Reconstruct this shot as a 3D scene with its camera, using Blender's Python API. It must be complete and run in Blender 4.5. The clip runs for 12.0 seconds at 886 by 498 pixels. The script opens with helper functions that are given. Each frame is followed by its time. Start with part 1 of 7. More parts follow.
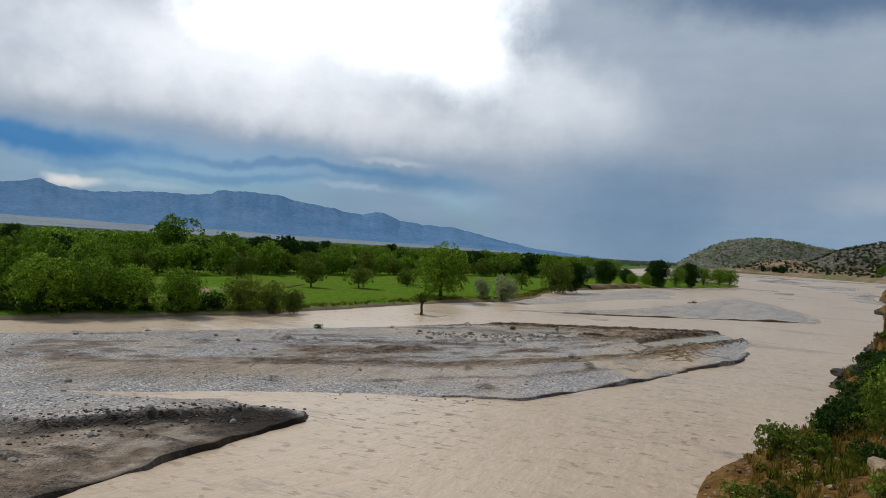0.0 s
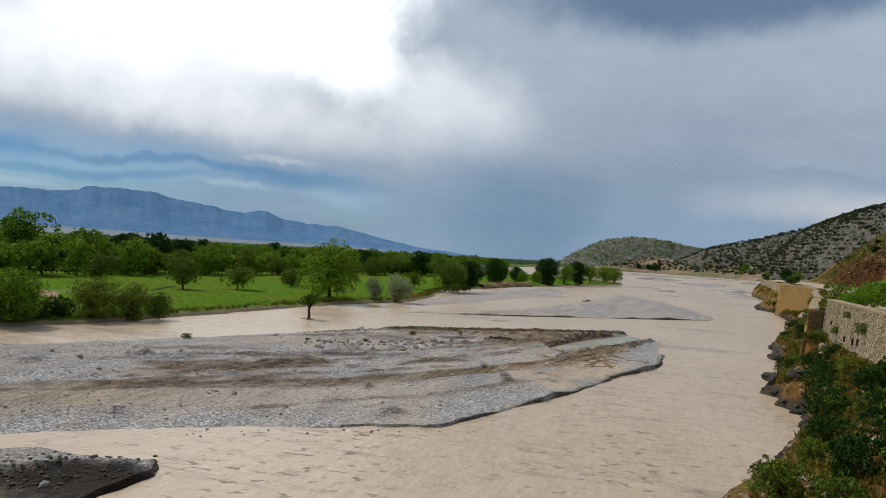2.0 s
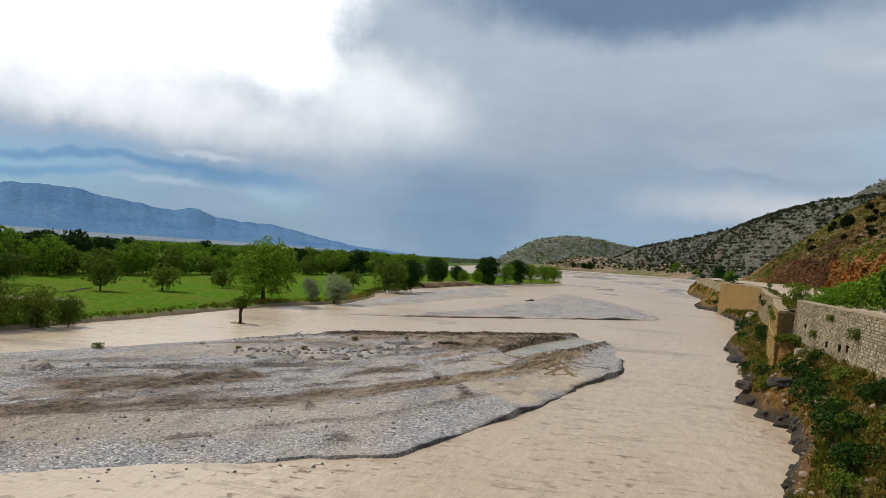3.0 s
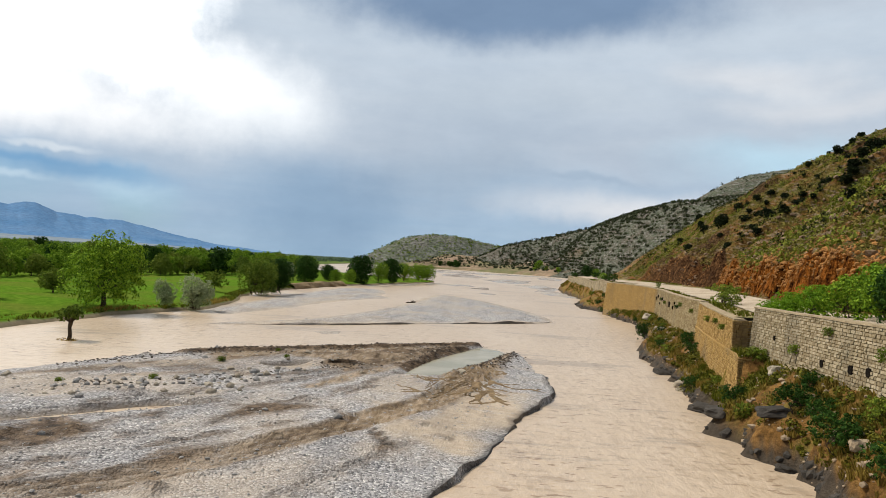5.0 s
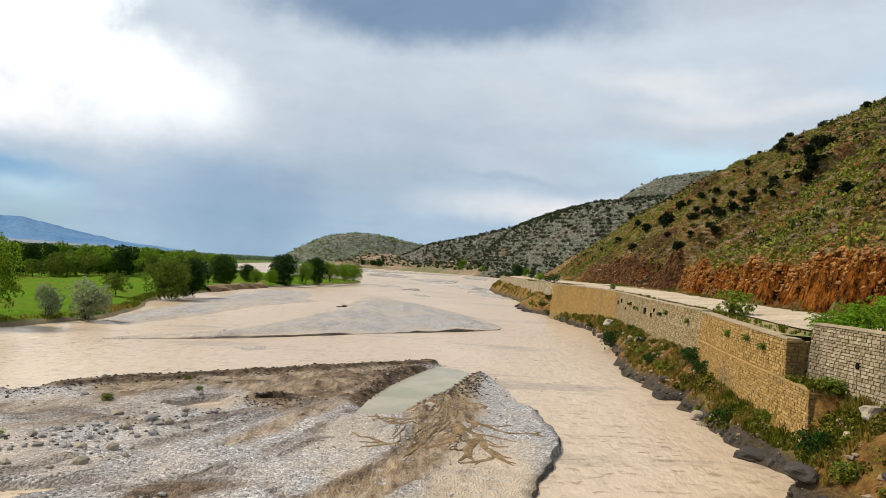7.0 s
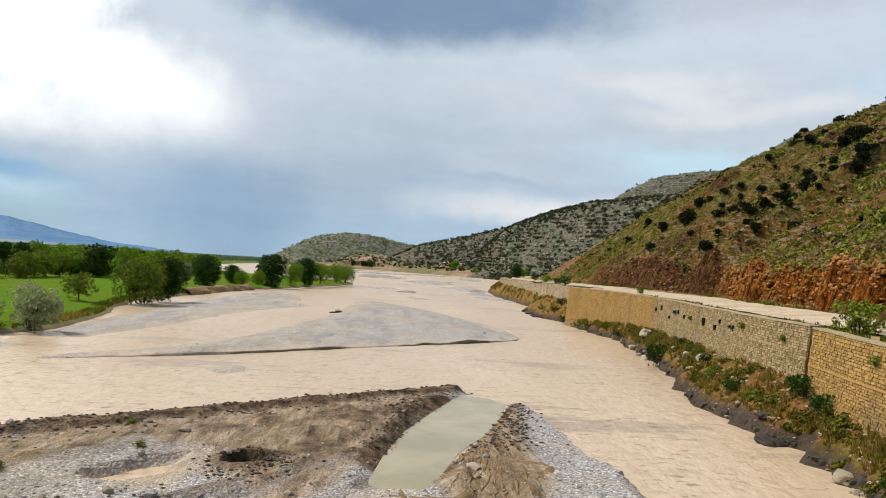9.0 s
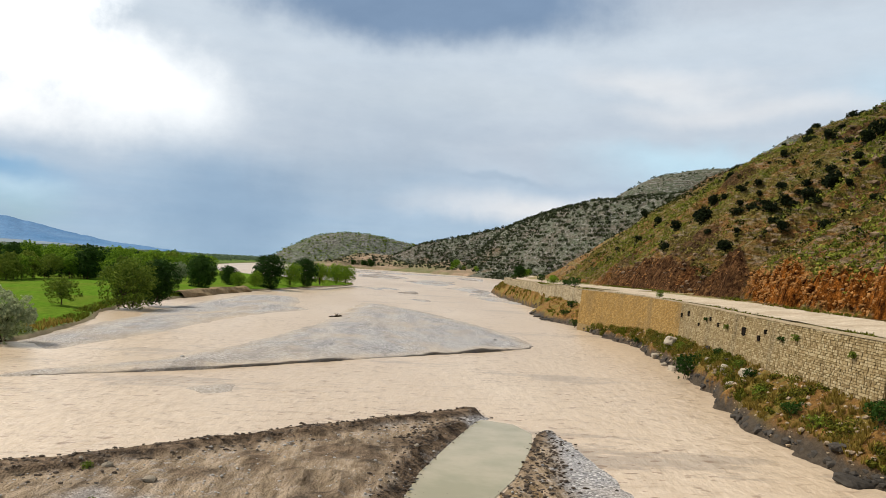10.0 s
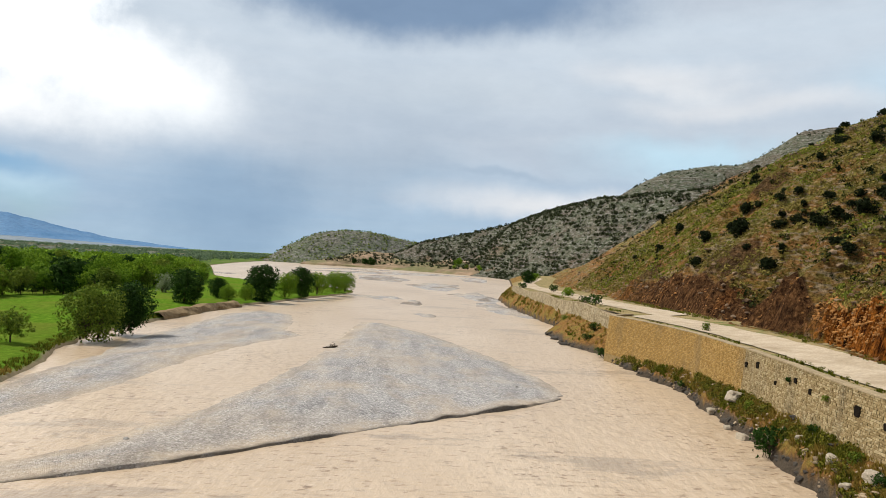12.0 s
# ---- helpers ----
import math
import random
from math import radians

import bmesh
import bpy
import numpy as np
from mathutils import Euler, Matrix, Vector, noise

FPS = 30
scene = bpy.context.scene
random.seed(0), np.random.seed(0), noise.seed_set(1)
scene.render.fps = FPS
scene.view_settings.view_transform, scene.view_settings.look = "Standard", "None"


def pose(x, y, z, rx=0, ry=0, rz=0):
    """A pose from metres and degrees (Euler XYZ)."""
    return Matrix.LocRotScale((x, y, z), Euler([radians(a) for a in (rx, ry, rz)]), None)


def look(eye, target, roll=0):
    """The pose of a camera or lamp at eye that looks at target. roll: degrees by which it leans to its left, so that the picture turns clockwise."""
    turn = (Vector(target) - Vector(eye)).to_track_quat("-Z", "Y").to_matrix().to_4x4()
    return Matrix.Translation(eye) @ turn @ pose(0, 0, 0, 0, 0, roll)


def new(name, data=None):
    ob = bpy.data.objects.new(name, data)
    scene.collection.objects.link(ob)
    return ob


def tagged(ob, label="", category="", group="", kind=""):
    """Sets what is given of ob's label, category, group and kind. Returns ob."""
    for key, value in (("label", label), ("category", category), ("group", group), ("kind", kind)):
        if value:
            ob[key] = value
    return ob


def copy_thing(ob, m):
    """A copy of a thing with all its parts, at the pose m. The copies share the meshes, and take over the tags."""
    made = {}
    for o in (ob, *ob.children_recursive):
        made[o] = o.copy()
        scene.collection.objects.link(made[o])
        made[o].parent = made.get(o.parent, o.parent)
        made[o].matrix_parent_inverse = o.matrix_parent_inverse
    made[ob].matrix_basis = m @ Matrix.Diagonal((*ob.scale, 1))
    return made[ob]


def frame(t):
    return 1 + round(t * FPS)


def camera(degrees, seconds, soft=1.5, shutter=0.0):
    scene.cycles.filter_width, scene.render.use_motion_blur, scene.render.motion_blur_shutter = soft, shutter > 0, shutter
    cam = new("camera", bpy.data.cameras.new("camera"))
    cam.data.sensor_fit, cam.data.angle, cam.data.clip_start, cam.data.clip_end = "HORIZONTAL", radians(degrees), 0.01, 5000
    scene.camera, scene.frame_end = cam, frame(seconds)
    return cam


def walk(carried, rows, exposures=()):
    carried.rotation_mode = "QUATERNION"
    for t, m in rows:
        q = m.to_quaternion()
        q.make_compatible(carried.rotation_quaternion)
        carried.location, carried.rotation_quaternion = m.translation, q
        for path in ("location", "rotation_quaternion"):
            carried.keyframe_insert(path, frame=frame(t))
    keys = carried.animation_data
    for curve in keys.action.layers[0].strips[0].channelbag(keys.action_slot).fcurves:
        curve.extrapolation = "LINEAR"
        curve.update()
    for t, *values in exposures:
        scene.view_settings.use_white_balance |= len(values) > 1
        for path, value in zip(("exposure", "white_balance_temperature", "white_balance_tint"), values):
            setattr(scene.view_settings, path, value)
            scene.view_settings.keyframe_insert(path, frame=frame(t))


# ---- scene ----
cam = camera(61.8, 12.0, soft=0.65)
PATH = [
    (0, (10.787, -21.042, 8.057), (9.879, -19.26, 8.055), 3.4),
    (0.5, (9.972, -19.651, 7.957), (9.104, -17.849, 7.958), 3.4),
    (1, (9.057, -18.098, 7.874), (8.268, -16.26, 7.88), 3.3),
    (1.5, (7.997, -16.367, 7.813), (7.289, -14.496, 7.823), 3.3),
    (2, (6.818, -14.388, 7.735), (6.194, -12.488, 7.749), 3.3),
    (2.5, (5.665, -12.171, 7.703), (5.122, -10.246, 7.72), 3.3),
    (3, (4.538, -9.823, 7.698), (4.079, -7.876, 7.718), 3.3),
    (5, (0.281, 0.291, 7.664), (0.183, 2.288, 7.7), 3.3),
    (5.5, (-0.587, 3.038, 7.687), (-0.601, 5.038, 7.726), 3.3),
    (6, (-1.356, 5.797, 7.725), (-1.334, 7.797, 7.766), 3.2),
    (6.5, (-1.95, 8.681, 7.739), (-1.897, 10.68, 7.781), 3.3),
    (7, (-2.528, 11.56, 7.749), (-2.413, 13.556, 7.794), 3.3),
    (9, (-4.022, 23.615, 7.653), (-3.88, 25.609, 7.702), 3.4),
    (9.5, (-4.243, 26.415, 7.777), (-4.101, 28.41, 7.825), 3.4),
    (10, (-4.464, 29.384, 7.974), (-4.321, 31.378, 8.02), 3.3),
    (10.5, (-4.614, 32.511, 8.537), (-4.47, 34.505, 8.581), 3.3),
    (11, (-4.768, 35.554, 9.386), (-4.624, 37.548, 9.432), 3.3),
    (11.5, (-4.802, 38.665, 10.456), (-4.659, 40.66, 10.499), 3.2),
    (12, (-4.738, 41.758, 11.415), (-4.598, 43.753, 11.448), 3.2),
]
walk(cam, [(t, look(eye, target, roll)) for t, eye, target, roll in PATH],
     [(0, -0.72, 6250, 10), (1.5, -0.66, 6290, 10), (2.5, -0.52, 6370, 10), (3.5, -0.34, 6550, 10), (5, -0.08, 6700, 10), (7, 0.02, 6850, 10), (9, 0.02, 6850, 10), (12, 0.02, 6800, 10)])

# ---- world, sun and exposure ----
SUN_AZ, SUN_EL = -78.0, 52.0     # degrees: clockwise from +y, above the horizon


def sky_world():
    w = bpy.data.worlds.new("overcast_sky")
    w.use_nodes = True
    t = w.node_tree
    t.nodes.clear()
    sky = t.nodes.new("ShaderNodeTexSky")
    sky.sky_type = "NISHITA"
    sky.sun_disc = False
    sky.sun_elevation = radians(SUN_EL)
    sky.sun_rotation = radians(SUN_AZ)
    co = t.nodes.new("ShaderNodeTexCoord").outputs["Generated"]
    sep = t.nodes.new("ShaderNodeSeparateXYZ")
    t.links.new(co, sep.inputs[0])
    warp = noise_tex(t, co, 4.0, 5.0, 0.6)
    fine = noise_tex(t, co, 11.0, 6.0, 0.62)
    streak = noise_tex(t, stretched(t, co, (3.0, 3.0, 30.0)), 1.6, 5.0, 0.6)
    az = calc(t, "MULTIPLY", calc(t, "ARCTAN2", sep.outputs[0], sep.outputs[1]), 57.2958)
    el = calc(t, "MULTIPLY", calc(t, "ARCSINE", sep.outputs[2]), 57.2958)
    az = calc(t, "ADD", az, calc(t, "MULTIPLY", calc(t, "SUBTRACT", warp, 0.5), 9.0))
    el = calc(t, "ADD", el, calc(t, "MULTIPLY", calc(t, "SUBTRACT", warp, 0.5), 5.0))
    wav = calc(t, "MULTIPLY", calc(t, "SUBTRACT", fine, 0.5), 0.5)

    def blob(a, e, ra, re, edge=0.6):
        """1 inside an ellipse of sky (degrees), fading to 0 outside it."""
        u = calc(t, "DIVIDE", calc(t, "SUBTRACT", az, a), ra)
        v = calc(t, "DIVIDE", calc(t, "SUBTRACT", el, e), re)
        d = calc(t, "SQRT", calc(t, "ADD", calc(t, "MULTIPLY", u, u), calc(t, "MULTIPLY", v, v)))
        d = calc(t, "ADD", d, wav)
        return ramp(t, d, [(1 - edge, (1, 1, 1)), (1 + edge, (0, 0, 0))], True)

    # blue-grey cloud deck: paler upwards at first, then dimmed above the view to weaken fill light
    deck = ramp(t, calc(t, "DIVIDE", el, 60.0), [(0.0, (0.32, 0.49, 0.67)), (0.07, (0.34, 0.50, 0.69)), (0.15, (0.49, 0.59, 0.72)),
                                                 (0.3, (0.56, 0.67, 0.80)), (0.5, (0.50, 0.56, 0.64)), (1.0, (0.34, 0.38, 0.45))], True)
    col = blend(t, calc(t, "MULTIPLY", streak, 0.30), deck, (0.70, 0.76, 0.83))
    # the open blue gaps low down
    clear = blend(t, 1.0, scaled(t, sky.outputs[0], 0.10), (0.60, 0.92, 1.25), "MULTIPLY")
    for a, e, ra, re, k in ((-46, 4.5, 22, 4.2, 0.7), (-25, 3.4, 5, 2.6, 0.45)):
        col = blend(t, calc(t, "MULTIPLY", blob(a, e, ra, re, 0.95), k), col, clear)
    # shower curtain, dark belly of the cloud overhead, pale rims
    for a, e, ra, re, k, c, edge in (
        (-12, 3.4, 9, 6.0, 0.7, (0.26, 0.40, 0.58), 0.75),
        (-4, 6.4, 10, 4.5, 0.45, (0.33, 0.44, 0.58), 0.95),
        (-26, 4.6, 5.5, 1.8, 0.55, (0.56, 0.76, 0.92), 0.9),
        (22, 8.6, 13, 2.6, 0.85, (0.52, 0.76, 0.93), 0.9),
        (37, 13.5, 9, 2.4, 0.5, (0.52, 0.74, 0.92), 0.9),
        (12, 8.2, 11, 1.7, 0.5, (0.44, 0.53, 0.66), 0.9),
        (8, 6.7, 6, 0.5, 0.6, (0.36, 0.48, 0.63), 0.8),
        (11, 4.6, 15, 1.9, 0.85, (0.80, 0.83, 0.88), 0.95),
        (26, 12.4, 14, 1.3, 0.55, (0.80, 0.83, 0.88), 0.95),
        (20, 14.6, 11, 1.7, 0.5, (0.86, 0.88, 0.92), 0.98),
        (24, 13.6, 6, 1.0, 0.3, (0.95, 0.96, 0.98), 0.98),
        (4, 12.8, 17, 2.8, 0.4, (0.64, 0.73, 0.82), 0.95),
        (-18, 11.4, 11, 5.5, 0.9, (1.10, 1.16, 1.22), 0.98),
        (0, 10.5, 9, 7, 0.25, (0.34, 0.45, 0.59), 0.98),
        (3, 20.4, 22, 4.9, 0.95, (0.185, 0.29, 0.46), 0.6),
        (27, 20.6, 16, 3.2, 0.55, (0.47, 0.54, 0.65), 0.85),
        (-47, 9.8, 28, 2.6, 0.8, (1.0, 1.05, 1.11), 0.95),
        (-32, 9.2, 16, 3.0, 0.85, (1.15, 1.18, 1.22), 0.95),
        (-57, 5.6, 14, 1.7, 0.95, (0.10, 0.33, 0.68), 0.8),
        (-39, 5.5, 14, 0.55, 0.75, (0.20, 0.40, 0.66), 0.8),
        (-29, 5.2, 10, 1.2, 0.7, (0.17, 0.38, 0.64), 0.9),
        (-46, 4.3, 16, 0.5, 0.5, (0.16, 0.38, 0.68), 0.8),
        (-35, 4.1, 5, 0.5, 0.6, (0.62, 0.78, 0.92), 0.8),
        (-31, 6.5, 4, 0.35, 0.6, (0.80, 0.88, 0.96), 0.8),
        (-53.8, 3.3, 2.8, 0.6, 0.9, (1.25, 1.20, 1.12), 0.8),
        (-49, 3.3, 5, 0.4, 0.5, (0.62, 0.80, 0.95), 0.8),
        (-42, 13.2, 31, 5.4, 0.9, (1.65, 1.67, 1.70), 0.95),
        (-36, 20.2, 19.5, 8.0, 1.0, (3.0, 3.0, 2.95), 0.72),
        (-27, 15.0, 6.5, 5.0, 0.95, (2.6, 2.6, 2.56), 0.9),
    ):
        col = blend(t, calc(t, "MULTIPLY", blob(a, e, ra, re, edge), k), col, c)
    # mottling of the cloud, and hanging threads of rain
    puff = noise_tex(t, stretched(t, co, (1.0, 1.0, 2.6)), 13.0, 8.0, 0.62)
    thread = noise_tex(t, stretched(t, co, (1.0, 1.0, 0.06)), 15.0, 3.0, 0.55)
    col = blend(t, 1.0, col, ramp(t, puff, [(0.3, (0.95, 0.957, 0.967)), (0.5, (1, 1, 1)), (0.7, (1.045, 1.04, 1.035))]), "MULTIPLY")
    wet = calc(t, "MULTIPLY", blob(-6, 5.0, 19, 9.5, 0.8), 1.0)
    col = blend(t, wet, col, blend(t, 1.0, col, ramp(t, thread, [(0.3, (0.965, 0.972, 0.98)), (0.7, (1.03, 1.027, 1.02))]), "MULTIPLY"))
    bg = t.nodes.new("ShaderNodeBackground")
    t.links.new(col, bg.inputs[0])
    bg.inputs[1].default_value = SKY
    out = t.nodes.new("ShaderNodeOutputWorld")
    t.links.new(bg.outputs[0], out.inputs[0])
    scene.world = w


# ---- node helpers ----
def feed(t, sock, v):
    if isinstance(v, bpy.types.NodeSocket):
        t.links.new(v, sock)
    elif isinstance(v, tuple):
        sock.default_value = (*v, 1.0) if len(v) == 3 and sock.type == "RGBA" else v
    else:
        sock.default_value = v


def calc(t, op, a, b=0.0):
    n = t.nodes.new("ShaderNodeMath")
    n.operation = op
    feed(t, n.inputs[0], a)
    feed(t, n.inputs[1], b)
    return n.outputs[0]


def noise_tex(t, vec, scale, detail=4.0, rough=0.55):
    n = t.nodes.new("ShaderNodeTexNoise")
    feed(t, n.inputs["Vector"], vec)
    feed(t, n.inputs["Scale"], scale)
    feed(t, n.inputs["Detail"], detail)
    feed(t, n.inputs["Roughness"], rough)
    return n.outputs["Fac"]


def cells(t, vec, scale, out="Color", feature="F1"):
    n = t.nodes.new("ShaderNodeTexVoronoi")
    n.feature = feature
    feed(t, n.inputs["Vector"], vec)
    feed(t, n.inputs["Scale"], scale)
    return n.outputs[out]


def stretched(t, vec, scale, turn=0.0):
    n = t.nodes.new("ShaderNodeMapping")
    feed(t, n.inputs["Vector"], vec)
    n.inputs["Scale"].default_value = scale
    n.inputs["Rotation"].default_value = (0, 0, radians(turn))
    return n.outputs[0]


def ramp(t, fac, stops, smooth=False):
    n = t.nodes.new("ShaderNodeValToRGB")
    feed(t, n.inputs[0], fac)
    r = n.color_ramp
    r.interpolation = "EASE" if smooth else "LINEAR"
    while len(r.elements) < len(stops):
        r.elements.new(0.5)
    for e, (p, c) in zip(r.elements, stops):
        e.position, e.color = p, (*c, 1.0)
    return n.outputs[0]


def blend(t, fac, a, b, mode="MIX"):
    n = t.nodes.new("ShaderNodeMix")
    n.data_type, n.blend_type = "RGBA", mode
    feed(t, n.inputs[0], fac)
    feed(t, n.inputs[6], a)
    feed(t, n.inputs[7], b)
    return n.outputs[2]


def scaled(t, col, k):
    return blend(t, 1.0, col, (k, k, k), "MULTIPLY")


def step(t, v, lo, hi):
    return ramp(t, v, [(lo, (0, 0, 0)), (hi, (1, 1, 1))])


def bumped(t, height, strength, dist):
    n = t.nodes.new("ShaderNodeBump")
    feed(t, n.inputs["Height"], height)
    n.inputs["Strength"].default_value = strength
    n.inputs["Distance"].default_value = dist
    return n.outputs[0]


def attr(t, name):
    n = t.nodes.new("ShaderNodeAttribute")
    n.attribute_name = name
    return n.outputs["Fac"]


def start_mat(name):
    m = bpy.data.materials.new(name)
    m.use_nodes = True
    t = m.node_tree
    t.nodes.clear()
    return m, t, t.nodes.new("ShaderNodeTexCoord").outputs["Object"]


def close_mat(m, t, col, rough=0.9, normal=None, spec=0.3, through_light=None):
    p = t.nodes.new("ShaderNodeBsdfPrincipled")
    feed(t, p.inputs["Base Color"], col)
    feed(t, p.inputs["Roughness"], rough)
    p.inputs["Specular IOR Level"].default_value = spec
    if normal is not None:
        t.links.new(normal, p.inputs["Normal"])
    out = t.nodes.new("ShaderNodeOutputMaterial")
    last = p.outputs[0]
    if through_light is not None:
        tr = t.nodes.new("ShaderNodeBsdfTranslucent")
        feed(t, tr.inputs[0], col)
        mx = t.nodes.new("ShaderNodeMixShader")
        mx.inputs[0].default_value = through_light
        t.links.new(last, mx.inputs[1])
        t.links.new(tr.outputs[0], mx.inputs[2])
        last = mx.outputs[0]
    t.links.new(last, out.inputs[0])
    return m


SKY = 1.0
sky_world()
sun = new("sun", bpy.data.lights.new("sun", "SUN"))
sun.data.energy, sun.data.angle, sun.data.color = 4.7, radians(10), (1.0, 0.93, 0.82)
_d = Vector((math.sin(radians(SUN_AZ)) * math.cos(radians(SUN_EL)), math.cos(radians(SUN_AZ)) * math.cos(radians(SUN_EL)), math.sin(radians(SUN_EL))))
sun.matrix_world = look(_d * 100, (0, 0, 0))


# ---- materials ----
def island(t):
    return t.nodes.new("ShaderNodeNewGeometry").outputs["Random Per Island"]


def each(t):
    return t.nodes.new("ShaderNodeObjectInfo").outputs["Random"]


def m_water():
    m, t, co = start_mat("silty_water")
    big = noise_tex(t, stretched(t, co, (0.05, 0.018, 1)), 1.0, 4, 0.55)
    run = noise_tex(t, stretched(t, co, (0.9, 0.5, 1), 12), 1.0, 5, 0.62)
    chop = noise_tex(t, stretched(t, co, (0.95, 0.75, 1), 14), 1.0, 4, 0.62)
    calm = noise_tex(t, stretched(t, co, (0.12, 0.06, 1), 15), 1.0, 4, 0.55)
    lively = step(t, calm, 0.40, 0.62)
    col = ramp(t, big, [(0.3, (0.415, 0.318, 0.222)), (0.55, (0.475, 0.380, 0.282)), (0.75, (0.535, 0.445, 0.345))])
    # dark streaks and pale crests: ripple shading painted into the water colour
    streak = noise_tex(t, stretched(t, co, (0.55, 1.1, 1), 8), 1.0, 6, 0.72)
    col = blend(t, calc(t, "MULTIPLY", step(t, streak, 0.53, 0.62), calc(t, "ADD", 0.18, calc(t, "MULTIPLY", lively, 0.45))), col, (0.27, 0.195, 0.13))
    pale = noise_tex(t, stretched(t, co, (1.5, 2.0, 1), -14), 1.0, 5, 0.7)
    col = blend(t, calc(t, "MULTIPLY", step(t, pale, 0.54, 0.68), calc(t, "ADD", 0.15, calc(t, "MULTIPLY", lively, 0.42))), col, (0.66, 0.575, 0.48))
    # long broken riffles that lie across the far reaches, their dark sides put into the colour
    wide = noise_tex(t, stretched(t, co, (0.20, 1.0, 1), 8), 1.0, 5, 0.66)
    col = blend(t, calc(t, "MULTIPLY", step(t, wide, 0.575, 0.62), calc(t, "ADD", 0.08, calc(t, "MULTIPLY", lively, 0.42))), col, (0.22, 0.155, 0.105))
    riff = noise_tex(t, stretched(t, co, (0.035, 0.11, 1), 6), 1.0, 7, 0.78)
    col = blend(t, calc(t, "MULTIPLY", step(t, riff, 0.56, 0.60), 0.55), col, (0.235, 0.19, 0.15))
    # dark sides of the small near ripples, painted likewise
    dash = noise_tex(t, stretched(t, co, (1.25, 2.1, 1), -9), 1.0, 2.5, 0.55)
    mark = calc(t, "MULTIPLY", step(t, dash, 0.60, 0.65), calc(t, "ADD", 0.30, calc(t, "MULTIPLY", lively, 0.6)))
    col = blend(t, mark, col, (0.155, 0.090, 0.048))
    h = calc(t, "ADD", calc(t, "MULTIPLY", run, 0.9), calc(t, "MULTIPLY", chop, 0.6))
    return close_mat(m, t, col, 0.32, bumped(t, h, 0.9, 0.17), 0.2)


def m_pool():
    m, t, co = start_mat("still_pool_water")
    big = noise_tex(t, co, 0.35, 4, 0.6)
    col = ramp(t, big, [(0.35, (0.24, 0.22, 0.135)), (0.65, (0.33, 0.29, 0.195))])
    return close_mat(m, t, col, 0.2, bumped(t, noise_tex(t, co, 3.0, 3), 0.06, 0.03), 0.2)


def m_gravel():
    m, t, co = start_mat("river_gravel")
    pebble = cells(t, co, 11.0)
    tone = t.nodes.new("ShaderNodeSeparateXYZ")
    t.links.new(pebble, tone.inputs[0])
    dist = cells(t, co, 11.0, "Distance")
    grit = cells(t, co, 22.0, "Distance")
    patch = noise_tex(t, stretched(t, co, (0.30, 0.16, 1), 25), 1.0, 5, 0.62)
    grey = ramp(t, tone.outputs[0], [(0.0, (0.14, 0.139, 0.145)), (0.4, (0.30, 0.298, 0.305)), (0.85, (0.42, 0.416, 0.42)), (1.0, (0.66, 0.65, 0.64))])
    silt = ramp(t, noise_tex(t, co, 2.2, 5, 0.65), [(0.3, (0.38, 0.31, 0.235)), (0.7, (0.53, 0.445, 0.35))])
    col = blend(t, calc(t, "MULTIPLY", step(t, patch, 0.48, 0.68), 0.5), grey, silt)
    col = blend(t, calc(t, "MULTIPLY", attr(t, "silt"), step(t, noise_tex(t, co, 1.3, 6, 0.7), 0.26, 0.46)), col, silt)
    grain = noise_tex(t, stretched(t, co, (3.2, 0.5, 1), -20), 1.0, 5, 0.7)
    soil = ramp(t, grain, [(0.34, (0.10, 0.068, 0.038)), (0.48, (0.25, 0.185, 0.118)), (0.66, (0.41, 0.325, 0.235))])
    col = blend(t, calc(t, "MULTIPLY", attr(t, "tan"), step(t, noise_tex(t, co, 2.4, 5, 0.7), 0.26, 0.46)), col, soil)
    mud = calc(t, "MULTIPLY", attr(t, "mud"), step(t, noise_tex(t, stretched(t, co, (2.0, 0.8, 1), -15), 1.0, 5, 0.7), 0.2, 0.44))
    earth = ramp(t, noise_tex(t, co, 1.6, 5, 0.7), [(0.36, (0.022, 0.015, 0.010)), (0.5, (0.105, 0.072, 0.046)), (0.68, (0.25, 0.18, 0.12))])
    col = blend(t, mud, col, earth)
    # broad drifts of darker and lighter gravel
    drift = noise_tex(t, stretched(t, co, (0.55, 0.14, 1), -22), 1.0, 6, 0.68)
    col = blend(t, 0.5, col, ramp(t, drift, [(0.36, (0.55, 0.545, 0.545)), (0.5, (0.95, 0.945, 0.94)), (0.66, (1.15, 1.13, 1.10))]), "MULTIPLY")
    # cut: near-black wet earth, with shade painted in on steep faces
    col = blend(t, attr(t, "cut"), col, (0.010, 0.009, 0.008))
    hgt = calc(t, "SUBTRACT", calc(t, "MULTIPLY", noise_tex(t, co, 5.0, 5, 0.7), 1.2), calc(t, "ADD", dist, calc(t, "MULTIPLY", grit, 0.4)))
    return close_mat(m, t, col, 0.85, bumped(t, hgt, 0.9, 0.07), 0.12)


def m_stone(name, lo, hi, scale=3.0):
    m, t, co = start_mat(name)
    a = ramp(t, island(t), [(0.0, lo), (1.0, hi)])
    b = blend(t, 0.5, a, ramp(t, each(t), [(0.0, lo), (1.0, hi)]))
    g = noise_tex(t, co, scale * 3, 5, 0.7)
    col = blend(t, 0.55, b, ramp(t, g, [(0.3, (0.25, 0.25, 0.25)), (0.7, (1, 1, 1))]), "MULTIPLY")
    col = blend(t, 0.35, col, b)
    return close_mat(m, t, col, 0.88, bumped(t, noise_tex(t, co, scale * 5, 5, 0.7), 0.7, 0.05), 0.25)


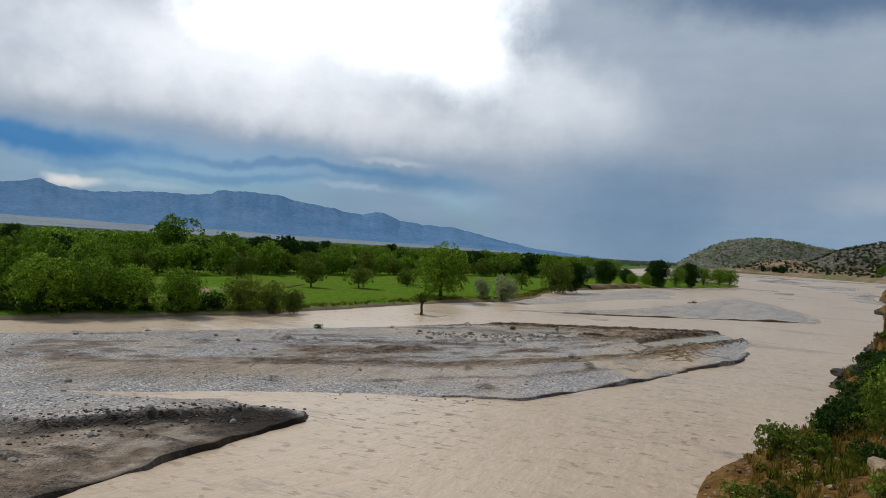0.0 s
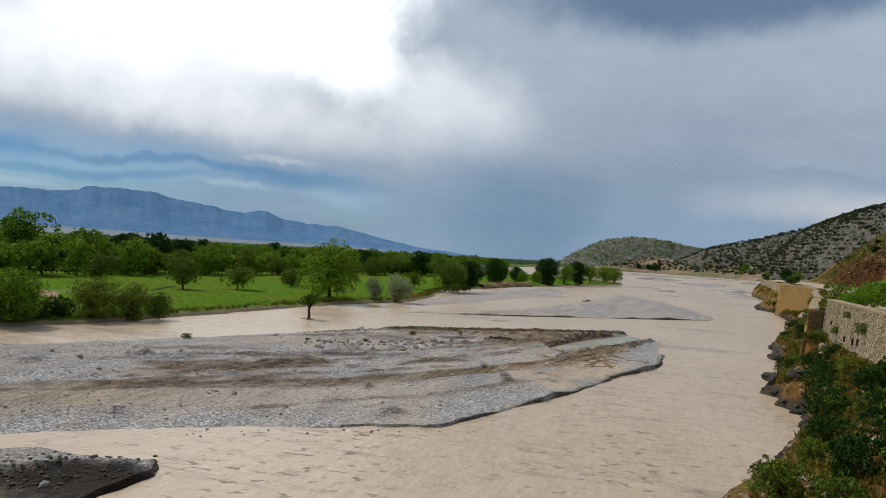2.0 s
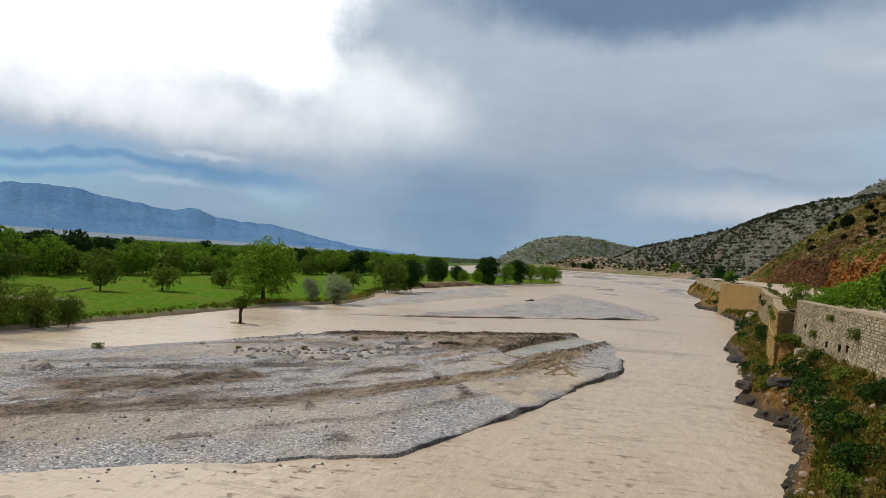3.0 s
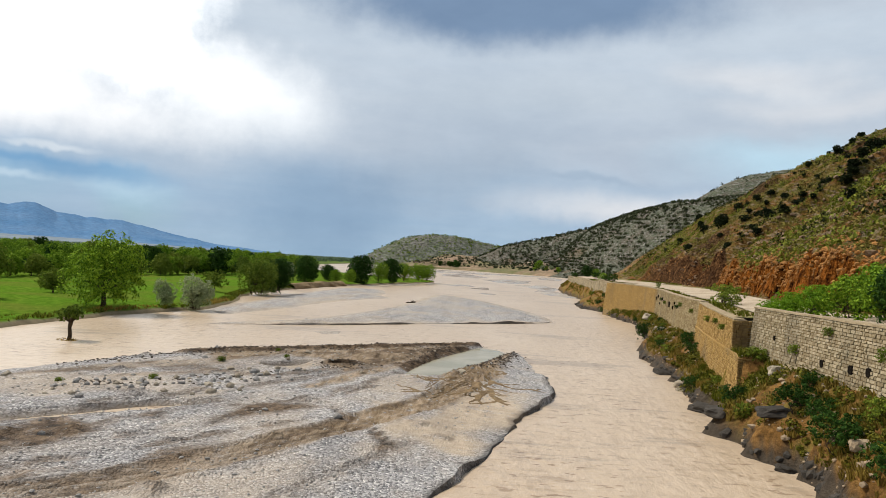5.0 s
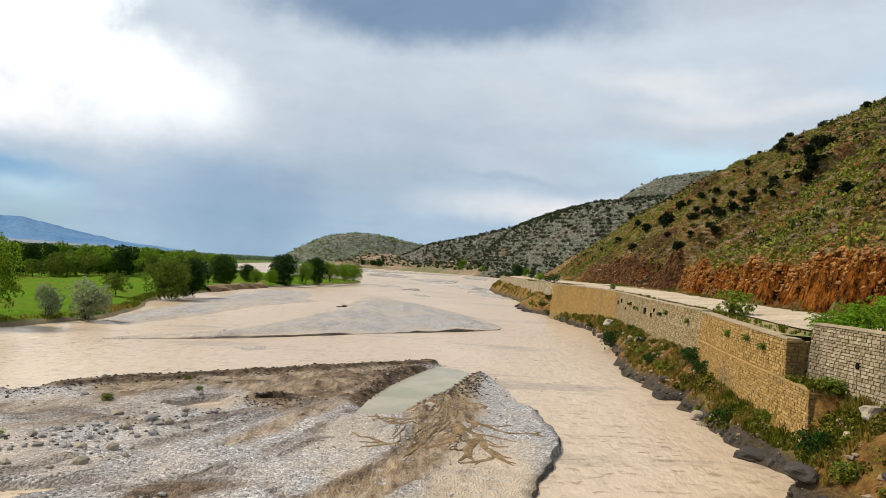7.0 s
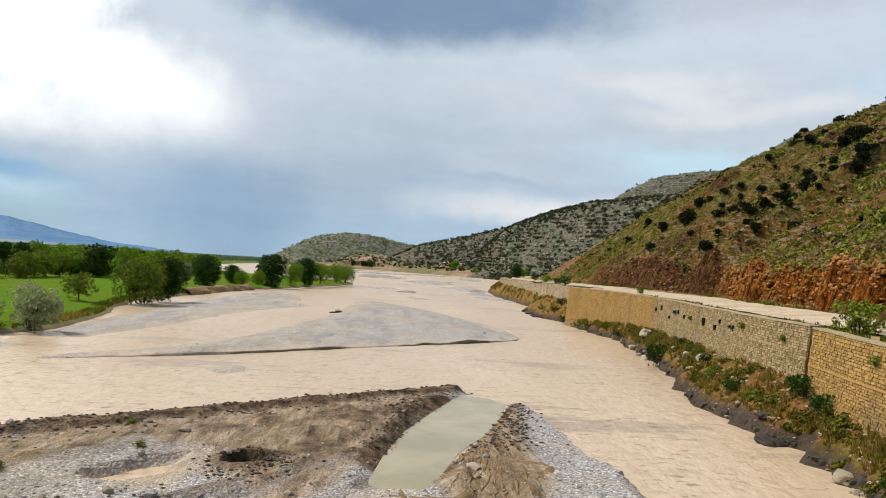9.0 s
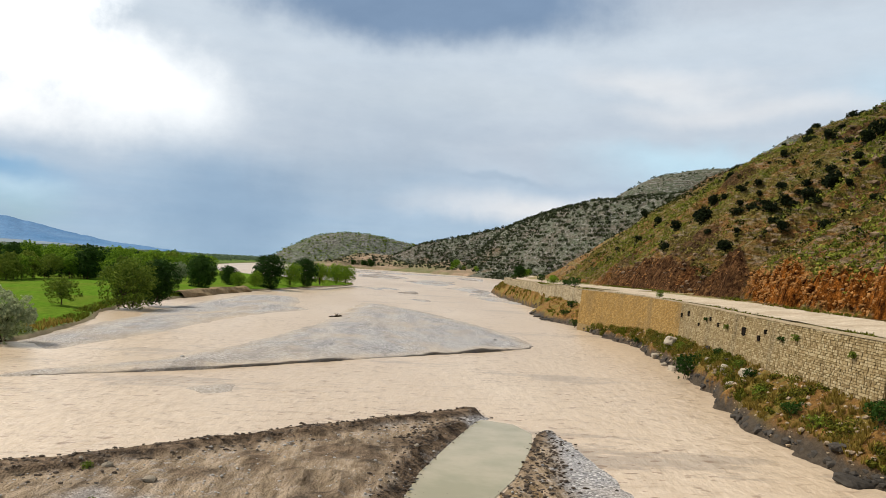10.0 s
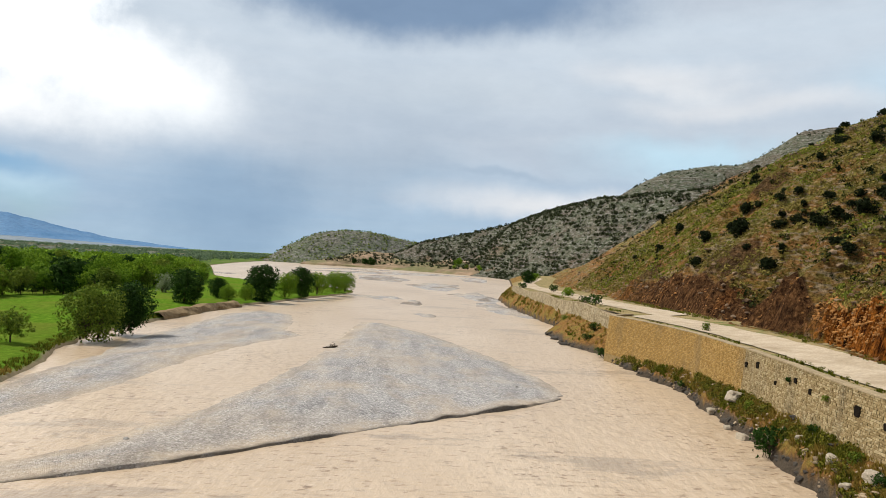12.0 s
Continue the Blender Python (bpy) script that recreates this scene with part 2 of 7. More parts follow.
def m_masonry(name, lo, mid, hi):
    m, t, co = start_mat(name)
    v = calc(t, "FRACT", calc(t, "ADD", island(t), each(t)))
    b = ramp(t, v, [(0.0, lo), (0.45, mid), (1.0, hi)])
    stain = noise_tex(t, stretched(t, co, (0.35, 0.35, 0.15)), 1.0, 4, 0.6)
    col = blend(t, calc(t, "MULTIPLY", step(t, stain, 0.5, 0.72), 0.55), b, (0.12, 0.105, 0.075))
    col = blend(t, 0.5, col, ramp(t, noise_tex(t, co, 9.0, 5, 0.7), [(0.3, (0.45, 0.45, 0.45)), (0.7, (1.15, 1.15, 1.15))]), "MULTIPLY")
    return close_mat(m, t, col, 0.92, bumped(t, noise_tex(t, co, 14.0, 4, 0.7), 0.8, 0.04), 0.2)


def m_plain(name, stops, scale, spec=0.06, rough=0.95, bump=0.5, bdist=0.05, second=None):
    m, t, co = start_mat(name)
    a = noise_tex(t, co, scale, 6, 0.65)
    col = ramp(t, a, stops)
    if second:
        sc, lo, hi, c, k = second
        col = blend(t, calc(t, "MULTIPLY", step(t, noise_tex(t, co, sc, 5, 0.62), lo, hi), k), col, c)
    fine = noise_tex(t, co, scale * 9, 5, 0.7)
    col = blend(t, 0.5, col, ramp(t, fine, [(0.3, (0.5, 0.5, 0.5)), (0.7, (1.3, 1.3, 1.3))]), "MULTIPLY")
    return close_mat(m, t, col, rough, bumped(t, fine, bump, bdist), spec)


def m_field():
    m, t, co = start_mat("plain_of_fields")
    n1 = noise_tex(t, co, 0.09, 5, 0.6)
    n2 = noise_tex(t, co, 1.4, 5, 0.7)
    crop = ramp(t, n2, [(0.25, (0.034, 0.080, 0.008)), (0.55, (0.085, 0.170, 0.016)), (0.8, (0.165, 0.25, 0.03))])
    crop = blend(t, calc(t, "MULTIPLY", step(t, n1, 0.44, 0.62), 0.7), crop, blend(t, n2, (0.055, 0.085, 0.012), (0.17, 0.19, 0.035)))
    far = ramp(t, noise_tex(t, stretched(t, co, (0.012, 0.012, 1)), 1.0, 6, 0.7),
               [(0.35, (0.05, 0.10, 0.025)), (0.5, (0.085, 0.14, 0.035)), (0.64, (0.14, 0.155, 0.07)), (0.78, (0.26, 0.23, 0.17))])
    col = blend(t, attr(t, "far"), crop, far)
    col = blend(t, attr(t, "cut"), col, blend(t, n2, (0.16, 0.125, 0.085), (0.36, 0.29, 0.205)))
    return close_mat(m, t, col, 0.95, bumped(t, noise_tex(t, co, 9.0, 4, 0.7), 0.7, 0.08), 0.0)


def m_bank():
    m, t, co = start_mat("bank_earth")
    n1, n2 = noise_tex(t, co, 0.35, 5, 0.62), noise_tex(t, co, 1.7, 6, 0.7)
    col = ramp(t, n2, [(0.3, (0.050, 0.028, 0.011)), (0.5, (0.19, 0.100, 0.030)), (0.72, (0.34, 0.19, 0.062))])
    col = blend(t, calc(t, "MULTIPLY", step(t, n1, 0.47, 0.60), 0.75), col, blend(t, n2, (0.065, 0.070, 0.012), (0.28, 0.22, 0.055)))
    col = blend(t, attr(t, "cut"), col, blend(t, n2, (0.012, 0.011, 0.010), (0.14, 0.112, 0.084)))
    fine = noise_tex(t, co, 7.0, 6, 0.75)
    col = blend(t, 0.6, col, ramp(t, fine, [(0.3, (0.4, 0.4, 0.4)), (0.7, (1.35, 1.35, 1.35))]), "MULTIPLY")
    return close_mat(m, t, col, 0.9, bumped(t, calc(t, "ADD", fine, n2), 1.0, 0.15), 0.08)


def m_hill(name, dry, green, rock, grey, k=1.0):
    """Stony slope: dry earth, patches of green, bare rock where it is steep ("cut")."""
    m, t, co = start_mat(name)
    n1 = noise_tex(t, stretched(t, co, (1, 1, 2.2)), 0.10 * k, 6, 0.65)
    n2 = noise_tex(t, co, 0.9 * k, 6, 0.7)
    col = blend(t, step(t, n2, 0.36, 0.62), dry, green)
    col = blend(t, calc(t, "MULTIPLY", step(t, n1, 0.46, 0.58), 0.8), col, rock)
    col = blend(t, calc(t, "MULTIPLY", step(t, cells(t, stretched(t, co, (1, 1, 3)), 0.8 * k, "Distance"), 0.55, 0.75), 0.6), col, grey)
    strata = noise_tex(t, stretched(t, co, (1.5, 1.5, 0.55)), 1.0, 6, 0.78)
    # orange rock; the near-black end paints the shade in its crevices
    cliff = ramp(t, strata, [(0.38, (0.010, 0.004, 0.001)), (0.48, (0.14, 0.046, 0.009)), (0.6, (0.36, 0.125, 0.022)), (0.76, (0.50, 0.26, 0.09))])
    # brown earth, deepened so that the scooped faces look shaded
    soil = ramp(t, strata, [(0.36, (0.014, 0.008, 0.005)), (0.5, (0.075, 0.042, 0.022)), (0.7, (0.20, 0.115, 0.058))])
    col = blend(t, attr(t, "earth"), col, soil)
    col = blend(t, attr(t, "cut"), col, cliff)
    fine = noise_tex(t, co, 5.0 * k, 6, 0.75)
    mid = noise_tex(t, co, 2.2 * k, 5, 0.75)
    # mottling whose dark end stands for shadowed clumps and gaps
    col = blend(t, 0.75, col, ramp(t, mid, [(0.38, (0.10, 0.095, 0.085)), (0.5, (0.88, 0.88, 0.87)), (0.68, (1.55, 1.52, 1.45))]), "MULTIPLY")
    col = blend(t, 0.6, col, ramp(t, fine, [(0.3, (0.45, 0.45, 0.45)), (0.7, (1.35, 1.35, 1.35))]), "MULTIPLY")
    return close_mat(m, t, col, 0.95, bumped(t, calc(t, "ADD", fine, strata), 1.0, 0.45), 0.02)


def m_leaf(name, dark, light, lit=0.36):
    m, t, co = start_mat(name)
    v = ramp(t, island(t), [(0.0, dark), (1.0, light)])
    o = ramp(t, each(t), [(0.0, (0.72, 0.78, 0.7)), (1.0, (1.25, 1.18, 1.1))])
    return close_mat(m, t, blend(t, 1.0, v, o, "MULTIPLY"), 0.75, None, 0.08, lit)


WATER, POOL, GRAVEL, FIELD = m_water(), m_pool(), m_gravel(), m_field()
PEBBLE = m_stone("river_stone", (0.19, 0.186, 0.18), (0.43, 0.415, 0.395))
PALE = m_stone("pale_boulder", (0.25, 0.21, 0.155), (0.44, 0.39, 0.31))
BANKROCK = m_stone("bank_rock", (0.16, 0.11, 0.07), (0.48, 0.38, 0.26))
HILLROCK = m_stone("hill_rock", (0.10, 0.060, 0.033), (0.36, 0.26, 0.17))
WETROCK = m_stone("wet_dark_rock", (0.014, 0.013, 0.012), (0.075, 0.066, 0.056))
YELLOW = m_masonry("ochre_stone", (0.27, 0.160, 0.048), (0.35, 0.220, 0.070), (0.43, 0.285, 0.105))
GREYST = m_masonry("grey_buff_stone", (0.23, 0.18, 0.105), (0.33, 0.27, 0.17), (0.42, 0.355, 0.24))
BUFF = m_masonry("buff_stone", (0.21, 0.150, 0.070), (0.31, 0.235, 0.120), (0.42, 0.345, 0.205))
MORTAR = m_plain("mortar", [(0.3, (0.17, 0.12, 0.055)), (0.7, (0.28, 0.20, 0.10))], 2.0)
COPING = m_plain("coping_mortar", [(0.3, (0.24, 0.19, 0.12)), (0.7, (0.38, 0.31, 0.205))], 1.2)
ROAD = m_plain("dusty_road", [(0.3, (0.36, 0.295, 0.215)), (0.7, (0.50, 0.425, 0.33))], 0.6, second=(0.25, 0.5, 0.7, (0.27, 0.21, 0.14), 0.6))
BENCH = m_plain("foreland_soil", [(0.34, (0.10, 0.085, 0.045)), (0.5, (0.20, 0.155, 0.10)), (0.66, (0.33, 0.235, 0.165))], 0.05, second=(0.02, 0.48, 0.56, (0.125, 0.145, 0.06), 0.6))
BANK = m_bank()
VERGE = m_plain("verge_grass", [(0.3, (0.19, 0.15, 0.07)), (0.7, (0.32, 0.25, 0.13))], 0.7, second=(0.4, 0.5, 0.65, (0.07, 0.12, 0.02), 0.8))
HILL = m_hill("near_hillside", (0.21, 0.145, 0.060), (0.140, 0.138, 0.030), (0.25, 0.120, 0.044), (0.34, 0.275, 0.20))
HILL_MID = m_hill("stony_hillside", (0.135, 0.132, 0.108), (0.075, 0.098, 0.060), (0.125, 0.108, 0.088), (0.27, 0.265, 0.255), 0.35)
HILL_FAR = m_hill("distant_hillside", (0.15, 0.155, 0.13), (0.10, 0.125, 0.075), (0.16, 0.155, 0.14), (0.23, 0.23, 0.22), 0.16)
# gravel colour shifted to blue-grey by painted haze
FAN = m_plain("hazed_gravel_fan", [(0.3, (0.12, 0.18, 0.24)), (0.7, (0.24, 0.27, 0.29))], 0.006, bump=0.0)
# the blue is distance haze put into the base colour
MOUNT = m_plain("hazed_mountain", [(0.3, (0.070, 0.172, 0.33)), (0.7, (0.115, 0.22, 0.375))], 0.005, rough=1.0, bump=0.3, bdist=20.0)
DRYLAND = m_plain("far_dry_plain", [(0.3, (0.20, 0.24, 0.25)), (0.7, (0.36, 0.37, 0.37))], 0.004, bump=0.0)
BARK = m_plain("bark", [(0.3, (0.035, 0.026, 0.018)), (0.7, (0.10, 0.075, 0.05))], 4.0)
LEAF = m_leaf("willow_leaf", (0.030, 0.085, 0.006), (0.24, 0.385, 0.030), 0.2)
LEAF_DARK = m_leaf("dark_leaf", (0.010, 0.032, 0.005), (0.040, 0.092, 0.014), 0.15)
LEAF_OLIVE = m_leaf("olive_leaf", (0.048, 0.088, 0.010), (0.20, 0.26, 0.035), 0.22)
LEAF_SILVER = m_leaf("silver_leaf", (0.14, 0.18, 0.10), (0.34, 0.40, 0.25))
LEAF_BRIGHT = m_leaf("bright_leaf", (0.09, 0.20, 0.012), (0.24, 0.40, 0.03))
# paler leaf for the far woods: distance haze mixed into the colour
LEAF_HAZED = m_leaf("hazed_leaf", (0.065, 0.115, 0.075), (0.21, 0.275, 0.185))
BRUSH = m_leaf("bank_brush_leaf", (0.022, 0.028, 0.004), (0.14, 0.138, 0.018), 0.12)
DARKSCRUB = m_leaf("dark_scrub_leaf", (0.012, 0.018, 0.005), (0.050, 0.060, 0.014), 0.08)
MIDSHRUB = m_leaf("far_shrub_leaf", (0.016, 0.024, 0.012), (0.055, 0.068, 0.034), 0.05)
JUNIPER = m_leaf("juniper_leaf", (0.004, 0.008, 0.003), (0.017, 0.027, 0.008), 0.03)
SCRUB = m_leaf("hill_scrub_leaf", (0.045, 0.062, 0.008), (0.21, 0.235, 0.038), 0.16)
STRAW = m_leaf("hill_straw", (0.11, 0.085, 0.020), (0.36, 0.28, 0.085), 0.2)
MUD = m_plain("washed_mud", [(0.3, (0.095, 0.062, 0.030)), (0.7, (0.27, 0.19, 0.105))], 2.2, spec=0.15, rough=0.8)
TUFT_G = m_leaf("green_tuft", (0.045, 0.060, 0.006), (0.21, 0.215, 0.028))
TUFT_D = m_leaf("dry_tuft", (0.13, 0.088, 0.018), (0.42, 0.30, 0.078))
PLASTER = m_plain("pale_render", [(0.3, (0.50, 0.46, 0.41)), (0.7, (0.68, 0.64, 0.58))], 0.8)


# ---- geometry helpers ----
RNG = np.random.default_rng(7)


def mesh_of(name, verts, faces, material, smooth=False, attrs=None):
    me = bpy.data.meshes.new(name)
    me.from_pydata([tuple(v) for v in np.asarray(verts, float).tolist()], [], faces if isinstance(faces, list) else np.asarray(faces).tolist())
    for key, values in (attrs or {}).items():
        a = me.attributes.new(key, "FLOAT", "POINT")
        a.data.foreach_set("value", np.asarray(values, np.float32))
    if smooth:
        me.polygons.foreach_set("use_smooth", [True] * len(me.polygons))
    me.materials.append(material)
    me.update()
    return me


def part(name, data, material, parent, label="", smooth=False):
    """One mesh object under a thing or a part. data: a bmesh, a mesh, or (verts, faces)."""
    if isinstance(data, bpy.types.Mesh):
        me = data
    elif isinstance(data, tuple):
        me = mesh_of(name, data[0], data[1], material, smooth)
    else:
        me = bpy.data.meshes.new(name)
        data.to_mesh(me)
        data.free()
        me.materials.append(material)
    ob = new(name, me)
    ob.parent = parent
    return tagged(ob, label)


def lattice(ix, iy, seed):
    h = (ix.astype(np.int64) * 374761393 + iy.astype(np.int64) * 668265263 + seed * 974634777) & 0x7FFFFFFF
    h = ((h ^ (h >> 13)) * 1274126177) & 0x7FFFFFFF
    return ((h ^ (h >> 16)) & 0xFFFF) / 65535.0


def vnoise(x, y, seed=0):
    x, y = np.asarray(x, float), np.asarray(y, float)
    ix, iy = np.floor(x), np.floor(y)
    fx, fy = x - ix, y - iy
    fx, fy = fx * fx * (3 - 2 * fx), fy * fy * (3 - 2 * fy)
    a, b = lattice(ix, iy, seed), lattice(ix + 1, iy, seed)
    c, d = lattice(ix, iy + 1, seed), lattice(ix + 1, iy + 1, seed)
    return (a + (b - a) * fx) * (1 - fy) + (c + (d - c) * fx) * fy - 0.5


def fbm(x, y, octaves=4, seed=0):
    s, k = 0.0, 1.0
    for o in range(octaves):
        s = s + k * vnoise(np.asarray(x) * 2**o, np.asarray(y) * 2**o, seed + o)
        k *= 0.5
    return s


def smooth01(v, lo, hi):
    u = np.clip((np.asarray(v, float) - lo) / (hi - lo), 0, 1)
    return u * u * (3 - 2 * u)


def along(table, y):
    ys, xs = zip(*table)
    return np.interp(y, ys, xs)


def grid_faces(rows, cols, keep=None):
    i, j = np.meshgrid(np.arange(rows - 1), np.arange(cols - 1), indexing="ij")
    a = i * cols + j
    f = np.stack([a, a + 1, a + cols + 1, a + cols], -1).reshape(-1, 4)
    return f if keep is None else f[keep[f].any(1)]


def compact(verts, faces, attrs):
    used = np.unique(faces)
    remap = np.zeros(len(verts), int)
    remap[used] = np.arange(len(used))
    return verts[used], remap[faces], {k: np.asarray(v)[used] for k, v in attrs.items()}


def outline_distance(poly, x, y, edges=None, nearest=False):
    """Distance to a polygon's outline (or some of its edges), and whether the points are inside."""
    p = np.array(poly, float)
    q = np.roll(p, -1, 0)
    best, inside = np.full(x.shape, 1e9), np.zeros(x.shape, bool)
    qx, qy = np.zeros(x.shape), np.zeros(x.shape)
    for n, ((ax, ay), (bx, by)) in enumerate(zip(p, q)):
        if edges is None or n in edges:
            ex, ey = bx - ax, by - ay
            u = np.clip(((x - ax) * ex + (y - ay) * ey) / (ex * ex + ey * ey + 1e-9), 0, 1)
            dist = np.hypot(x - ax - u * ex, y - ay - u * ey)
            if nearest:
                qx, qy = np.where(dist < best, ax + u * ex, qx), np.where(dist < best, ay + u * ey, qy)
            best = np.minimum(best, dist)
        if ay != by:
            inside ^= ((ay > y) != (by > y)) & (x < (bx - ax) * (y - ay) / (by - ay) + ax)
    return (best, inside, qx, qy) if nearest else (best, inside)


ICO_V = np.array([(0, 0, 1)] + [(0.894 * math.cos(a), 0.894 * math.sin(a), 0.447) for a in np.arange(5) * 2 * math.pi / 5]
                 + [(0.894 * math.cos(a), 0.894 * math.sin(a), -0.447) for a in (np.arange(5) + 0.5) * 2 * math.pi / 5] + [(0, 0, -1)])
ICO_F = np.array([(0, 1 + k, 1 + (k + 1) % 5) for k in range(5)] + [(1 + k, 6 + k, 1 + (k + 1) % 5) for k in range(5)]
                 + [(1 + (k + 1) % 5, 6 + k, 6 + (k + 1) % 5) for k in range(5)] + [(11, 6 + (k + 1) % 5, 6 + k) for k in range(5)])


def stone_verts(rng, size, flat=0.6):
    v = ICO_V * (1 + rng.uniform(-0.28, 0.28, (12, 1)))
    return v * size * np.array([rng.uniform(0.8, 1.35), rng.uniform(0.7, 1.0), flat * rng.uniform(0.75, 1.2)]) / 2


def turned(v, angle):
    c, s = math.cos(angle), math.sin(angle)
    return np.stack([v[:, 0] * c - v[:, 1] * s, v[:, 0] * s + v[:, 1] * c, v[:, 2]], 1)


def joined(pieces, faces_of):
    vs, fs, n = [], [], 0
    for v in pieces:
        vs.append(v)
        fs.append(faces_of + n)
        n += len(v)
    return np.concatenate(vs), np.concatenate(fs)


def scatter_stones(name, places, sizes, material, label, category, rng, flat=0.6, sink=0.25):
    """Many loose stones as one heap of countless pieces."""
    pieces = [turned(stone_verts(rng, s, flat), rng.uniform(0, 6.3)) + np.array([x, y, z + s * flat * (0.5 - sink)]) for (x, y, z), s in zip(places, sizes)]
    v, f = joined(pieces, ICO_F)
    return tagged(new(name, mesh_of(name, v, f, material)), label, category, kind="stuff")


STONE_MESHES = {}


def stone_piece(parent, x, y, z, size, material, rng, name="stone"):
    key = material.name
    if key not in STONE_MESHES:
        r = np.random.default_rng(5)
        STONE_MESHES[key] = [mesh_of(name, stone_verts(r, 1.0, 0.62), ICO_F, material) for _ in range(6)]
    ob = new(name, STONE_MESHES[key][int(rng.integers(6))])
    ob.parent = parent
    ob.matrix_basis = Matrix.LocRotScale((x, y, z + size * 0.12), Euler((0, 0, rng.uniform(0, 6.3))), (size, size, size))
    return ob


# ---- plan ----
WATERLINE = [(-60, 2.0), (-30, 3.0), (-8, 6.6), (5, 7.5), (9, 7.4), (14, 8.8), (17, 10.4), (23, 12.3), (30, 13.3), (34, 12.9), (37.5, 11.7), (40, 13.3), (44, 13.7),
             (50, 13.8), (55, 15.0), (57, 16.4), (59, 14.9), (63, 15.5), (67, 15.2), (75, 16.8), (79, 18.6), (87, 20.3), (92, 21.2), (101, 22.4), (110, 23.6),
             (120, 23.9), (132, 23.4), (140, 24.2), (150, 21.6), (158, 22.4), (166, 21.8), (178, 27.6), (190, 27.4), (237, 27.4), (283, 31.0), (365, 50.0), (600, 86.0),
             (760, 121.0), (1000, 170.0)]
WALL = [(-60, 16.4), (0, 15.6), (26, 15.8), (44.5, 16.6), (44.7, 15.55), (52, 16.6), (60.7, 18.2), (60.8, 18.5), (70, 19.5), (77, 20.5), (83, 21.3), (88, 22.2),
        (98, 23.9), (112, 25.3), (120, 25.2), (127, 24.6), (134, 23.4), (136, 23.6), (139, 27.4), (165, 28.2), (214, 29.4), (254, 31.0), (300, 38.0), (420, 66.0), (620, 100.0), (800, 145.0), (1000, 195.0)]
FOOT = [(-60, 3.4), (20, 3.6), (38, 3.5), (40.8, 3.3), (41.6, 1.7), (48, 1.5), (56, 1.9), (60, 2.5), (64, 2.7), (80, 2.6), (110, 2.2), (122, 1.5), (134, 1.3), (140, 3.0), (165, 3.2), (254, 3.8), (600, 4.0)]
LEVEL = [(-60, 5.9), (40, 5.8), (46, 5.45), (60, 5.5), (90, 5.65), (130, 5.6), (180, 5.4), (254, 5.2), (400, 4.8), (800, 4.0)]
CLIFF = [(-60, 25.0), (30, 25.0), (58, 26.2), (70, 27.4), (85, 29.2), (100, 32.0), (110, 35.5), (117, 36.0), (124, 35.0), (140, 37.0), (165, 39.5), (190, 41.0), (250, 45.0), (300, 53.0), (420, 82.0), (620, 120.0), (1000, 220.0)]
BANKLINE = [(-56, -120), (-58, -20), (-53, 10), (-47.6, 19), (-44.0, 30), (-40.8, 41), (-39.6, 64), (-38.0, 79), (-35.4, 86), (-33.6, 95), (-34.5, 106), (-37.5, 118), (-41, 136),
            (-39, 160), (-38.5, 181), (-31.5, 205), (-23, 240), (-16, 268), (-15.5, 281), (-22, 292), (-45, 305), (-62, 330), (-76, 352), (-95, 430), (-125, 550),
            (-140, 700), (-150, 900), (-165, 1200), (-260, 2200), (-420, 4300)]


def hill_height(x, y):
    """The near hillside above the road, with its cut face."""
    x, y = np.asarray(x, float), np.asarray(y, float)
    foot = along(CLIFF, y) + 1.6 * fbm(y * 0.11, y * 0 + 3.1, 3, 5) + 0.75 * fbm(y * 0.75, y * 0 + 1.7, 3, 6) * (y < 112)
    d = x - foot
    tall = along([(-60, 2.5), (35, 2.2), (60, 3.4), (95, 3.4), (108, 3.0), (112, 2.4), (115, 4.6), (121, 4.6), (125, 1.4), (133, 1.6), (138, 4.2), (150, 4.6), (170, 4.0), (184, 3.0), (205, 1.0), (400, 0.8)], y) * (1 + 0.5 * fbm(y * 0.3, y * 0, 3, 9))
    run = along([(-60, 1.6), (110, 1.6), (116, 2.4), (124, 6.0), (133, 6.0), (140, 3.0), (170, 3.2), (200, 2.0), (400, 1.6)], y) + 0.5 * vnoise(y * 0.4, y * 0, 4)
    base = along(LEVEL, y) + 0.55
    cut = base + tall * smooth01(d, 0, run) ** 0.8 + 0.4 * np.minimum(d + 0.4, 0)
    e = np.maximum(d - run, 0)
    size = along([(-80, 0.9), (60, 0.88), (150, 0.89), (230, 0.97), (300, 0.79), (420, 0.45), (620, 0.3)], y)
    up = size * np.where(e < 110, 0.92 * e - 0.0036 * e * e, 57.6 + 0.128 * (e - 110) - 0.0010 * (e - 110) ** 2)
    rough = np.minimum(e / 8, 1) * (3.2 * fbm(x * 0.030, y * 0.030, 4, 21) + 1.5 * fbm(x * 0.16, y * 0.16, 4, 31)) + 0.45 * fbm(x * 0.8, y * 0.8, 2, 41) * np.minimum(np.maximum(d, 0) / 2, 1)
    face = ((d > 0) & (d < run)) * (1.5 * fbm(y * 0.9, x * 0.8, 4, 12) - 0.9 * np.abs(fbm(y * 1.9, x * 0.4, 3, 13)))
    return cut + up + rough + face, d, run


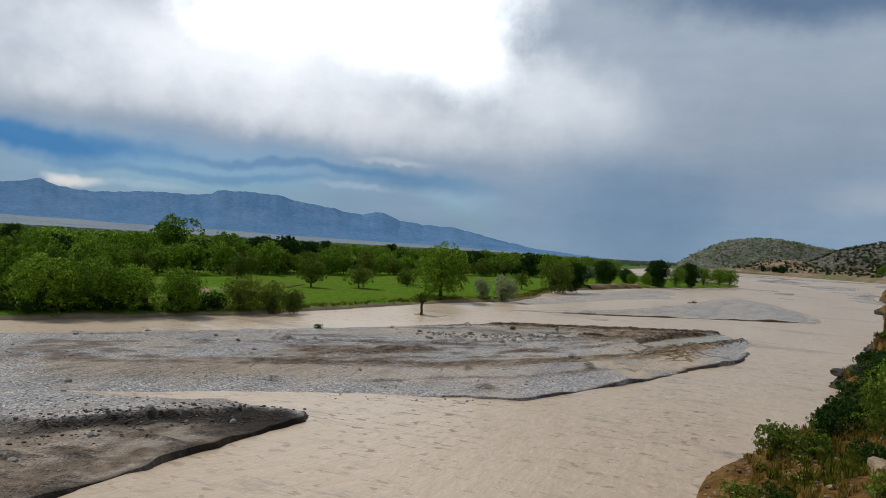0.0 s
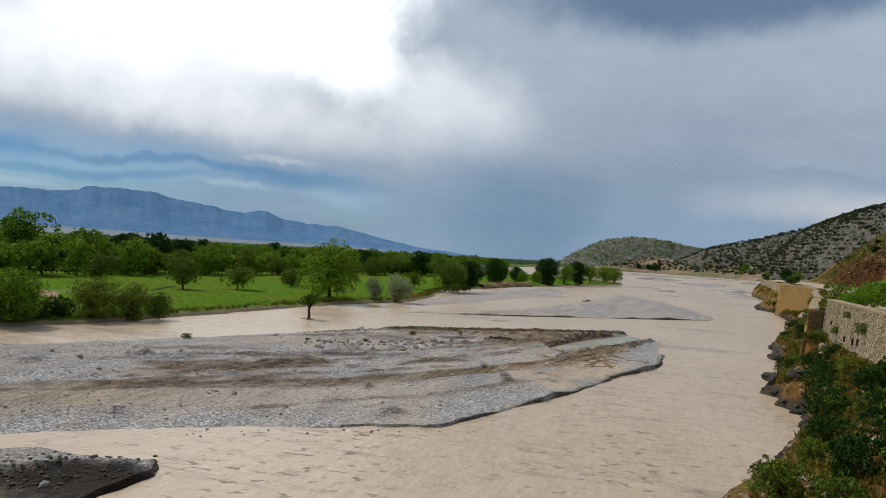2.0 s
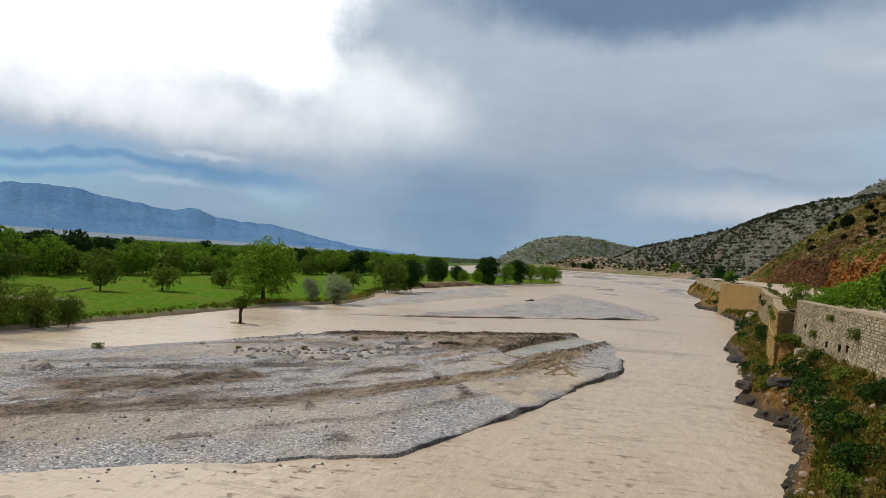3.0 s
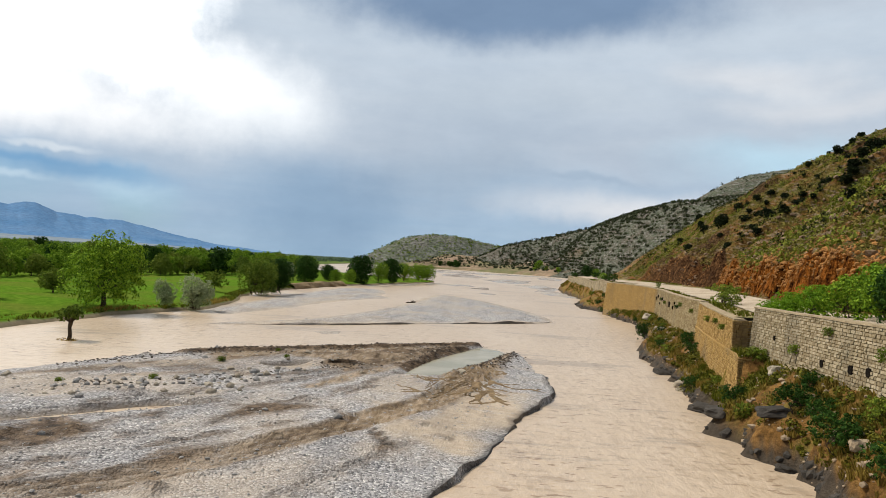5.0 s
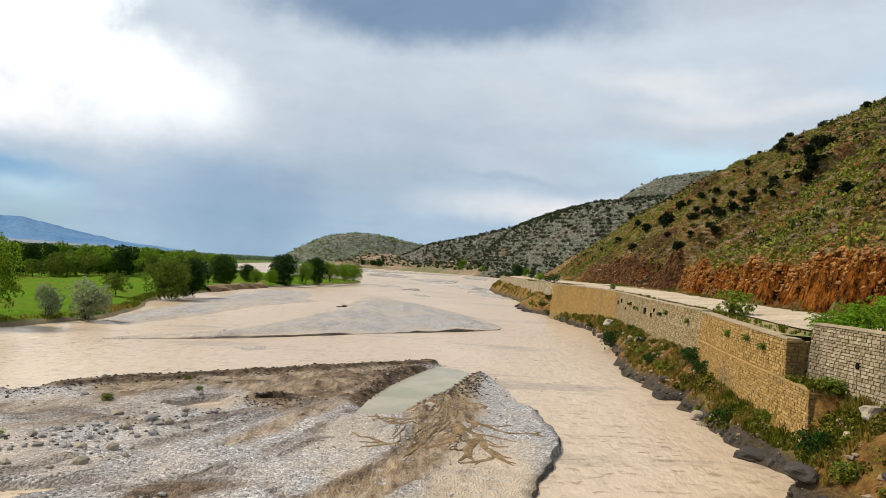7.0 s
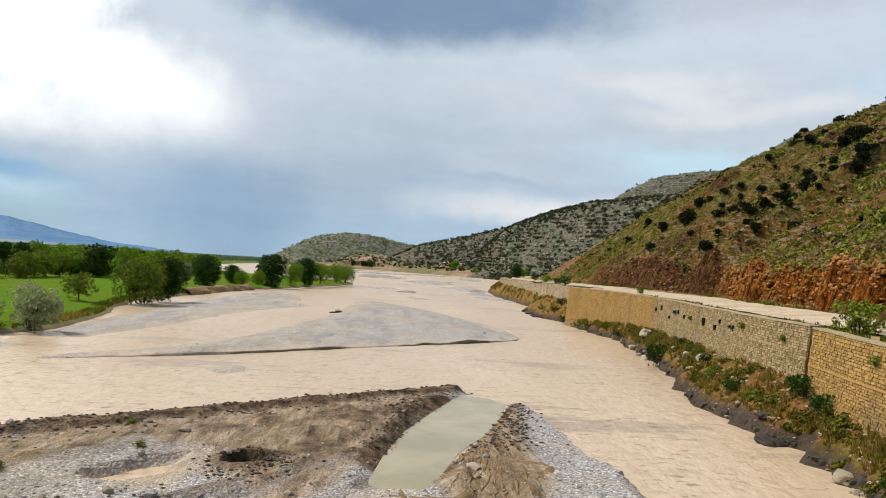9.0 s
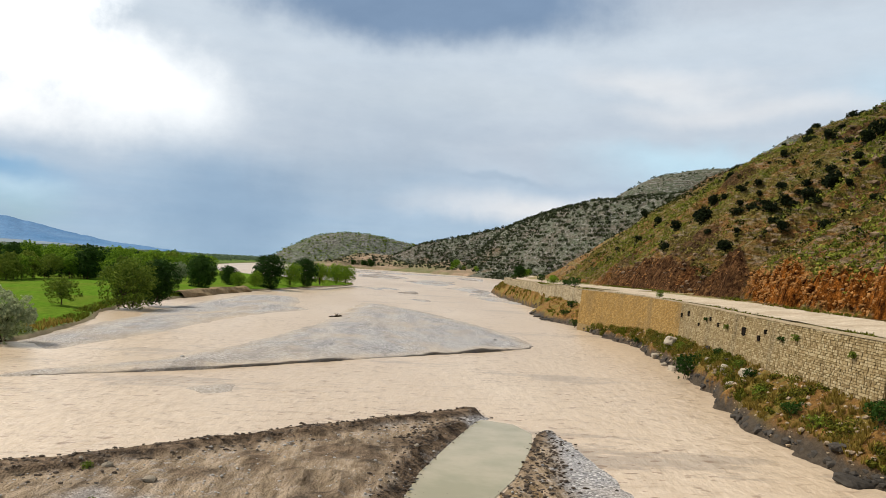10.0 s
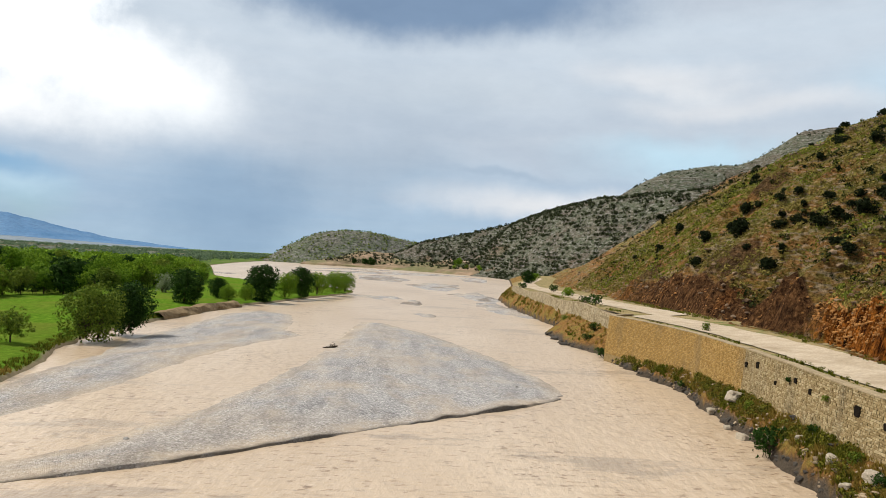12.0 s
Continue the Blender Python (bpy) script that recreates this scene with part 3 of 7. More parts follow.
def bank_height(x, y):
    """The overgrown slope between the river and the retaining wall."""
    x, y = np.asarray(x, float), np.asarray(y, float)
    edge = along(WATERLINE, y) + (0.3 + 0.7 * smooth01(y, 12, 26)) * fbm(y * 0.45, y * 0, 4, 3)
    wall = along(WALL, y)
    foot = along(FOOT, y)
    u = np.clip((x - edge) / np.maximum(wall - 0.3 - edge, 0.8), -1, 1.05)
    scarp = (0.55 + 0.55 * vnoise(y * 0.16, y * 0, 8)) * (0.2 + 0.8 * smooth01(y, 12, 26))
    z = np.where(u < 0, u * 3.0, scarp * smooth01(x - edge, -0.1, 0.7) + (foot - scarp) * np.clip(u, 0, 1) ** 0.95)
    soft = np.clip((x - edge) / 1.5, 0, 1)
    behind = (y > 41.2) & (y < 44.9) & (x > np.interp(y, [41.2, 44.9], [14.75, 15.45]))
    z = np.where(behind, 3.35, z)
    return z + soft * (0.55 * fbm(x * 0.5, y * 0.5, 3, 6) + 0.18 * fbm(x * 2, y * 2, 2, 7)) * np.clip(1.3 - u, 0.2, 1)


# ---- ground and water ----
def ground_sheet():
    n = 48
    v = [(0, 600, -2.5)] + [(4900 * math.cos(a), 4900 * math.sin(a), -2.5) for a in np.linspace(0, 2 * math.pi, n, endpoint=False)]
    f = [(0, 1 + k, 1 + (k + 1) % n) for k in range(n)]
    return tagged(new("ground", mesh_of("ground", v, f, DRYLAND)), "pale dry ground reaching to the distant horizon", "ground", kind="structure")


def river():
    xs, ys = np.linspace(-200, 220, 43), np.concatenate([np.arange(-120, 200, 5), np.linspace(200, 1400, 60)])
    gx, gy = np.meshgrid(xs, ys)
    v = np.stack([gx, gy, 0 * gx], -1).reshape(-1, 3)
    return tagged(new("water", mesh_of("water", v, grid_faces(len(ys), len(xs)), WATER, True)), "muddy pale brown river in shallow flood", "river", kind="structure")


def left_plain():
    p = np.array(BANKLINE, float)
    ys = np.concatenate([np.arange(-120, 300, 1.6), np.arange(300, 700, 12), np.geomspace(700, 4300, 30)])
    bx = np.interp(ys, p[:, 1], p[:, 0]) + np.where(ys < 280, 1.0 * fbm(ys * 0.22, ys * 0, 3, 2), 0)
    ds = np.array([-0.5, 0, 0.35, 0.8, 1.6, 3, 5, 8, 12, 17, 24, 33, 45, 60, 80, 110, 150, 220, 330, 500, 800, 1300, 2200, 3400, 4300])
    gx, gy = bx[:, None] - ds[None], ys[:, None] + 0 * ds[None]
    z = np.interp(ds, [-0.5, 0, 0.35, 0.8, 3, 12, 4300], [-0.6, -0.05, 0.25, 0.42, 0.72, 0.95, 1.0])[None] + 0 * gy
    z = z + 0.22 * fbm(gx * 0.25, gy * 0.25, 3, 4) * (ds > 0.3) * (ds < 300)
    far = smooth01(ds[None] + 0 * gy, 120, 260) + smooth01(gy, 300, 420)
    cut = ((ds < 0.5) & (ds > -1))[None] * 0.9 + 0 * gy
    cut = np.maximum(cut, 0.85 * ((gx > -60) & (gx < -50) & (np.abs(gy - 55) < 2.5)))
    v = np.stack([gx, gy, z], -1).reshape(-1, 3)
    ob = new("field", mesh_of("field", v, grid_faces(*gx.shape)[:, ::-1], FIELD, True, {"far": np.clip(far, 0, 1).ravel(), "cut": np.clip(cut, 0, 1).ravel()}))
    return tagged(ob, "bright green crop field and plain behind an earth bank", "field", kind="structure")


def bar(name, poly, steep, res, height, label, mud=None, scarp=0.17, extra=None, wobble=0.35):
    """A gravel bar: a low mound within an outline, cut steep along some edges."""
    rim, cliffs = [], set()
    n = len(poly)
    for k, (a, b) in enumerate(zip(poly, poly[1:] + poly[:1])):
        cuts = max(int(math.dist(a, b) / 0.7), 1)
        for c in range(cuts):
            x, y = a[0] + (b[0] - a[0]) * c / cuts, a[1] + (b[1] - a[1]) * c / cuts
            w = wobble * (0.6 if steep and k in steep else 1.6)
            if steep and k in steep:
                cliffs.add(len(rim))
            rim.append((x + w * float(fbm(x * 0.5, y * 0.5, 4, 14)) + 0.3 * float(fbm(x * 1.7, y * 1.7, 2, 24)), y + w * float(fbm(x * 0.5, y * 0.5, 4, 15)) + 0.3 * float(fbm(x * 1.7, y * 1.7, 2, 25))))
    p = np.array(rim, float)
    lo, hi = p.min(0) - 1.5, p.max(0) + 1.5
    xs, ys = np.arange(lo[0], hi[0] + res, res), np.arange(lo[1], hi[1] + res, res)
    gx, gy = np.meshgrid(xs, ys)
    d, inside, qx, qy = outline_distance(rim, gx, gy, None, True)
    sd = np.where(inside, d, -d)
    ds = outline_distance(rim, gx, gy, cliffs)[0] if steep else np.full(gx.shape, 99.0)
    rimmed = (ds < 1.0) & (ds <= d + 0.3)
    snap = rimmed & (np.abs(sd) < res * 0.75)
    gx, gy = np.where(snap, qx, gx), np.where(snap, qy, gy)
    sd = np.where(snap, 0.0, sd)
    gentle = height * smooth01(sd, 0, 5.0) + np.clip(sd, -2, 0.6) * 0.10
    cliffy = scarp * np.maximum(1 + 2.2 * fbm(gx * 0.22, gy * 0.22, 3, 18), 0.1) + height * smooth01(sd, 0, 5) * 0.4
    close = np.clip(1.6 - ds / 2.5, 0, 1)
    z = np.where(sd >= 0, gentle * (1 - close) + np.maximum(cliffy, gentle) * close, np.where(rimmed | (ds < 2.0), -0.5, gentle))
    z = z + np.clip(sd / 1.5, 0, 1) * (0.10 * fbm(gx * 0.35, gy * 0.2, 4, 16) + 0.06 * fbm(gx * 1.5, gy * 1.5, 3, 17))
    m, more = np.zeros_like(z), {}
    # blackened steep rim: wet cut earth plus the scarp's shade as colour
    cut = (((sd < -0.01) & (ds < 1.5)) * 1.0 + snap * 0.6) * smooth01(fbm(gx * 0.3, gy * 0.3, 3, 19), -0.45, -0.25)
    if extra:
        z, m, cut, more = extra(gx, gy, sd, z, m, cut)
    keep = (sd > -1.0).ravel()
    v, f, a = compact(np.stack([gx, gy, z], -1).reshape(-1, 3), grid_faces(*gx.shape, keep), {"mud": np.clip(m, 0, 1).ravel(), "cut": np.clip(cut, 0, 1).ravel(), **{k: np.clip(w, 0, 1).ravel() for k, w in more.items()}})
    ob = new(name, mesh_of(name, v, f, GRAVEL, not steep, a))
    tagged(ob, label, "gravel bar", kind="structure")

    def top(x, y):
        i, j = np.clip(((np.asarray(y) - ys[0]) / res).round().astype(int), 0, len(ys) - 1), np.clip(((np.asarray(x) - xs[0]) / res).round().astype(int), 0, len(xs) - 1)
        return z[i, j], sd[i, j], m[i, j]
    return ob, top


def line_near(gx, gy, pts, width):
    d = outline_distance(list(pts) + list(pts)[::-1], gx, gy, range(len(pts) - 1))[0]
    return np.clip(1 - d / width, 0, 1)


def zone(gx, gy, poly, soft=1.5, seed=23, rag=1.6):
    """1 within a ragged-edged patch, 0 outside it."""
    d, inside = outline_distance(poly, gx, gy)
    sd = np.where(inside, d, -d) + rag * fbm(gx * 0.45, gy * 0.3, 4, seed)
    return smooth01(sd, -soft * 0.5, soft * 0.5)


MAIN_TRACK = ((-20, 15.0), (-16.5, 17.5), (-10.7, 22.6), (-7.7, 27.5), (-4.9, 32.6), (-2.5, 37.6), (-1.0, 42.1), (-0.1, 47.4), (0.5, 54.5), (1.0, 60.5))


def near_bar_detail(gx, gy, sd, z, m, cut):
    tan, silt = 0 * z, 0 * z
    rag = fbm(gx * 0.5, gy * 0.5, 4, 23)
    # pale silt left beside the tracks and along the near shore
    for poly, k in (([(-3.0, 32.1), (-1.9, 35.4), (-0.2, 41.5), (1.6, 43.4), (3.2, 44.6), (3.3, 40.9), (1.9, 36.1), (-0.3, 30)], 0.95), ([(-9.5, 50.1), (-10.0, 47.1), (-12.5, 46.4), (-13.4, 48.8), (-11, 51)], 0.9),
                    ([(-22, 9), (-12, 15), (-5, 20), (-4, 28), (-9, 24), (-16, 16), (-23, 12)], 0.45), ([(-4, 38), (-2.6, 44), (-2.4, 48), (-5, 46), (-6, 40)], 0.55), ([(-26, 30), (-18, 36), (-12, 37), (-16, 42), (-24, 40)], 0.5)):
        silt = np.maximum(silt, k * zone(gx, gy, poly, 2.0, 62, 2.2))
    # bands of brown silt and soil drawn out along the bar
    across, run = gx * 0.66 - gy * 0.75, gx * 0.75 + gy * 0.66
    west = smooth01(-gx, 9, 20) * smooth01(sd, 0.8, 4)
    m = np.maximum(m, 0.7 * west * smooth01(fbm(run * 0.05, across * 0.32, 4, 65), 0.02, 0.22) * smooth01(fbm(gx * 0.7, gy * 0.7, 3, 67), -0.25, 0.1))
    tan = np.maximum(tan, 0.6 * west * smooth01(fbm(run * 0.04, across * 0.3, 4, 68), 0.04, 0.25))
    # wheel tracks ploughed through the gravel
    tracks = ((((-22, 20), (-15.8, 25.2), (-10.8, 30.3), (-8.8, 35.8), (-5.9, 42.5), (-4.0, 50)), 0.55, 0.55), (((-20, 17.5), (-14.4, 23.1), (-9.4, 29.7), (-6.6, 33.3), (-5.1, 33.8)), 0.5, 0.6),
              (((-5.3, 32.0), (-4.0, 31.8), (-3.0, 29.7), (-2.9, 27.6)), 0.38, 0.9), (((-9.2, 34.4), (-6.9, 36.9), (-5.0, 33.6)), 0.34, 0.95), (((-24, 25), (-16.5, 34), (-11, 41), (-6.5, 50), (-3.5, 60)), 0.7, 0.5),
              (((-12, 14.5), (-6, 21.5), (-2, 30.5)), 0.4, 0.4), (((-30, 18), (-20, 27), (-12, 35.5)), 0.8, 0.5), (((-10.8, 34.8), (-6.5, 39.2), (-5.2, 42.5)), 0.3, 0.7))
    for k, (pts, wide, dirt) in enumerate(tracks):
        w = line_near(gx, gy, pts, wide)
        torn = smooth01(fbm(gx * 0.9, gy * 0.3, 4, 30 + k), -0.3, 0.15)
        m = np.maximum(m, dirt * smooth01(w, 0.05, 0.45) * torn)
        z = z - 0.06 * smooth01(w, 0.4, 0.9) + 0.06 * (smooth01(w, 0.02, 0.3) - smooth01(w, 0.3, 0.5)) * torn
    # the main track: brown soil, with darker ruts in it
    w = line_near(gx, gy, MAIN_TRACK, 1.45)
    tan = np.maximum(tan, smooth01(w + 0.25 * rag, 0.08, 0.4) * along([(15, 0.55), (26, 0.75), (32, 1.0), (61, 1.0)], gy))
    z = z - 0.07 * smooth01(w, 0.3, 0.8) + 0.07 * (smooth01(w, 0.0, 0.2) - smooth01(w, 0.2, 0.45))
    for off in (-0.72, -0.42, 0.10, 0.5, 0.8):
        rut = line_near(gx, gy, [(x + off, y - off * 0.6) for x, y in MAIN_TRACK], 0.24)
        torn = smooth01(fbm(gx * 0.7 + off * 9, gy * 0.22, 3, 52), -0.12, 0.2)
        m = np.maximum(m, 0.8 * smooth01(rut, 0.1, 0.6) * torn)
        z = z - 0.06 * smooth01(rut, 0.2, 0.8)
    # turned brown earth behind the far shore and on the two tips
    far = zone(gx, gy, [(-0.1, 69.4), (-3.0, 66.6), (-8.5, 61.9), (-13.8, 59.0), (-16.4, 56.0), (-18.5, 52), (-16.0, 48.0), (-14.6, 50.9), (-12.8, 53.0), (-11.2, 52.0), (-9.4, 49.2), (-7.8, 48.0), (-6.7, 49.8), (-4.5, 51.5), (-3.6, 53.1), (-3.1, 59.4), (-1.6, 63.7)], 1.4)
    shade = smooth01(fbm(gx * 0.35, gy * 0.22, 4, 35), -0.15, 0.12)
    rim = line_near(gx, gy, ((1.2, 71), (-3, 67.3), (-9, 62.8), (-14, 58.6), (-20, 53.3)), 2.2)
    edge = np.maximum(smooth01(rim + 0.6 * rag, 0.2, 0.6), smooth01(line_near(gx, gy, ((-0.6, 66), (-2.6, 61), (-3.4, 55), (-4.4, 51.8)), 1.2) + 0.5 * rag, 0.2, 0.6))
    tan = np.maximum(tan, 0.95 * far)
    m = np.maximum(m, far * (0.06 + 0.8 * shade * smooth01(fbm(gx * 0.9, gy * 0.7, 4, 34), -0.12, 0.2)))
    m = np.maximum(m, edge * (sd > 0.1))
    finger = zone(gx, gy, [(-4.6, 52.2), (-6.6, 49.6), (-7.8, 45.3), (-9.3, 40.2), (-8.4, 40.7), (-6.7, 44.9), (-5.3, 48.8)], 1.0, 63, 0.7)
    tan = np.maximum(tan, 0.95 * finger)
    tip = zone(gx, gy, [(3.3, 65.6), (2.2, 63), (0.3, 58.5), (-1.9, 51.5), (-1.6, 46.5), (0.6, 46), (2.4, 50), (2.4, 55), (3.2, 61)], 1.0, 29, 0.9)
    dark = smooth01(line_near(gx, gy, ((3.2, 65), (1.6, 61.6), (-0.2, 57.4), (-1.6, 51.4)), 1.0) + 0.5 * rag, 0.15, 0.5)
    tan = np.maximum(tan, tip)
    m = np.maximum(m, 0.95 * dark)
    low = zone(gx, gy, [(-24, 22), (-18, 27), (-14.5, 31.9), (-11.1, 34.7), (-6.9, 36.9), (-6.4, 35.5), (-9.7, 33.5), (-10.8, 30.5), (-14, 27), (-19, 20)], 1.6, 37, 1.6)
    m = np.maximum(m, 0.95 * low * smooth01(fbm(gx * 0.6, gy * 0.25, 4, 38), -0.25, 0.12))
    low = zone(gx, gy, [(-23, 14), (-15, 19), (-9, 25.8), (-6, 32), (-8, 29), (-15, 23), (-23, 17)], 1.6, 64, 1.6)
    m = np.maximum(m, 0.85 * low * smooth01(fbm(gx * 0.6, gy * 0.25, 4, 36), -0.2, 0.15))
    mid = smooth01(line_near(gx, gy, ((-17, 45.5), (-14.5, 44.2), (-11.5, 43.6), (-10.2, 45.8), (-8.6, 48.0)), 0.8) + 0.6 * rag, 0.2, 0.6)
    m = np.maximum(m, 0.7 * mid)
    z = z + 0.30 * smooth01(rim + 0.7 * rag, 0.25, 0.8) * (sd > 0.2) + 0.10 * mid
    z = z + 0.22 * dark * (sd > 0.15)
    z = z + (far + 0.6 * tip) * 0.14 * fbm(gx * 1.4, gy * 1.4, 3, 39)
    # hollow that fills with water between the two tips, a dug pit and a backwater
    d = outline_distance([(2.0, 67), (0.2, 61.5), (-1.2, 57), (-2.4, 53), (-3.2, 49.5), (-2.4, 53), (-1.2, 57), (0.2, 61.5)], gx, gy, range(4))[0]
    wide = np.interp(gy, [47, 51, 58, 64, 68], [0.7, 1.1, 1.7, 1.6, 1.5])
    z = np.where(d < wide + 0.8, np.minimum(z, -0.25 + 0.5 * np.maximum(d - wide + 0.4, 0)), z)
    pit = np.hypot((gx + 8.7) / 0.6, (gy - 50.8) / 0.75)
    z = np.where(pit < 1.0, np.minimum(z, -0.15 + 0.5 * np.maximum(pit - 0.55, 0)), z) + 0.14 * (smooth01(pit, 0.95, 1.2) - smooth01(pit, 1.3, 2.6))
    m = np.maximum(m, 1 - smooth01(pit, 1.6, 2.4))
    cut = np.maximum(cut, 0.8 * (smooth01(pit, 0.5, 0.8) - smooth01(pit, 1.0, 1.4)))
    for poly, s in (([(-25, 26), (-20, 30), (-16.5, 33.6), (-15.0, 35.2), (-12.4, 36.3), (-12.8, 35.0), (-14.3, 33.2), (-16, 31.2), (-20, 28)], 43), ([(-13.4, 48.6), (-12.3, 50.3), (-11.2, 51.4), (-10.6, 49.1), (-12.1, 47.7)], 44)):
        pond = zone(gx, gy, poly, 0.5, s, 0.4)
        z = z * (1 - pond) - 0.12 * pond
        m, tan = m * (1 - pond), tan * (1 - pond)
        silt = np.maximum(silt, pond)
    return z, m, cut, {"tan": tan, "silt": silt * (1 - 0.8 * m)}


def dark_bar_detail(gx, gy, sd, z, m, cut):
    # pale gravel terrace above, a black wet-sand face, rippled silt below
    line = np.interp(gx, [-24, -15.3, -13.4, -12.0, -10.2, -8], [-8, -2.5, 1.6, 4.6, 5.0, 5.6])
    up = smooth01(gy - line + 0.8 * fbm(gx * 0.6, gy * 0.6, 3, 27), -0.3, 0.5)
    z = z + 0.32 * up * smooth01(sd, 0.1, 1.0)
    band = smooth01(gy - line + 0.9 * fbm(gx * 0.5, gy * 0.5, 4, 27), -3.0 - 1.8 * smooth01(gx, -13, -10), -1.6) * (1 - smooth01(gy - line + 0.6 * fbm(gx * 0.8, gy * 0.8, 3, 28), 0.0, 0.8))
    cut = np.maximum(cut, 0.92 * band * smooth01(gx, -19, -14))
    m = np.maximum(m, 0.75 * (1 - up) * smooth01(fbm(gx * 0.9, gy * 0.35, 4, 41), -0.1, 0.25))
    rib = smooth01(fbm(gx * 0.5 + gy * 0.25, gy * 1.1 - gx * 0.6, 4, 42), -0.05, 0.15)
    z = z + 0.10 * (1 - up) * rib * smooth01(sd, 0.2, 1.0)
    return z, np.maximum(m, 0.85 * (1 - up) * rib), cut, {"tan": 0.35 * (1 - up), "silt": 0.5 * (1 - up) * (1 - rib)}


def tip_detail(gx, gy, sd, z, m, cut):
    return z, m * 0, cut, {"silt": 0.3 * smooth01(fbm(gx * 0.12, gy * 0.07, 4, 58), 0.05, 0.3) + 0.5 * (1 - smooth01(sd, 0.3, 2.5))}


def shoal_detail(gx, gy, sd, z, m, cut):
    streak = smooth01(fbm(gx * 0.25, gy * 0.06, 4, 57), -0.05, 0.25)
    return z - 0.16 * smooth01(fbm(gx * 0.3, gy * 0.10, 4, 59), 0.0, 0.3), 0.55 * streak, cut, {"silt": 0.4 * smooth01(fbm(gx * 0.2, gy * 0.08, 4, 58), 0.0, 0.3)}


ground_sheet()
river()
left_plain()
NEAR_BAR, near_top = bar("gravel_bar", [(-42, 12.5), (-34, 4), (-24, 0.8), (-18, 6.5), (-13.9, 10.2), (-9.3, 13.5), (-5.2, 16.1), (-3.1, 17.3), (-1.6, 22.0), (-0.2, 26.3), (1.2, 30.8), (2.6, 37.2),
                                       (4.1, 41.4), (5.3, 45.4), (5.3, 50.7), (4.8, 56), (4.6, 63.5), (3.7, 66.3), (2.6, 64.8), (0.6, 70.5), (-0.9, 69.2), (-8.4, 63.8), (-12.8, 60.2), (-18.3, 56.3), (-23.7, 49.6),
                                       (-28.6, 38), (-36, 23.5)], {6, 7, 8, 9, 10, 11, 12, 13}, 0.32, 0.32,
                         "flat grey gravel bar with brown wheel tracks in the river", extra=near_bar_detail)
DARK_BAR, dark_top = bar("gravel_bar", [(-36, -8), (-27, -0.6), (-22.5, 1.4), (-18.6, 3.4), (-13.6, 6.3), (-10.2, 6.9), (-9.2, 5.6), (-9.3, 2.8), (-9.3, -1.4), (-9.2, -4.6), (-9.1, -8), (-10, -20), (-34, -24)],
                         {5, 6, 7, 8, 9, 10}, 0.32, 0.22, "low gravel bar with dark wet sand at its edge", extra=dark_bar_detail)
FAR_BAR, far_top = bar("gravel_bar", [(-27.5, 74.2), (-24, 76.6), (-17.2, 80.7), (-11.3, 85.8), (-6.3, 90.4), (-1.0, 94.8), (5.6, 100), (10.8, 105), (11.6, 110.5), (10.3, 122.5), (6.0, 141), (2.0, 155), (-5.5, 172), (-9, 172), (-10.6, 153),
                                      (-12.8, 122), (-15.4, 104.5), (-18.2, 93), (-21.5, 84), (-26.5, 77)], {1, 2, 3, 4, 5, 6}, 0.45, 0.25, "smooth pale grey gravel bar amid muddy water", scarp=0.17, extra=tip_detail)
for poly in ([(-34.0, 92), (-29.3, 87.2), (-27, 98), (-25.5, 110), (-24, 122), (-20.5, 136), (-16.5, 146), (-19, 152), (-24, 145), (-28, 130), (-34, 118), (-34.2, 104)], [(-16.2, 73.6), (-15.4, 75.1), (-13.4, 75.6), (-13.0, 73.4), (-14.5, 72.2)],
             [(-33.5, 118), (-29, 127), (-22.5, 137), (-19.5, 149), (-20, 165), (-22.5, 180), (-29, 186), (-33, 176), (-34, 150), (-35, 132)]):
    bar("gravel_bar", poly, None, 0.6, 0.16, "thin wet gravel sheet beside the field bank", extra=tip_detail)
for poly in ([(15, 300), (22, 262), (17.6, 232), (21, 210), (27, 195), (29, 205), (28.6, 250), (31, 285), (30, 330)],
             [(2, 372), (10, 330), (17, 322), (26, 360), (30, 405), (14, 410)], [(-10, 262), (-4, 250), (0, 252), (-3, 268)], [(0, 199), (3, 190), (7, 192), (5, 200)],
             [(-20, 420), (0, 400), (8, 450), (-4, 520), (-24, 500)], [(40, 480), (52, 470), (64, 560), (58, 600), (44, 560)],
             [(-60, 560), (-20, 545), (30, 590), (60, 640), (20, 660), (-40, 610)], [(-16, 262), (-11, 250), (-4, 238), (-5, 252), (-11, 268)], [(-2, 232), (3, 226), (6, 240), (2, 252)], [(-70, 640), (-20, 670), (10, 720), (-40, 730)],
             [(-112, 402), (-84, 392), (-72, 398), (-84, 408), (-110, 412)]):
    bar("gravel_bar", poly, None, 1.2, 0.28, "distant grey gravel bank low in the river", extra=shoal_detail)
POOL_POLY = [(-3.6, 48.4), (-2.2, 49.0), (-0.6, 54.5), (0.8, 57.5), (2.4, 62.3), (3.0, 65.4), (2.4, 67.4), (0.4, 68.6), (-1.5, 67.0), (-3.0, 63.8), (-3.8, 58), (-4.1, 54), (-4.7, 50)]
pool = new("pool", mesh_of("pool", [(x, y, 0.02) for x, y in POOL_POLY], [tuple(range(len(POOL_POLY)))], POOL))
tagged(pool, "still greenish pool between two gravel tips", "pool", kind="structure")


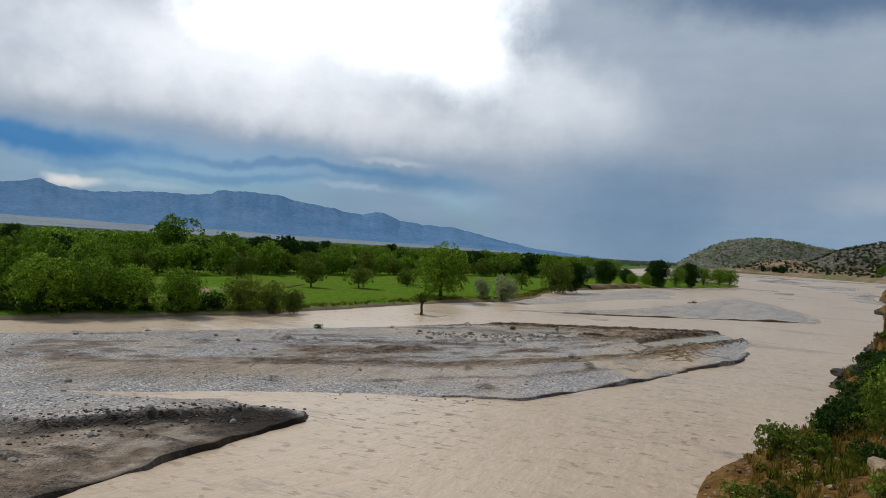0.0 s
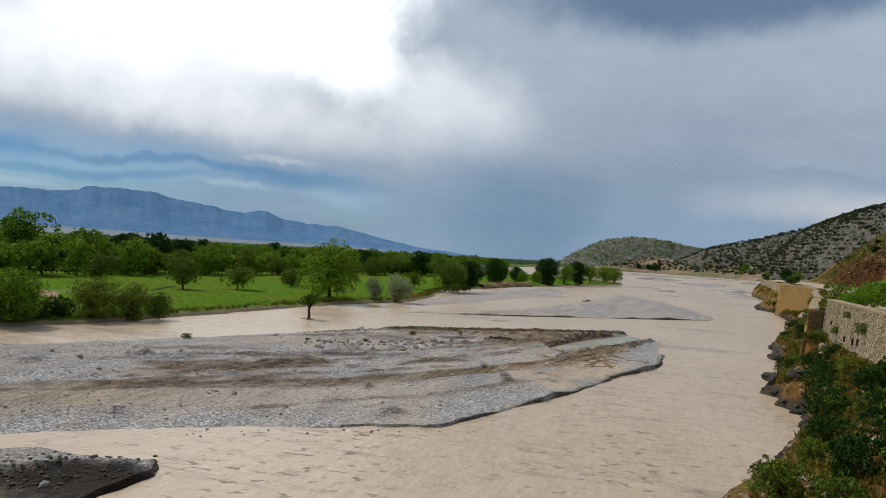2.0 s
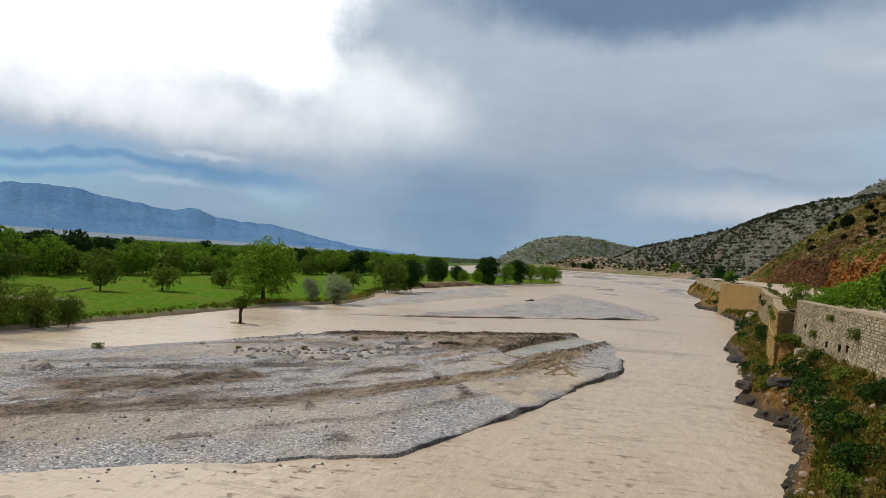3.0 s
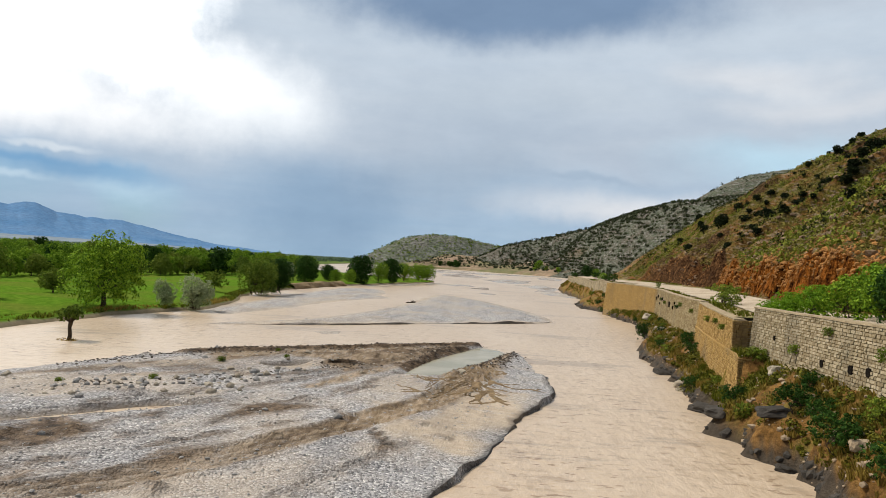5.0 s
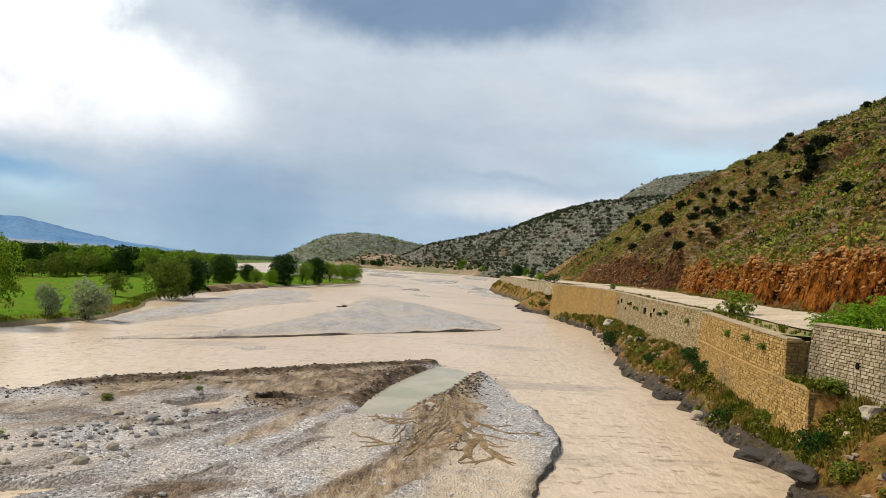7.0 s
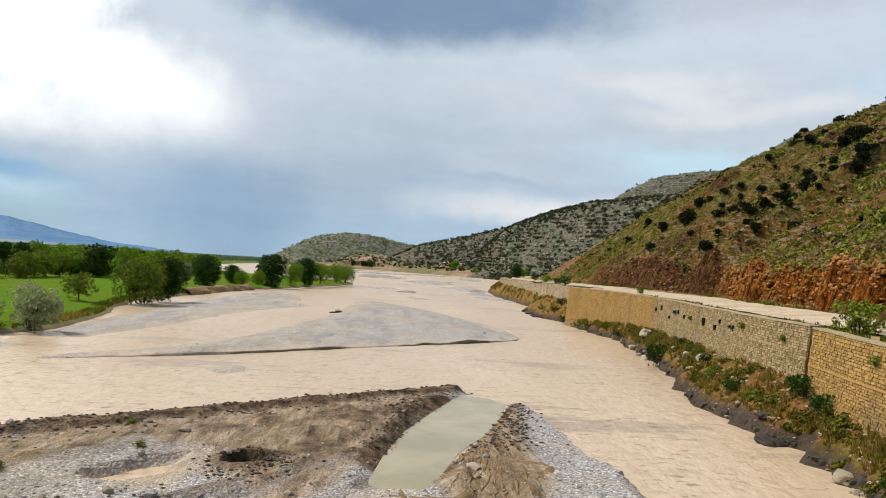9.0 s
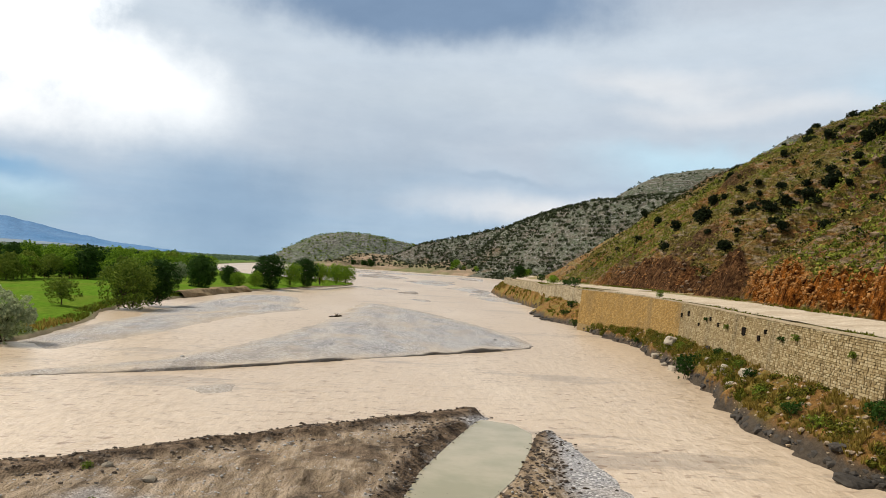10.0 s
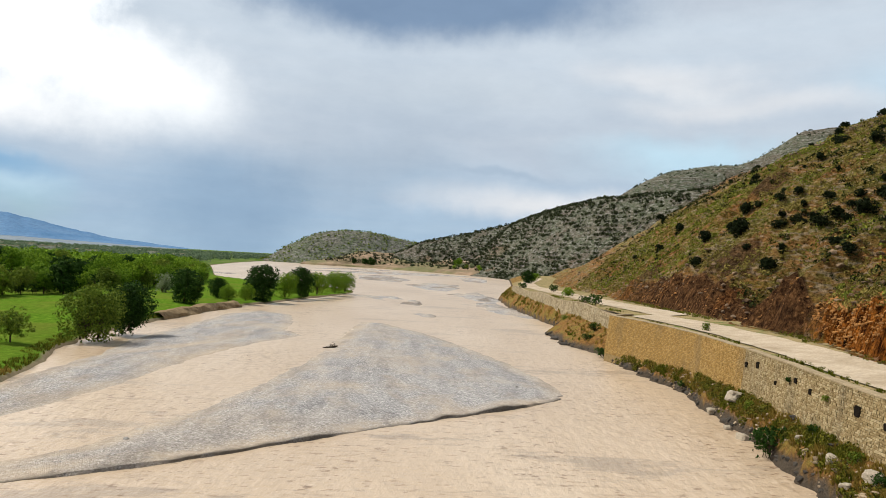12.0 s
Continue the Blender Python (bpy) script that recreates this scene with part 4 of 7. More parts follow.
# ---- slopes, road, hills ----
def bank_slope():
    ys = np.concatenate([np.arange(-60, 150, 0.45), np.arange(150, 300, 1.5), np.arange(300, 1000, 12)])
    us = np.concatenate([[-0.12, -0.05, 0, 0.03, 0.06, 0.1], np.linspace(0.15, 1.0, 20), [1.06]])
    lo = along(WATERLINE, ys) - 0.6
    hi = along(WALL, ys) + 0.1
    gx = lo[:, None] + (hi - lo)[:, None] * us[None]
    gy = ys[:, None] + 0 * gx
    z = bank_height(gx, gy)
    wet = smooth01(0.95 - z + 0.7 * fbm(gx * 0.7, gy * 0.3, 3, 33), 0.0, 0.3) * (1 - smooth01(gx - lo[:, None], 1.0, 1.9)) * smooth01(gy, 13, 24)
    v = np.stack([gx, gy, z], -1).reshape(-1, 3)
    ob = new("river_bank", mesh_of("river_bank", v, grid_faces(*gx.shape), BANK, True, {"cut": wet.ravel()}))
    return tagged(ob, "overgrown earth slope below the retaining wall", "river bank", kind="structure")


def terrace():
    """Level ground behind the wall, and the dirt road on it."""
    ys = np.concatenate([np.arange(-60, 300, 1.2), np.arange(300, 1000, 12)])
    us = np.linspace(0, 1, 14)
    lo, hi = along(WALL, ys) + 0.25, along(CLIFF, ys) + 1.5
    gx = lo[:, None] + (hi - lo)[:, None] * us[None]
    gy = ys[:, None] + 0 * gx
    z = along(LEVEL, gy) - 0.08 + 0.7 * us[None] + 0.08 * fbm(gx * 0.4, gy * 0.4, 3, 51)
    ob = new("roadside", mesh_of("roadside", np.stack([gx, gy, z], -1).reshape(-1, 3), grid_faces(*gx.shape), VERGE, True))
    tagged(ob, "dusty verge with patchy grass beside the road", "verge", kind="structure")
    us = np.linspace(0, 1, 9)
    a = along([(-60, 1.8), (50, 2.2), (90, 1.5), (120, 2.2), (140, 3.5), (170, 3.0), (1000, 3.0)], ys) + 0.35 * fbm(ys * 0.2, ys * 0, 2, 53)
    lo = along(WALL, ys) + a
    wide = along([(-60, 4.6), (120, 5.0), (180, 5.0), (400, 5.0)], ys)
    gx = lo[:, None] + wide[:, None] * us[None] + (0.3 * fbm(ys * 0.3, ys * 0, 2, 54))[:, None] * us[None]
    gy = ys[:, None] + 0 * gx
    f = (gx - (along(WALL, ys) + 0.25)[:, None]) / (along(CLIFF, ys) + 1.25 - along(WALL, ys))[:, None]
    z = along(LEVEL, gy) + 0.02 + 0.7 * f + 0.03 * fbm(gx * 0.8, gy * 0.5, 2, 55) - 0.05 * (np.abs(us[None] - 0.3) < 0.1) - 0.05 * (np.abs(us[None] - 0.72) < 0.1)
    ob = new("road", mesh_of("road", np.stack([gx, gy, z], -1).reshape(-1, 3), grid_faces(*gx.shape), ROAD, True))
    tagged(ob, "pale dusty unpaved road along the wall top", "dirt road", kind="structure")


def near_hill():
    ys = np.concatenate([np.arange(-60, 20, 2.0), np.arange(20, 130, 0.42), np.arange(130, 260, 0.9), np.arange(260, 640, 6)])
    ds = np.concatenate([np.arange(-2.2, 5, 0.26), np.arange(5, 50, 0.75), np.arange(50, 100, 1.5), np.arange(100, 260, 5)])
    gx = along(CLIFF, ys)[:, None] + ds[None]
    gy = ys[:, None] + 0 * gx
    z, d, run = hill_height(gx, gy)
    cut = ((d > 0.1) & (d < run + 0.3)) * along([(-60, 1), (104, 1), (112, 0.15), (400, 0)], gy)
    earth = ((d > -0.2) & (d < run + 0.6)) * along([(-60, 0), (106, 0), (112, 1), (172, 1), (195, 0), (400, 0)], gy)
    earth = np.maximum(earth, 0.9 * smooth01(fbm(gx * 0.09, gy * 0.09, 4, 63) + 0.08 * np.exp(-((gy - 138) / 22) ** 2 - ((d - 9) / 6) ** 2), 0.24, 0.42) * smooth01(d, 1, 4))
    cut = np.maximum(cut, 0.35 * smooth01(fbm(gx * 0.10, gy * 0.14, 4, 61) - 0.012 * np.maximum(d - 6, 0), 0.10, 0.30))
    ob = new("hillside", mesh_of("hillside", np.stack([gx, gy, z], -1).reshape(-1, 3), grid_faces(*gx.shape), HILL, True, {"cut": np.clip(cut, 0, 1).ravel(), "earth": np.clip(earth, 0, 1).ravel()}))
    return tagged(ob, "stony green and orange hillside above the road cut", "hill", kind="structure")


def ridge(name, crest, front, back, material, label, seed, n=160, m=46, rough=1.0):
    """A hill from its crest line (x, y, z): slopes fall to the ground before and behind it."""
    c = np.array(crest, float)
    s = np.concatenate([[0], np.cumsum(np.hypot(*np.diff(c[:, :2], axis=0).T))])
    u = np.linspace(0, s[-1], n)
    cx, cy, cz = (np.interp(u, s, c[:, k]) for k in range(3))
    tx, ty = np.gradient(cx), np.gradient(cy)
    ln = np.hypot(tx, ty)
    nx, ny = ty / ln, -tx / ln
    k = np.ones(9) / 9
    nx, ny = np.convolve(np.pad(nx, 4, "edge"), k, "valid"), np.convolve(np.pad(ny, 4, "edge"), k, "valid")
    w = np.linspace(-1, 1, m)
    off = np.where(w < 0, w * back, w * front)
    gx, gy = cx[:, None] + nx[:, None] * off[None], cy[:, None] + ny[:, None] * off[None]
    fall = np.where(np.abs(w) < 1, (np.cos(np.abs(w) ** 0.9 * math.pi) + 1) / 2, 0)
    lump = fbm(gx * 0.012, gy * 0.012, 4, seed) * 0.35 + fbm(gx * 0.05, gy * 0.05, 4, seed + 7) * 0.12
    z = (cz[:, None] + 4) * fall[None] * (1 + rough * lump * (1 - 0.95 * fall[None])) + rough * 0.8 * fbm(gx * 0.06, gy * 0.06, 4, seed + 3) * fall[None] - 4
    cut = smooth01(fbm(gx * 0.02, gy * 0.02, 4, seed + 5), 0.2, 0.4) * 0.25 * (fall[None] < 0.5)
    ob = new(name, mesh_of(name, np.stack([gx, gy, z], -1).reshape(-1, 3), grid_faces(n, m), material, True, {"cut": cut.ravel()}))
    return tagged(ob, label, "hill", kind="structure"), (gx, gy, z)


def mountains():
    """A far range with haze painted into its blue: crest by compass bearing and height angle, 4300 m off."""
    az = np.array([-100, -85, -72, -64, -58.1, -56.8, -55.9, -54.8, -53.7, -52.3, -49.4, -47.9, -46.3, -44.7, -44.2, -41.9, -39.5, -38.2, -36.9, -35.6, -34.3, -33.4, -32.4, -31.5, -30.4, -28.6, -26.4, -24.2, -22, -19.8, -16.5, -13])
    el = np.array([2.2, 2.8, 2.5, 2.7, 2.77, 2.93, 3.18, 2.74, 2.64, 2.57, 2.86, 2.91, 2.87, 3.04, 3.33, 3.38, 3.27, 2.89, 2.77, 2.6, 2.29, 2.22, 2.5, 2.43, 1.97, 1.77, 1.69, 1.25, 0.81, 0.41, 0.1, -0.2])
    a = np.linspace(-100, -13, 760)
    e = np.interp(a, az, el) + 0.09 * fbm(a * 1.6, a * 0, 4, 71) * np.interp(a, [-30, -18], [1, 0.4])
    k = np.linspace(0, 1, 44)
    gully = np.abs(fbm(a[:, None] * 0.75 + 0.5 * k[None], k[None] * 2.2 + 0 * a[:, None], 4, 75))
    far = 3300 + 1000 * k[None] + 180 * (gully - 0.2) * (1 - k[None]) * np.minimum(k[None] * 5, 1)
    z = 4300 * np.tan(np.radians(np.maximum(e, -0.2)))[:, None] * (k[None] ** 1.5) * (1 + 0.9 * (gully - 0.22) * (1 - k[None]) * np.minimum(k[None] * 4, 1)) + 8 * k[None]
    r = np.radians(a)[:, None]
    v = np.stack([far * np.sin(r), far * np.cos(r), z - 2], -1).reshape(-1, 3)
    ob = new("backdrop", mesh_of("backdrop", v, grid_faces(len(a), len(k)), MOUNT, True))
    return tagged(ob, "blue mountain range along the horizon, haze in its colour", "mountains", kind="structure")


def apron():
    """Dry fan that rises to the foot of the mountains, haze painted into its pale colour."""
    a = np.radians(np.linspace(-100, -14, 120))[:, None]
    k = np.linspace(0, 1, 24)[None]
    r = 1350 + 2350 * k + 0 * a
    top = np.interp(np.degrees(a), [-60, -42, -26, -15], [44, 36, 20, 2])
    x, y = r * np.sin(a), r * np.cos(a)
    z = -1.2 + top * k ** 1.6 * (1 + 0.25 * fbm(x * 0.002, y * 0.002, 3, 72))
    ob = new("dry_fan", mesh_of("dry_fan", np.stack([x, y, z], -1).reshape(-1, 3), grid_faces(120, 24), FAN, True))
    return tagged(ob, "dry fan of gravel below the mountains, haze in its colour", "plain", kind="structure")


apron()
bank_slope()
terrace()
near_hill()
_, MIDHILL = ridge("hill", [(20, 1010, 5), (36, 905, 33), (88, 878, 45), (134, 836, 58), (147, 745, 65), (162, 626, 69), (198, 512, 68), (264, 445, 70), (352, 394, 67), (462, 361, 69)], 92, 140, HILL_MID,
                   "grey stony hill dotted with dark shrubs", 81, 220, 60)
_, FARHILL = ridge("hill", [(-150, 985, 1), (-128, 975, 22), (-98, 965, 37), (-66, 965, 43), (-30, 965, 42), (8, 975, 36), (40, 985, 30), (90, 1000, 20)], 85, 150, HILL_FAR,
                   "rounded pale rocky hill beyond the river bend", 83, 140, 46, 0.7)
_, BACKHILL = ridge("hill", [(150, 760, 34), (180, 728, 58), (205, 710, 82), (225, 702, 96), (245, 694, 104), (294, 675, 109), (310, 667, 115), (341, 651, 138), (380, 627, 144), (446, 578, 145), (560, 500, 130)], 150, 200, HILL_MID, "high hazy hill behind the slope", 85, 200, 60, 1.6)
mountains()


def far_bench():
    """The rising foreland between the bend of the river and the grey hills, with a pale track on it."""
    shore = np.array([(150, 520), (128, 590), (108, 645), (84, 690), (48, 722), (18, 768), (-14, 812), (-50, 838), (-100, 850)], float)
    s = np.concatenate([[0], np.cumsum(np.hypot(*np.diff(shore, axis=0).T))])
    u = np.linspace(0, s[-1], 260)
    x0, y0 = np.interp(u, s, shore[:, 0]), np.interp(u, s, shore[:, 1])
    x0, y0 = x0 + 6 * fbm(u * 0.05, u * 0, 3, 101), y0 + 8 * fbm(u * 0.05, u * 0 + 4, 3, 102)
    w = np.concatenate([[-0.04, 0, 0.02, 0.05], np.linspace(0.1, 1, 30)])
    gx, gy = x0[:, None] + 62 * w[None], y0[:, None] + 74 * w[None]
    z = np.interp(w, [-0.04, 0, 0.02, 0.05, 0.3, 1], [-1.5, -0.2, 1.4, 2.2, 4.5, 17])[None] + np.clip(w * 6, 0, 1)[None] * (2.4 * fbm(gx * 0.03, gy * 0.03, 4, 103) + 0.8 * fbm(gx * 0.15, gy * 0.15, 3, 104))
    ob = new("foreland", mesh_of("foreland", np.stack([gx, gy, z], -1).reshape(-1, 3), grid_faces(*gx.shape)[:, ::-1], BENCH, True))
    tagged(ob, "tan and green foreland below the grey stony hill", "foreland", kind="structure")
    rows, k = [], np.where((gx[:, 24] > -30) & (gx[:, 24] < 190))[0]
    for j in (23, 24):
        rows.append(np.stack([gx[k, j], gy[k, j], z[k, j] + 0.7], 1))
    ob = new("track", mesh_of("track", np.stack(rows, 1).reshape(-1, 3), grid_faces(len(k), 2)[:, ::-1], ROAD, True))
    tagged(ob, "pale dirt track cut along the foot of the hill", "dirt track", kind="structure")
    return gx, gy, z


FORELAND = far_bench()


# ---- retaining wall ----
def wall_run(pts, z0, z1, material, proud, rng, course=0.15, lean=0.10, every=1):
    """Stones (8 corners each) and the backing of one straight-coursed length of wall. pts: plan line, from far to near."""
    p = np.array(pts, float)
    s = np.concatenate([[0], np.cumsum(np.hypot(*np.diff(p.T, axis=1)))])
    stones = []
    rows = int(max(z1(q) - z0(q) for q in p[:, 1]) / course) + 1
    tops = np.concatenate([[0.0], np.cumsum(rng.uniform(0.78, 1.22, rows) * course)])
    for r in range(rows):
        u = rng.uniform(-0.3, 0)
        while u < s[-1]:
            ln = rng.uniform(0.15, 0.40) * every
            a, b = max(u + 0.007, 0), min(u + ln - 0.007, s[-1])
            u += ln
            if b - a < 0.07:
                continue
            ax, ay, bx, by = np.interp(a, s, p[:, 0]), np.interp(a, s, p[:, 1]), np.interp(b, s, p[:, 0]), np.interp(b, s, p[:, 1])
            top = z1((ay + by) / 2)
            zl, zh = top - tops[rows - r] + 0.006, top - tops[rows - r - 1] - 0.006
            if zh < z0((ay + by) / 2) or zl > top:
                continue
            tx, ty = (bx - ax) / (b - a), (by - ay) / (b - a)
            nx, ny = ty, -tx
            o = 0.04 + rng.uniform(0, proud)
            jl, jh = rng.uniform(-0.02, 0.02, 2)
            ol, oh = o + lean * (top - zl), o + lean * (top - zh)
            q = [(ax + nx * (-0.05), ay + ny * (-0.05), zl), (bx + nx * (-0.05), by + ny * (-0.05), zl), (bx - nx * 0.05, by - ny * 0.05, zh), (ax - nx * 0.05, ay - ny * 0.05, zh)]
            c = 0.014
            f = [(ax + nx * ol + tx * c, ay + ny * ol + ty * c, zl + c + jl), (bx + nx * ol - tx * c, by + ny * ol - ty * c, zl + c),
                 (bx + nx * oh - tx * c, by + ny * oh - ty * c, zh - c + jh), (ax + nx * oh + tx * c, ay + ny * oh + ty * c, zh - c)]
            stones.append(np.array(q + f))
    return stones


BRICK_F = np.array([(4, 5, 6, 7), (0, 1, 5, 4), (1, 2, 6, 5), (2, 3, 7, 6), (3, 0, 4, 7)])


def wall_backing(name, pts, z0, z1, material, label, lean=0.10, thick=0.7, cap=None):
    """The solid core behind the stones, with its coping."""
    p = np.array(pts, float)
    s = np.concatenate([[0], np.cumsum(np.hypot(*np.diff(p.T, axis=1)))])
    u = np.linspace(0, s[-1], max(int(s[-1] / 1.0), 2) + 1)
    x, y = np.interp(u, s, p[:, 0]), np.interp(u, s, p[:, 1])
    tx, ty = np.gradient(x), np.gradient(y)
    ln = np.hypot(tx, ty)
    nx, ny = ty / ln, -tx / ln
    lo, hi = np.array([z0(q) for q in y]) - 0.8, np.array([z1(q) for q in y])
    ol = lean * (hi - lo)
    ring = [np.stack([x + nx * ol, y + ny * ol, lo], 1), np.stack([x, y, hi], 1), np.stack([x - nx * thick, y - ny * thick, hi], 1), np.stack([x - nx * thick, y - ny * thick, lo], 1)]
    v = np.stack(ring, 1).reshape(-1, 3)
    n = len(u)
    f = [(4 * i + k, 4 * i + 4 + k, 4 * i + 4 + (k + 1) % 4, 4 * i + (k + 1) % 4) for i in range(n - 1) for k in range(4)] + [(3, 2, 1, 0), (4 * n - 4, 4 * n - 3, 4 * n - 2, 4 * n - 1)]
    ob = new(name, mesh_of(name, v, f, MORTAR))
    tagged(ob, label, "stone wall", kind="structure")
    ring = [np.stack([x + nx * 0.10, y + ny * 0.10, hi + 0.003], 1), np.stack([x + nx * 0.09, y + ny * 0.09, hi + 0.085], 1), np.stack([x - nx * 0.55, y - ny * 0.55, hi + 0.09], 1), np.stack([x - nx * 0.55, y - ny * 0.55, hi + 0.003], 1)]
    v = np.stack(ring, 1).reshape(-1, 3)
    v[:, 2] += np.repeat(0.03 * fbm(u * 0.8, u * 0, 2, 91), 4)
    v[0::4, 2] = np.maximum(v[0::4, 2], hi - 0.01)
    part("coping", (v, [q[::-1] for q in f]), cap or COPING, ob, "" if cap else "pale mortar coping")
    return ob


def wall_points(y0, y1, shift=0.0):
    ys = [y for y, _ in WALL if y0 < y < y1]
    return [(float(along(WALL, y)) + shift, y) for y in sorted([y0 + 1e-3] + ys + [y1 - 1e-3], reverse=True)]


WALLS = []
_r = np.random.default_rng(3)
for name, y0, y1, shift, zlo, zhi, mat_, label in (
    ("wall_south", -55, 44.5, 0.0, lambda y: float(along(FOOT, y)) - 0.4, lambda y: float(np.interp(y, [-60, 30, 44.5], [6.2, 6.1, 6.05])), GREYST, "grey rubble stone retaining wall with weep holes"),
    ("wall_middle", 44.7, 60.7, 0.0, lambda y: 3.4, lambda y: float(np.interp(y, [44.7, 60.7], [5.25, 5.6])), YELLOW, "ochre coursed stone retaining wall with a stepped foot"),
    ("wall_step", 41.3, 60.5, 0.0, lambda y: float(np.interp(y, [41, 48, 60], [0.6, 0.8, 2.0])), lambda y: float(np.interp(y, [41.3, 60.5], [3.4, 3.7])), YELLOW, "projecting lower step of the ochre stone wall"),
    ("wall_north", 61.6, 99.0, 0.0, lambda y: float(along(FOOT, y)) - 0.5, lambda y: float(np.interp(y, [60.8, 90, 134], [5.62, 5.75, 5.75])), BUFF, "long buff stone retaining wall along the road"),
    ("wall_curve", 99.0, 134.0, 0.0, lambda y: float(along(FOOT, y)) - 0.5, lambda y: 5.75, YELLOW, "ochre stone retaining wall curving along the road"),
    ("wall_end", 141.0, 262.0, 0.0, lambda y: float(along(FOOT, y)) - 0.4, lambda y: 5.35 + 0.25 * float(np.sin(y * 0.16)), GREYST, "low broken stone wall at the road edge"),
):
    pts = wall_points(y0, y1, shift) if name != "wall_step" else [(17.92, 60.5), (16.36, 52.0), (15.3, 44.7), (14.75, 41.3)]
    ob = wall_backing(name, pts, zlo, zhi, mat_, label, cap=YELLOW if name == "wall_step" else None)
    WALLS.append((name, ob, wall_run(pts, zlo, zhi, mat_, 0.035, _r, 0.15 if y0 < 100 else 0.3, every=1 if y0 < 130 else 2), mat_))
WALLS[1][2].extend(wall_run([(15.35, 44.62), (16.5, 44.66)], lambda y: 3.3, lambda y: 5.25, YELLOW, 0.03, _r, lean=0.0))
WALLS[2][2].extend(wall_run([(14.55, 41.22), (15.5, 41.24)], lambda y: 1.0, lambda y: 3.4, YELLOW, 0.03, _r, lean=0.0))
wall_backing("wall_joint", [(19.35, 61.9), (19.1, 60.4)], lambda y: 2.0, lambda y: 5.45, MORTAR, "recessed core in the open joint of the wall")
_e = wall_backing("wall_return", [(27.3, 138.5), (23.5, 134.1)], lambda y: 2.0, lambda y: 5.75, YELLOW, "short end return of the ochre wall")
WALLS.append(("wall_return", _e, wall_run([(27.3, 138.5), (23.5, 134.1)], lambda y: 1.2, lambda y: 5.75, YELLOW, 0.03, _r), YELLOW))


# ---- plants ----
def leaf_cloud(rng, lobes, count, size, droop=0.0, fill=0.10, each_tuft=26):
    """Many small leaf sprays gathered in tufts on a set of lobes (x, y, z, radius, height): an uneven crown with gaps."""
    lobes = np.array(lobes, float)
    w = lobes[:, 3] ** 2
    if count > 300:
        tufts = count // each_tuft
        pick = rng.choice(len(lobes), tufts, p=w / w.sum())
        d = rng.normal(size=(tufts, 3)) + np.array([0, 0, 0.25])
        d /= np.linalg.norm(d, axis=1, keepdims=True)
        rad = np.where(rng.random(tufts) < fill, rng.uniform(0.4, 0.8, tufts), rng.uniform(0.78, 1.12, tufts))
        mid = lobes[pick, :3] + d * rad[:, None] * np.stack([lobes[pick, 3], lobes[pick, 3], lobes[pick, 4]], 1)
        r = lobes[pick, 3] * rng.uniform(0.14, 0.28, tufts)
        lobes, aim = np.concatenate([mid, r[:, None], r[:, None] * 0.85], 1), d
        pick = rng.choice(tufts, count, p=r ** 2 / (r ** 2).sum())
        d = rng.normal(size=(count, 3)) + 0.6 * aim[pick] + np.array([0, 0, 0.3])
    else:
        pick = rng.choice(len(lobes), count, p=w / w.sum())
        d = rng.normal(size=(count, 3))
    d /= np.linalg.norm(d, axis=1, keepdims=True)
    rad = np.where(rng.random(count) < 0.2, rng.uniform(0.35, 0.85, count), rng.uniform(0.8, 1.15, count))
    c = lobes[pick, :3] + d * rad[:, None] * np.stack([lobes[pick, 3], lobes[pick, 3], lobes[pick, 4]], 1)
    nrm = d + rng.normal(size=(count, 3)) * 0.33
    nrm /= np.linalg.norm(nrm, axis=1, keepdims=True)
    ref = rng.normal(size=(count, 3)) + np.array([0, 0, droop])
    a = np.cross(nrm, ref)
    a /= np.linalg.norm(a, axis=1, keepdims=True) + 1e-9
    b = np.cross(nrm, a)
    s = size * rng.uniform(0.6, 1.3, (count, 1))
    v = np.stack([c - b * s, c + a * s * 0.55 + nrm * s * 0.15, c + b * s * 1.1, c - a * s * 0.55 - nrm * s * 0.1], 1).reshape(-1, 3)
    f = np.arange(count * 4).reshape(-1, 4)
    return v, f


def limb(bm, a, b, ra, rb, sides=6):
    a, b = Vector(a), Vector(b)
    q = (b - a).to_track_quat("Z", "Y")
    ring = []
    for c, r in ((a, ra), (b, rb)):
        ring.append([bm.verts.new(c + q @ Vector((r * math.cos(k * 2 * math.pi / sides), r * math.sin(k * 2 * math.pi / sides), 0))) for k in range(sides)])
    for k in range(sides):
        bm.faces.new((ring[0][k], ring[0][(k + 1) % sides], ring[1][(k + 1) % sides], ring[1][k]))
    bm.faces.new(ring[1])


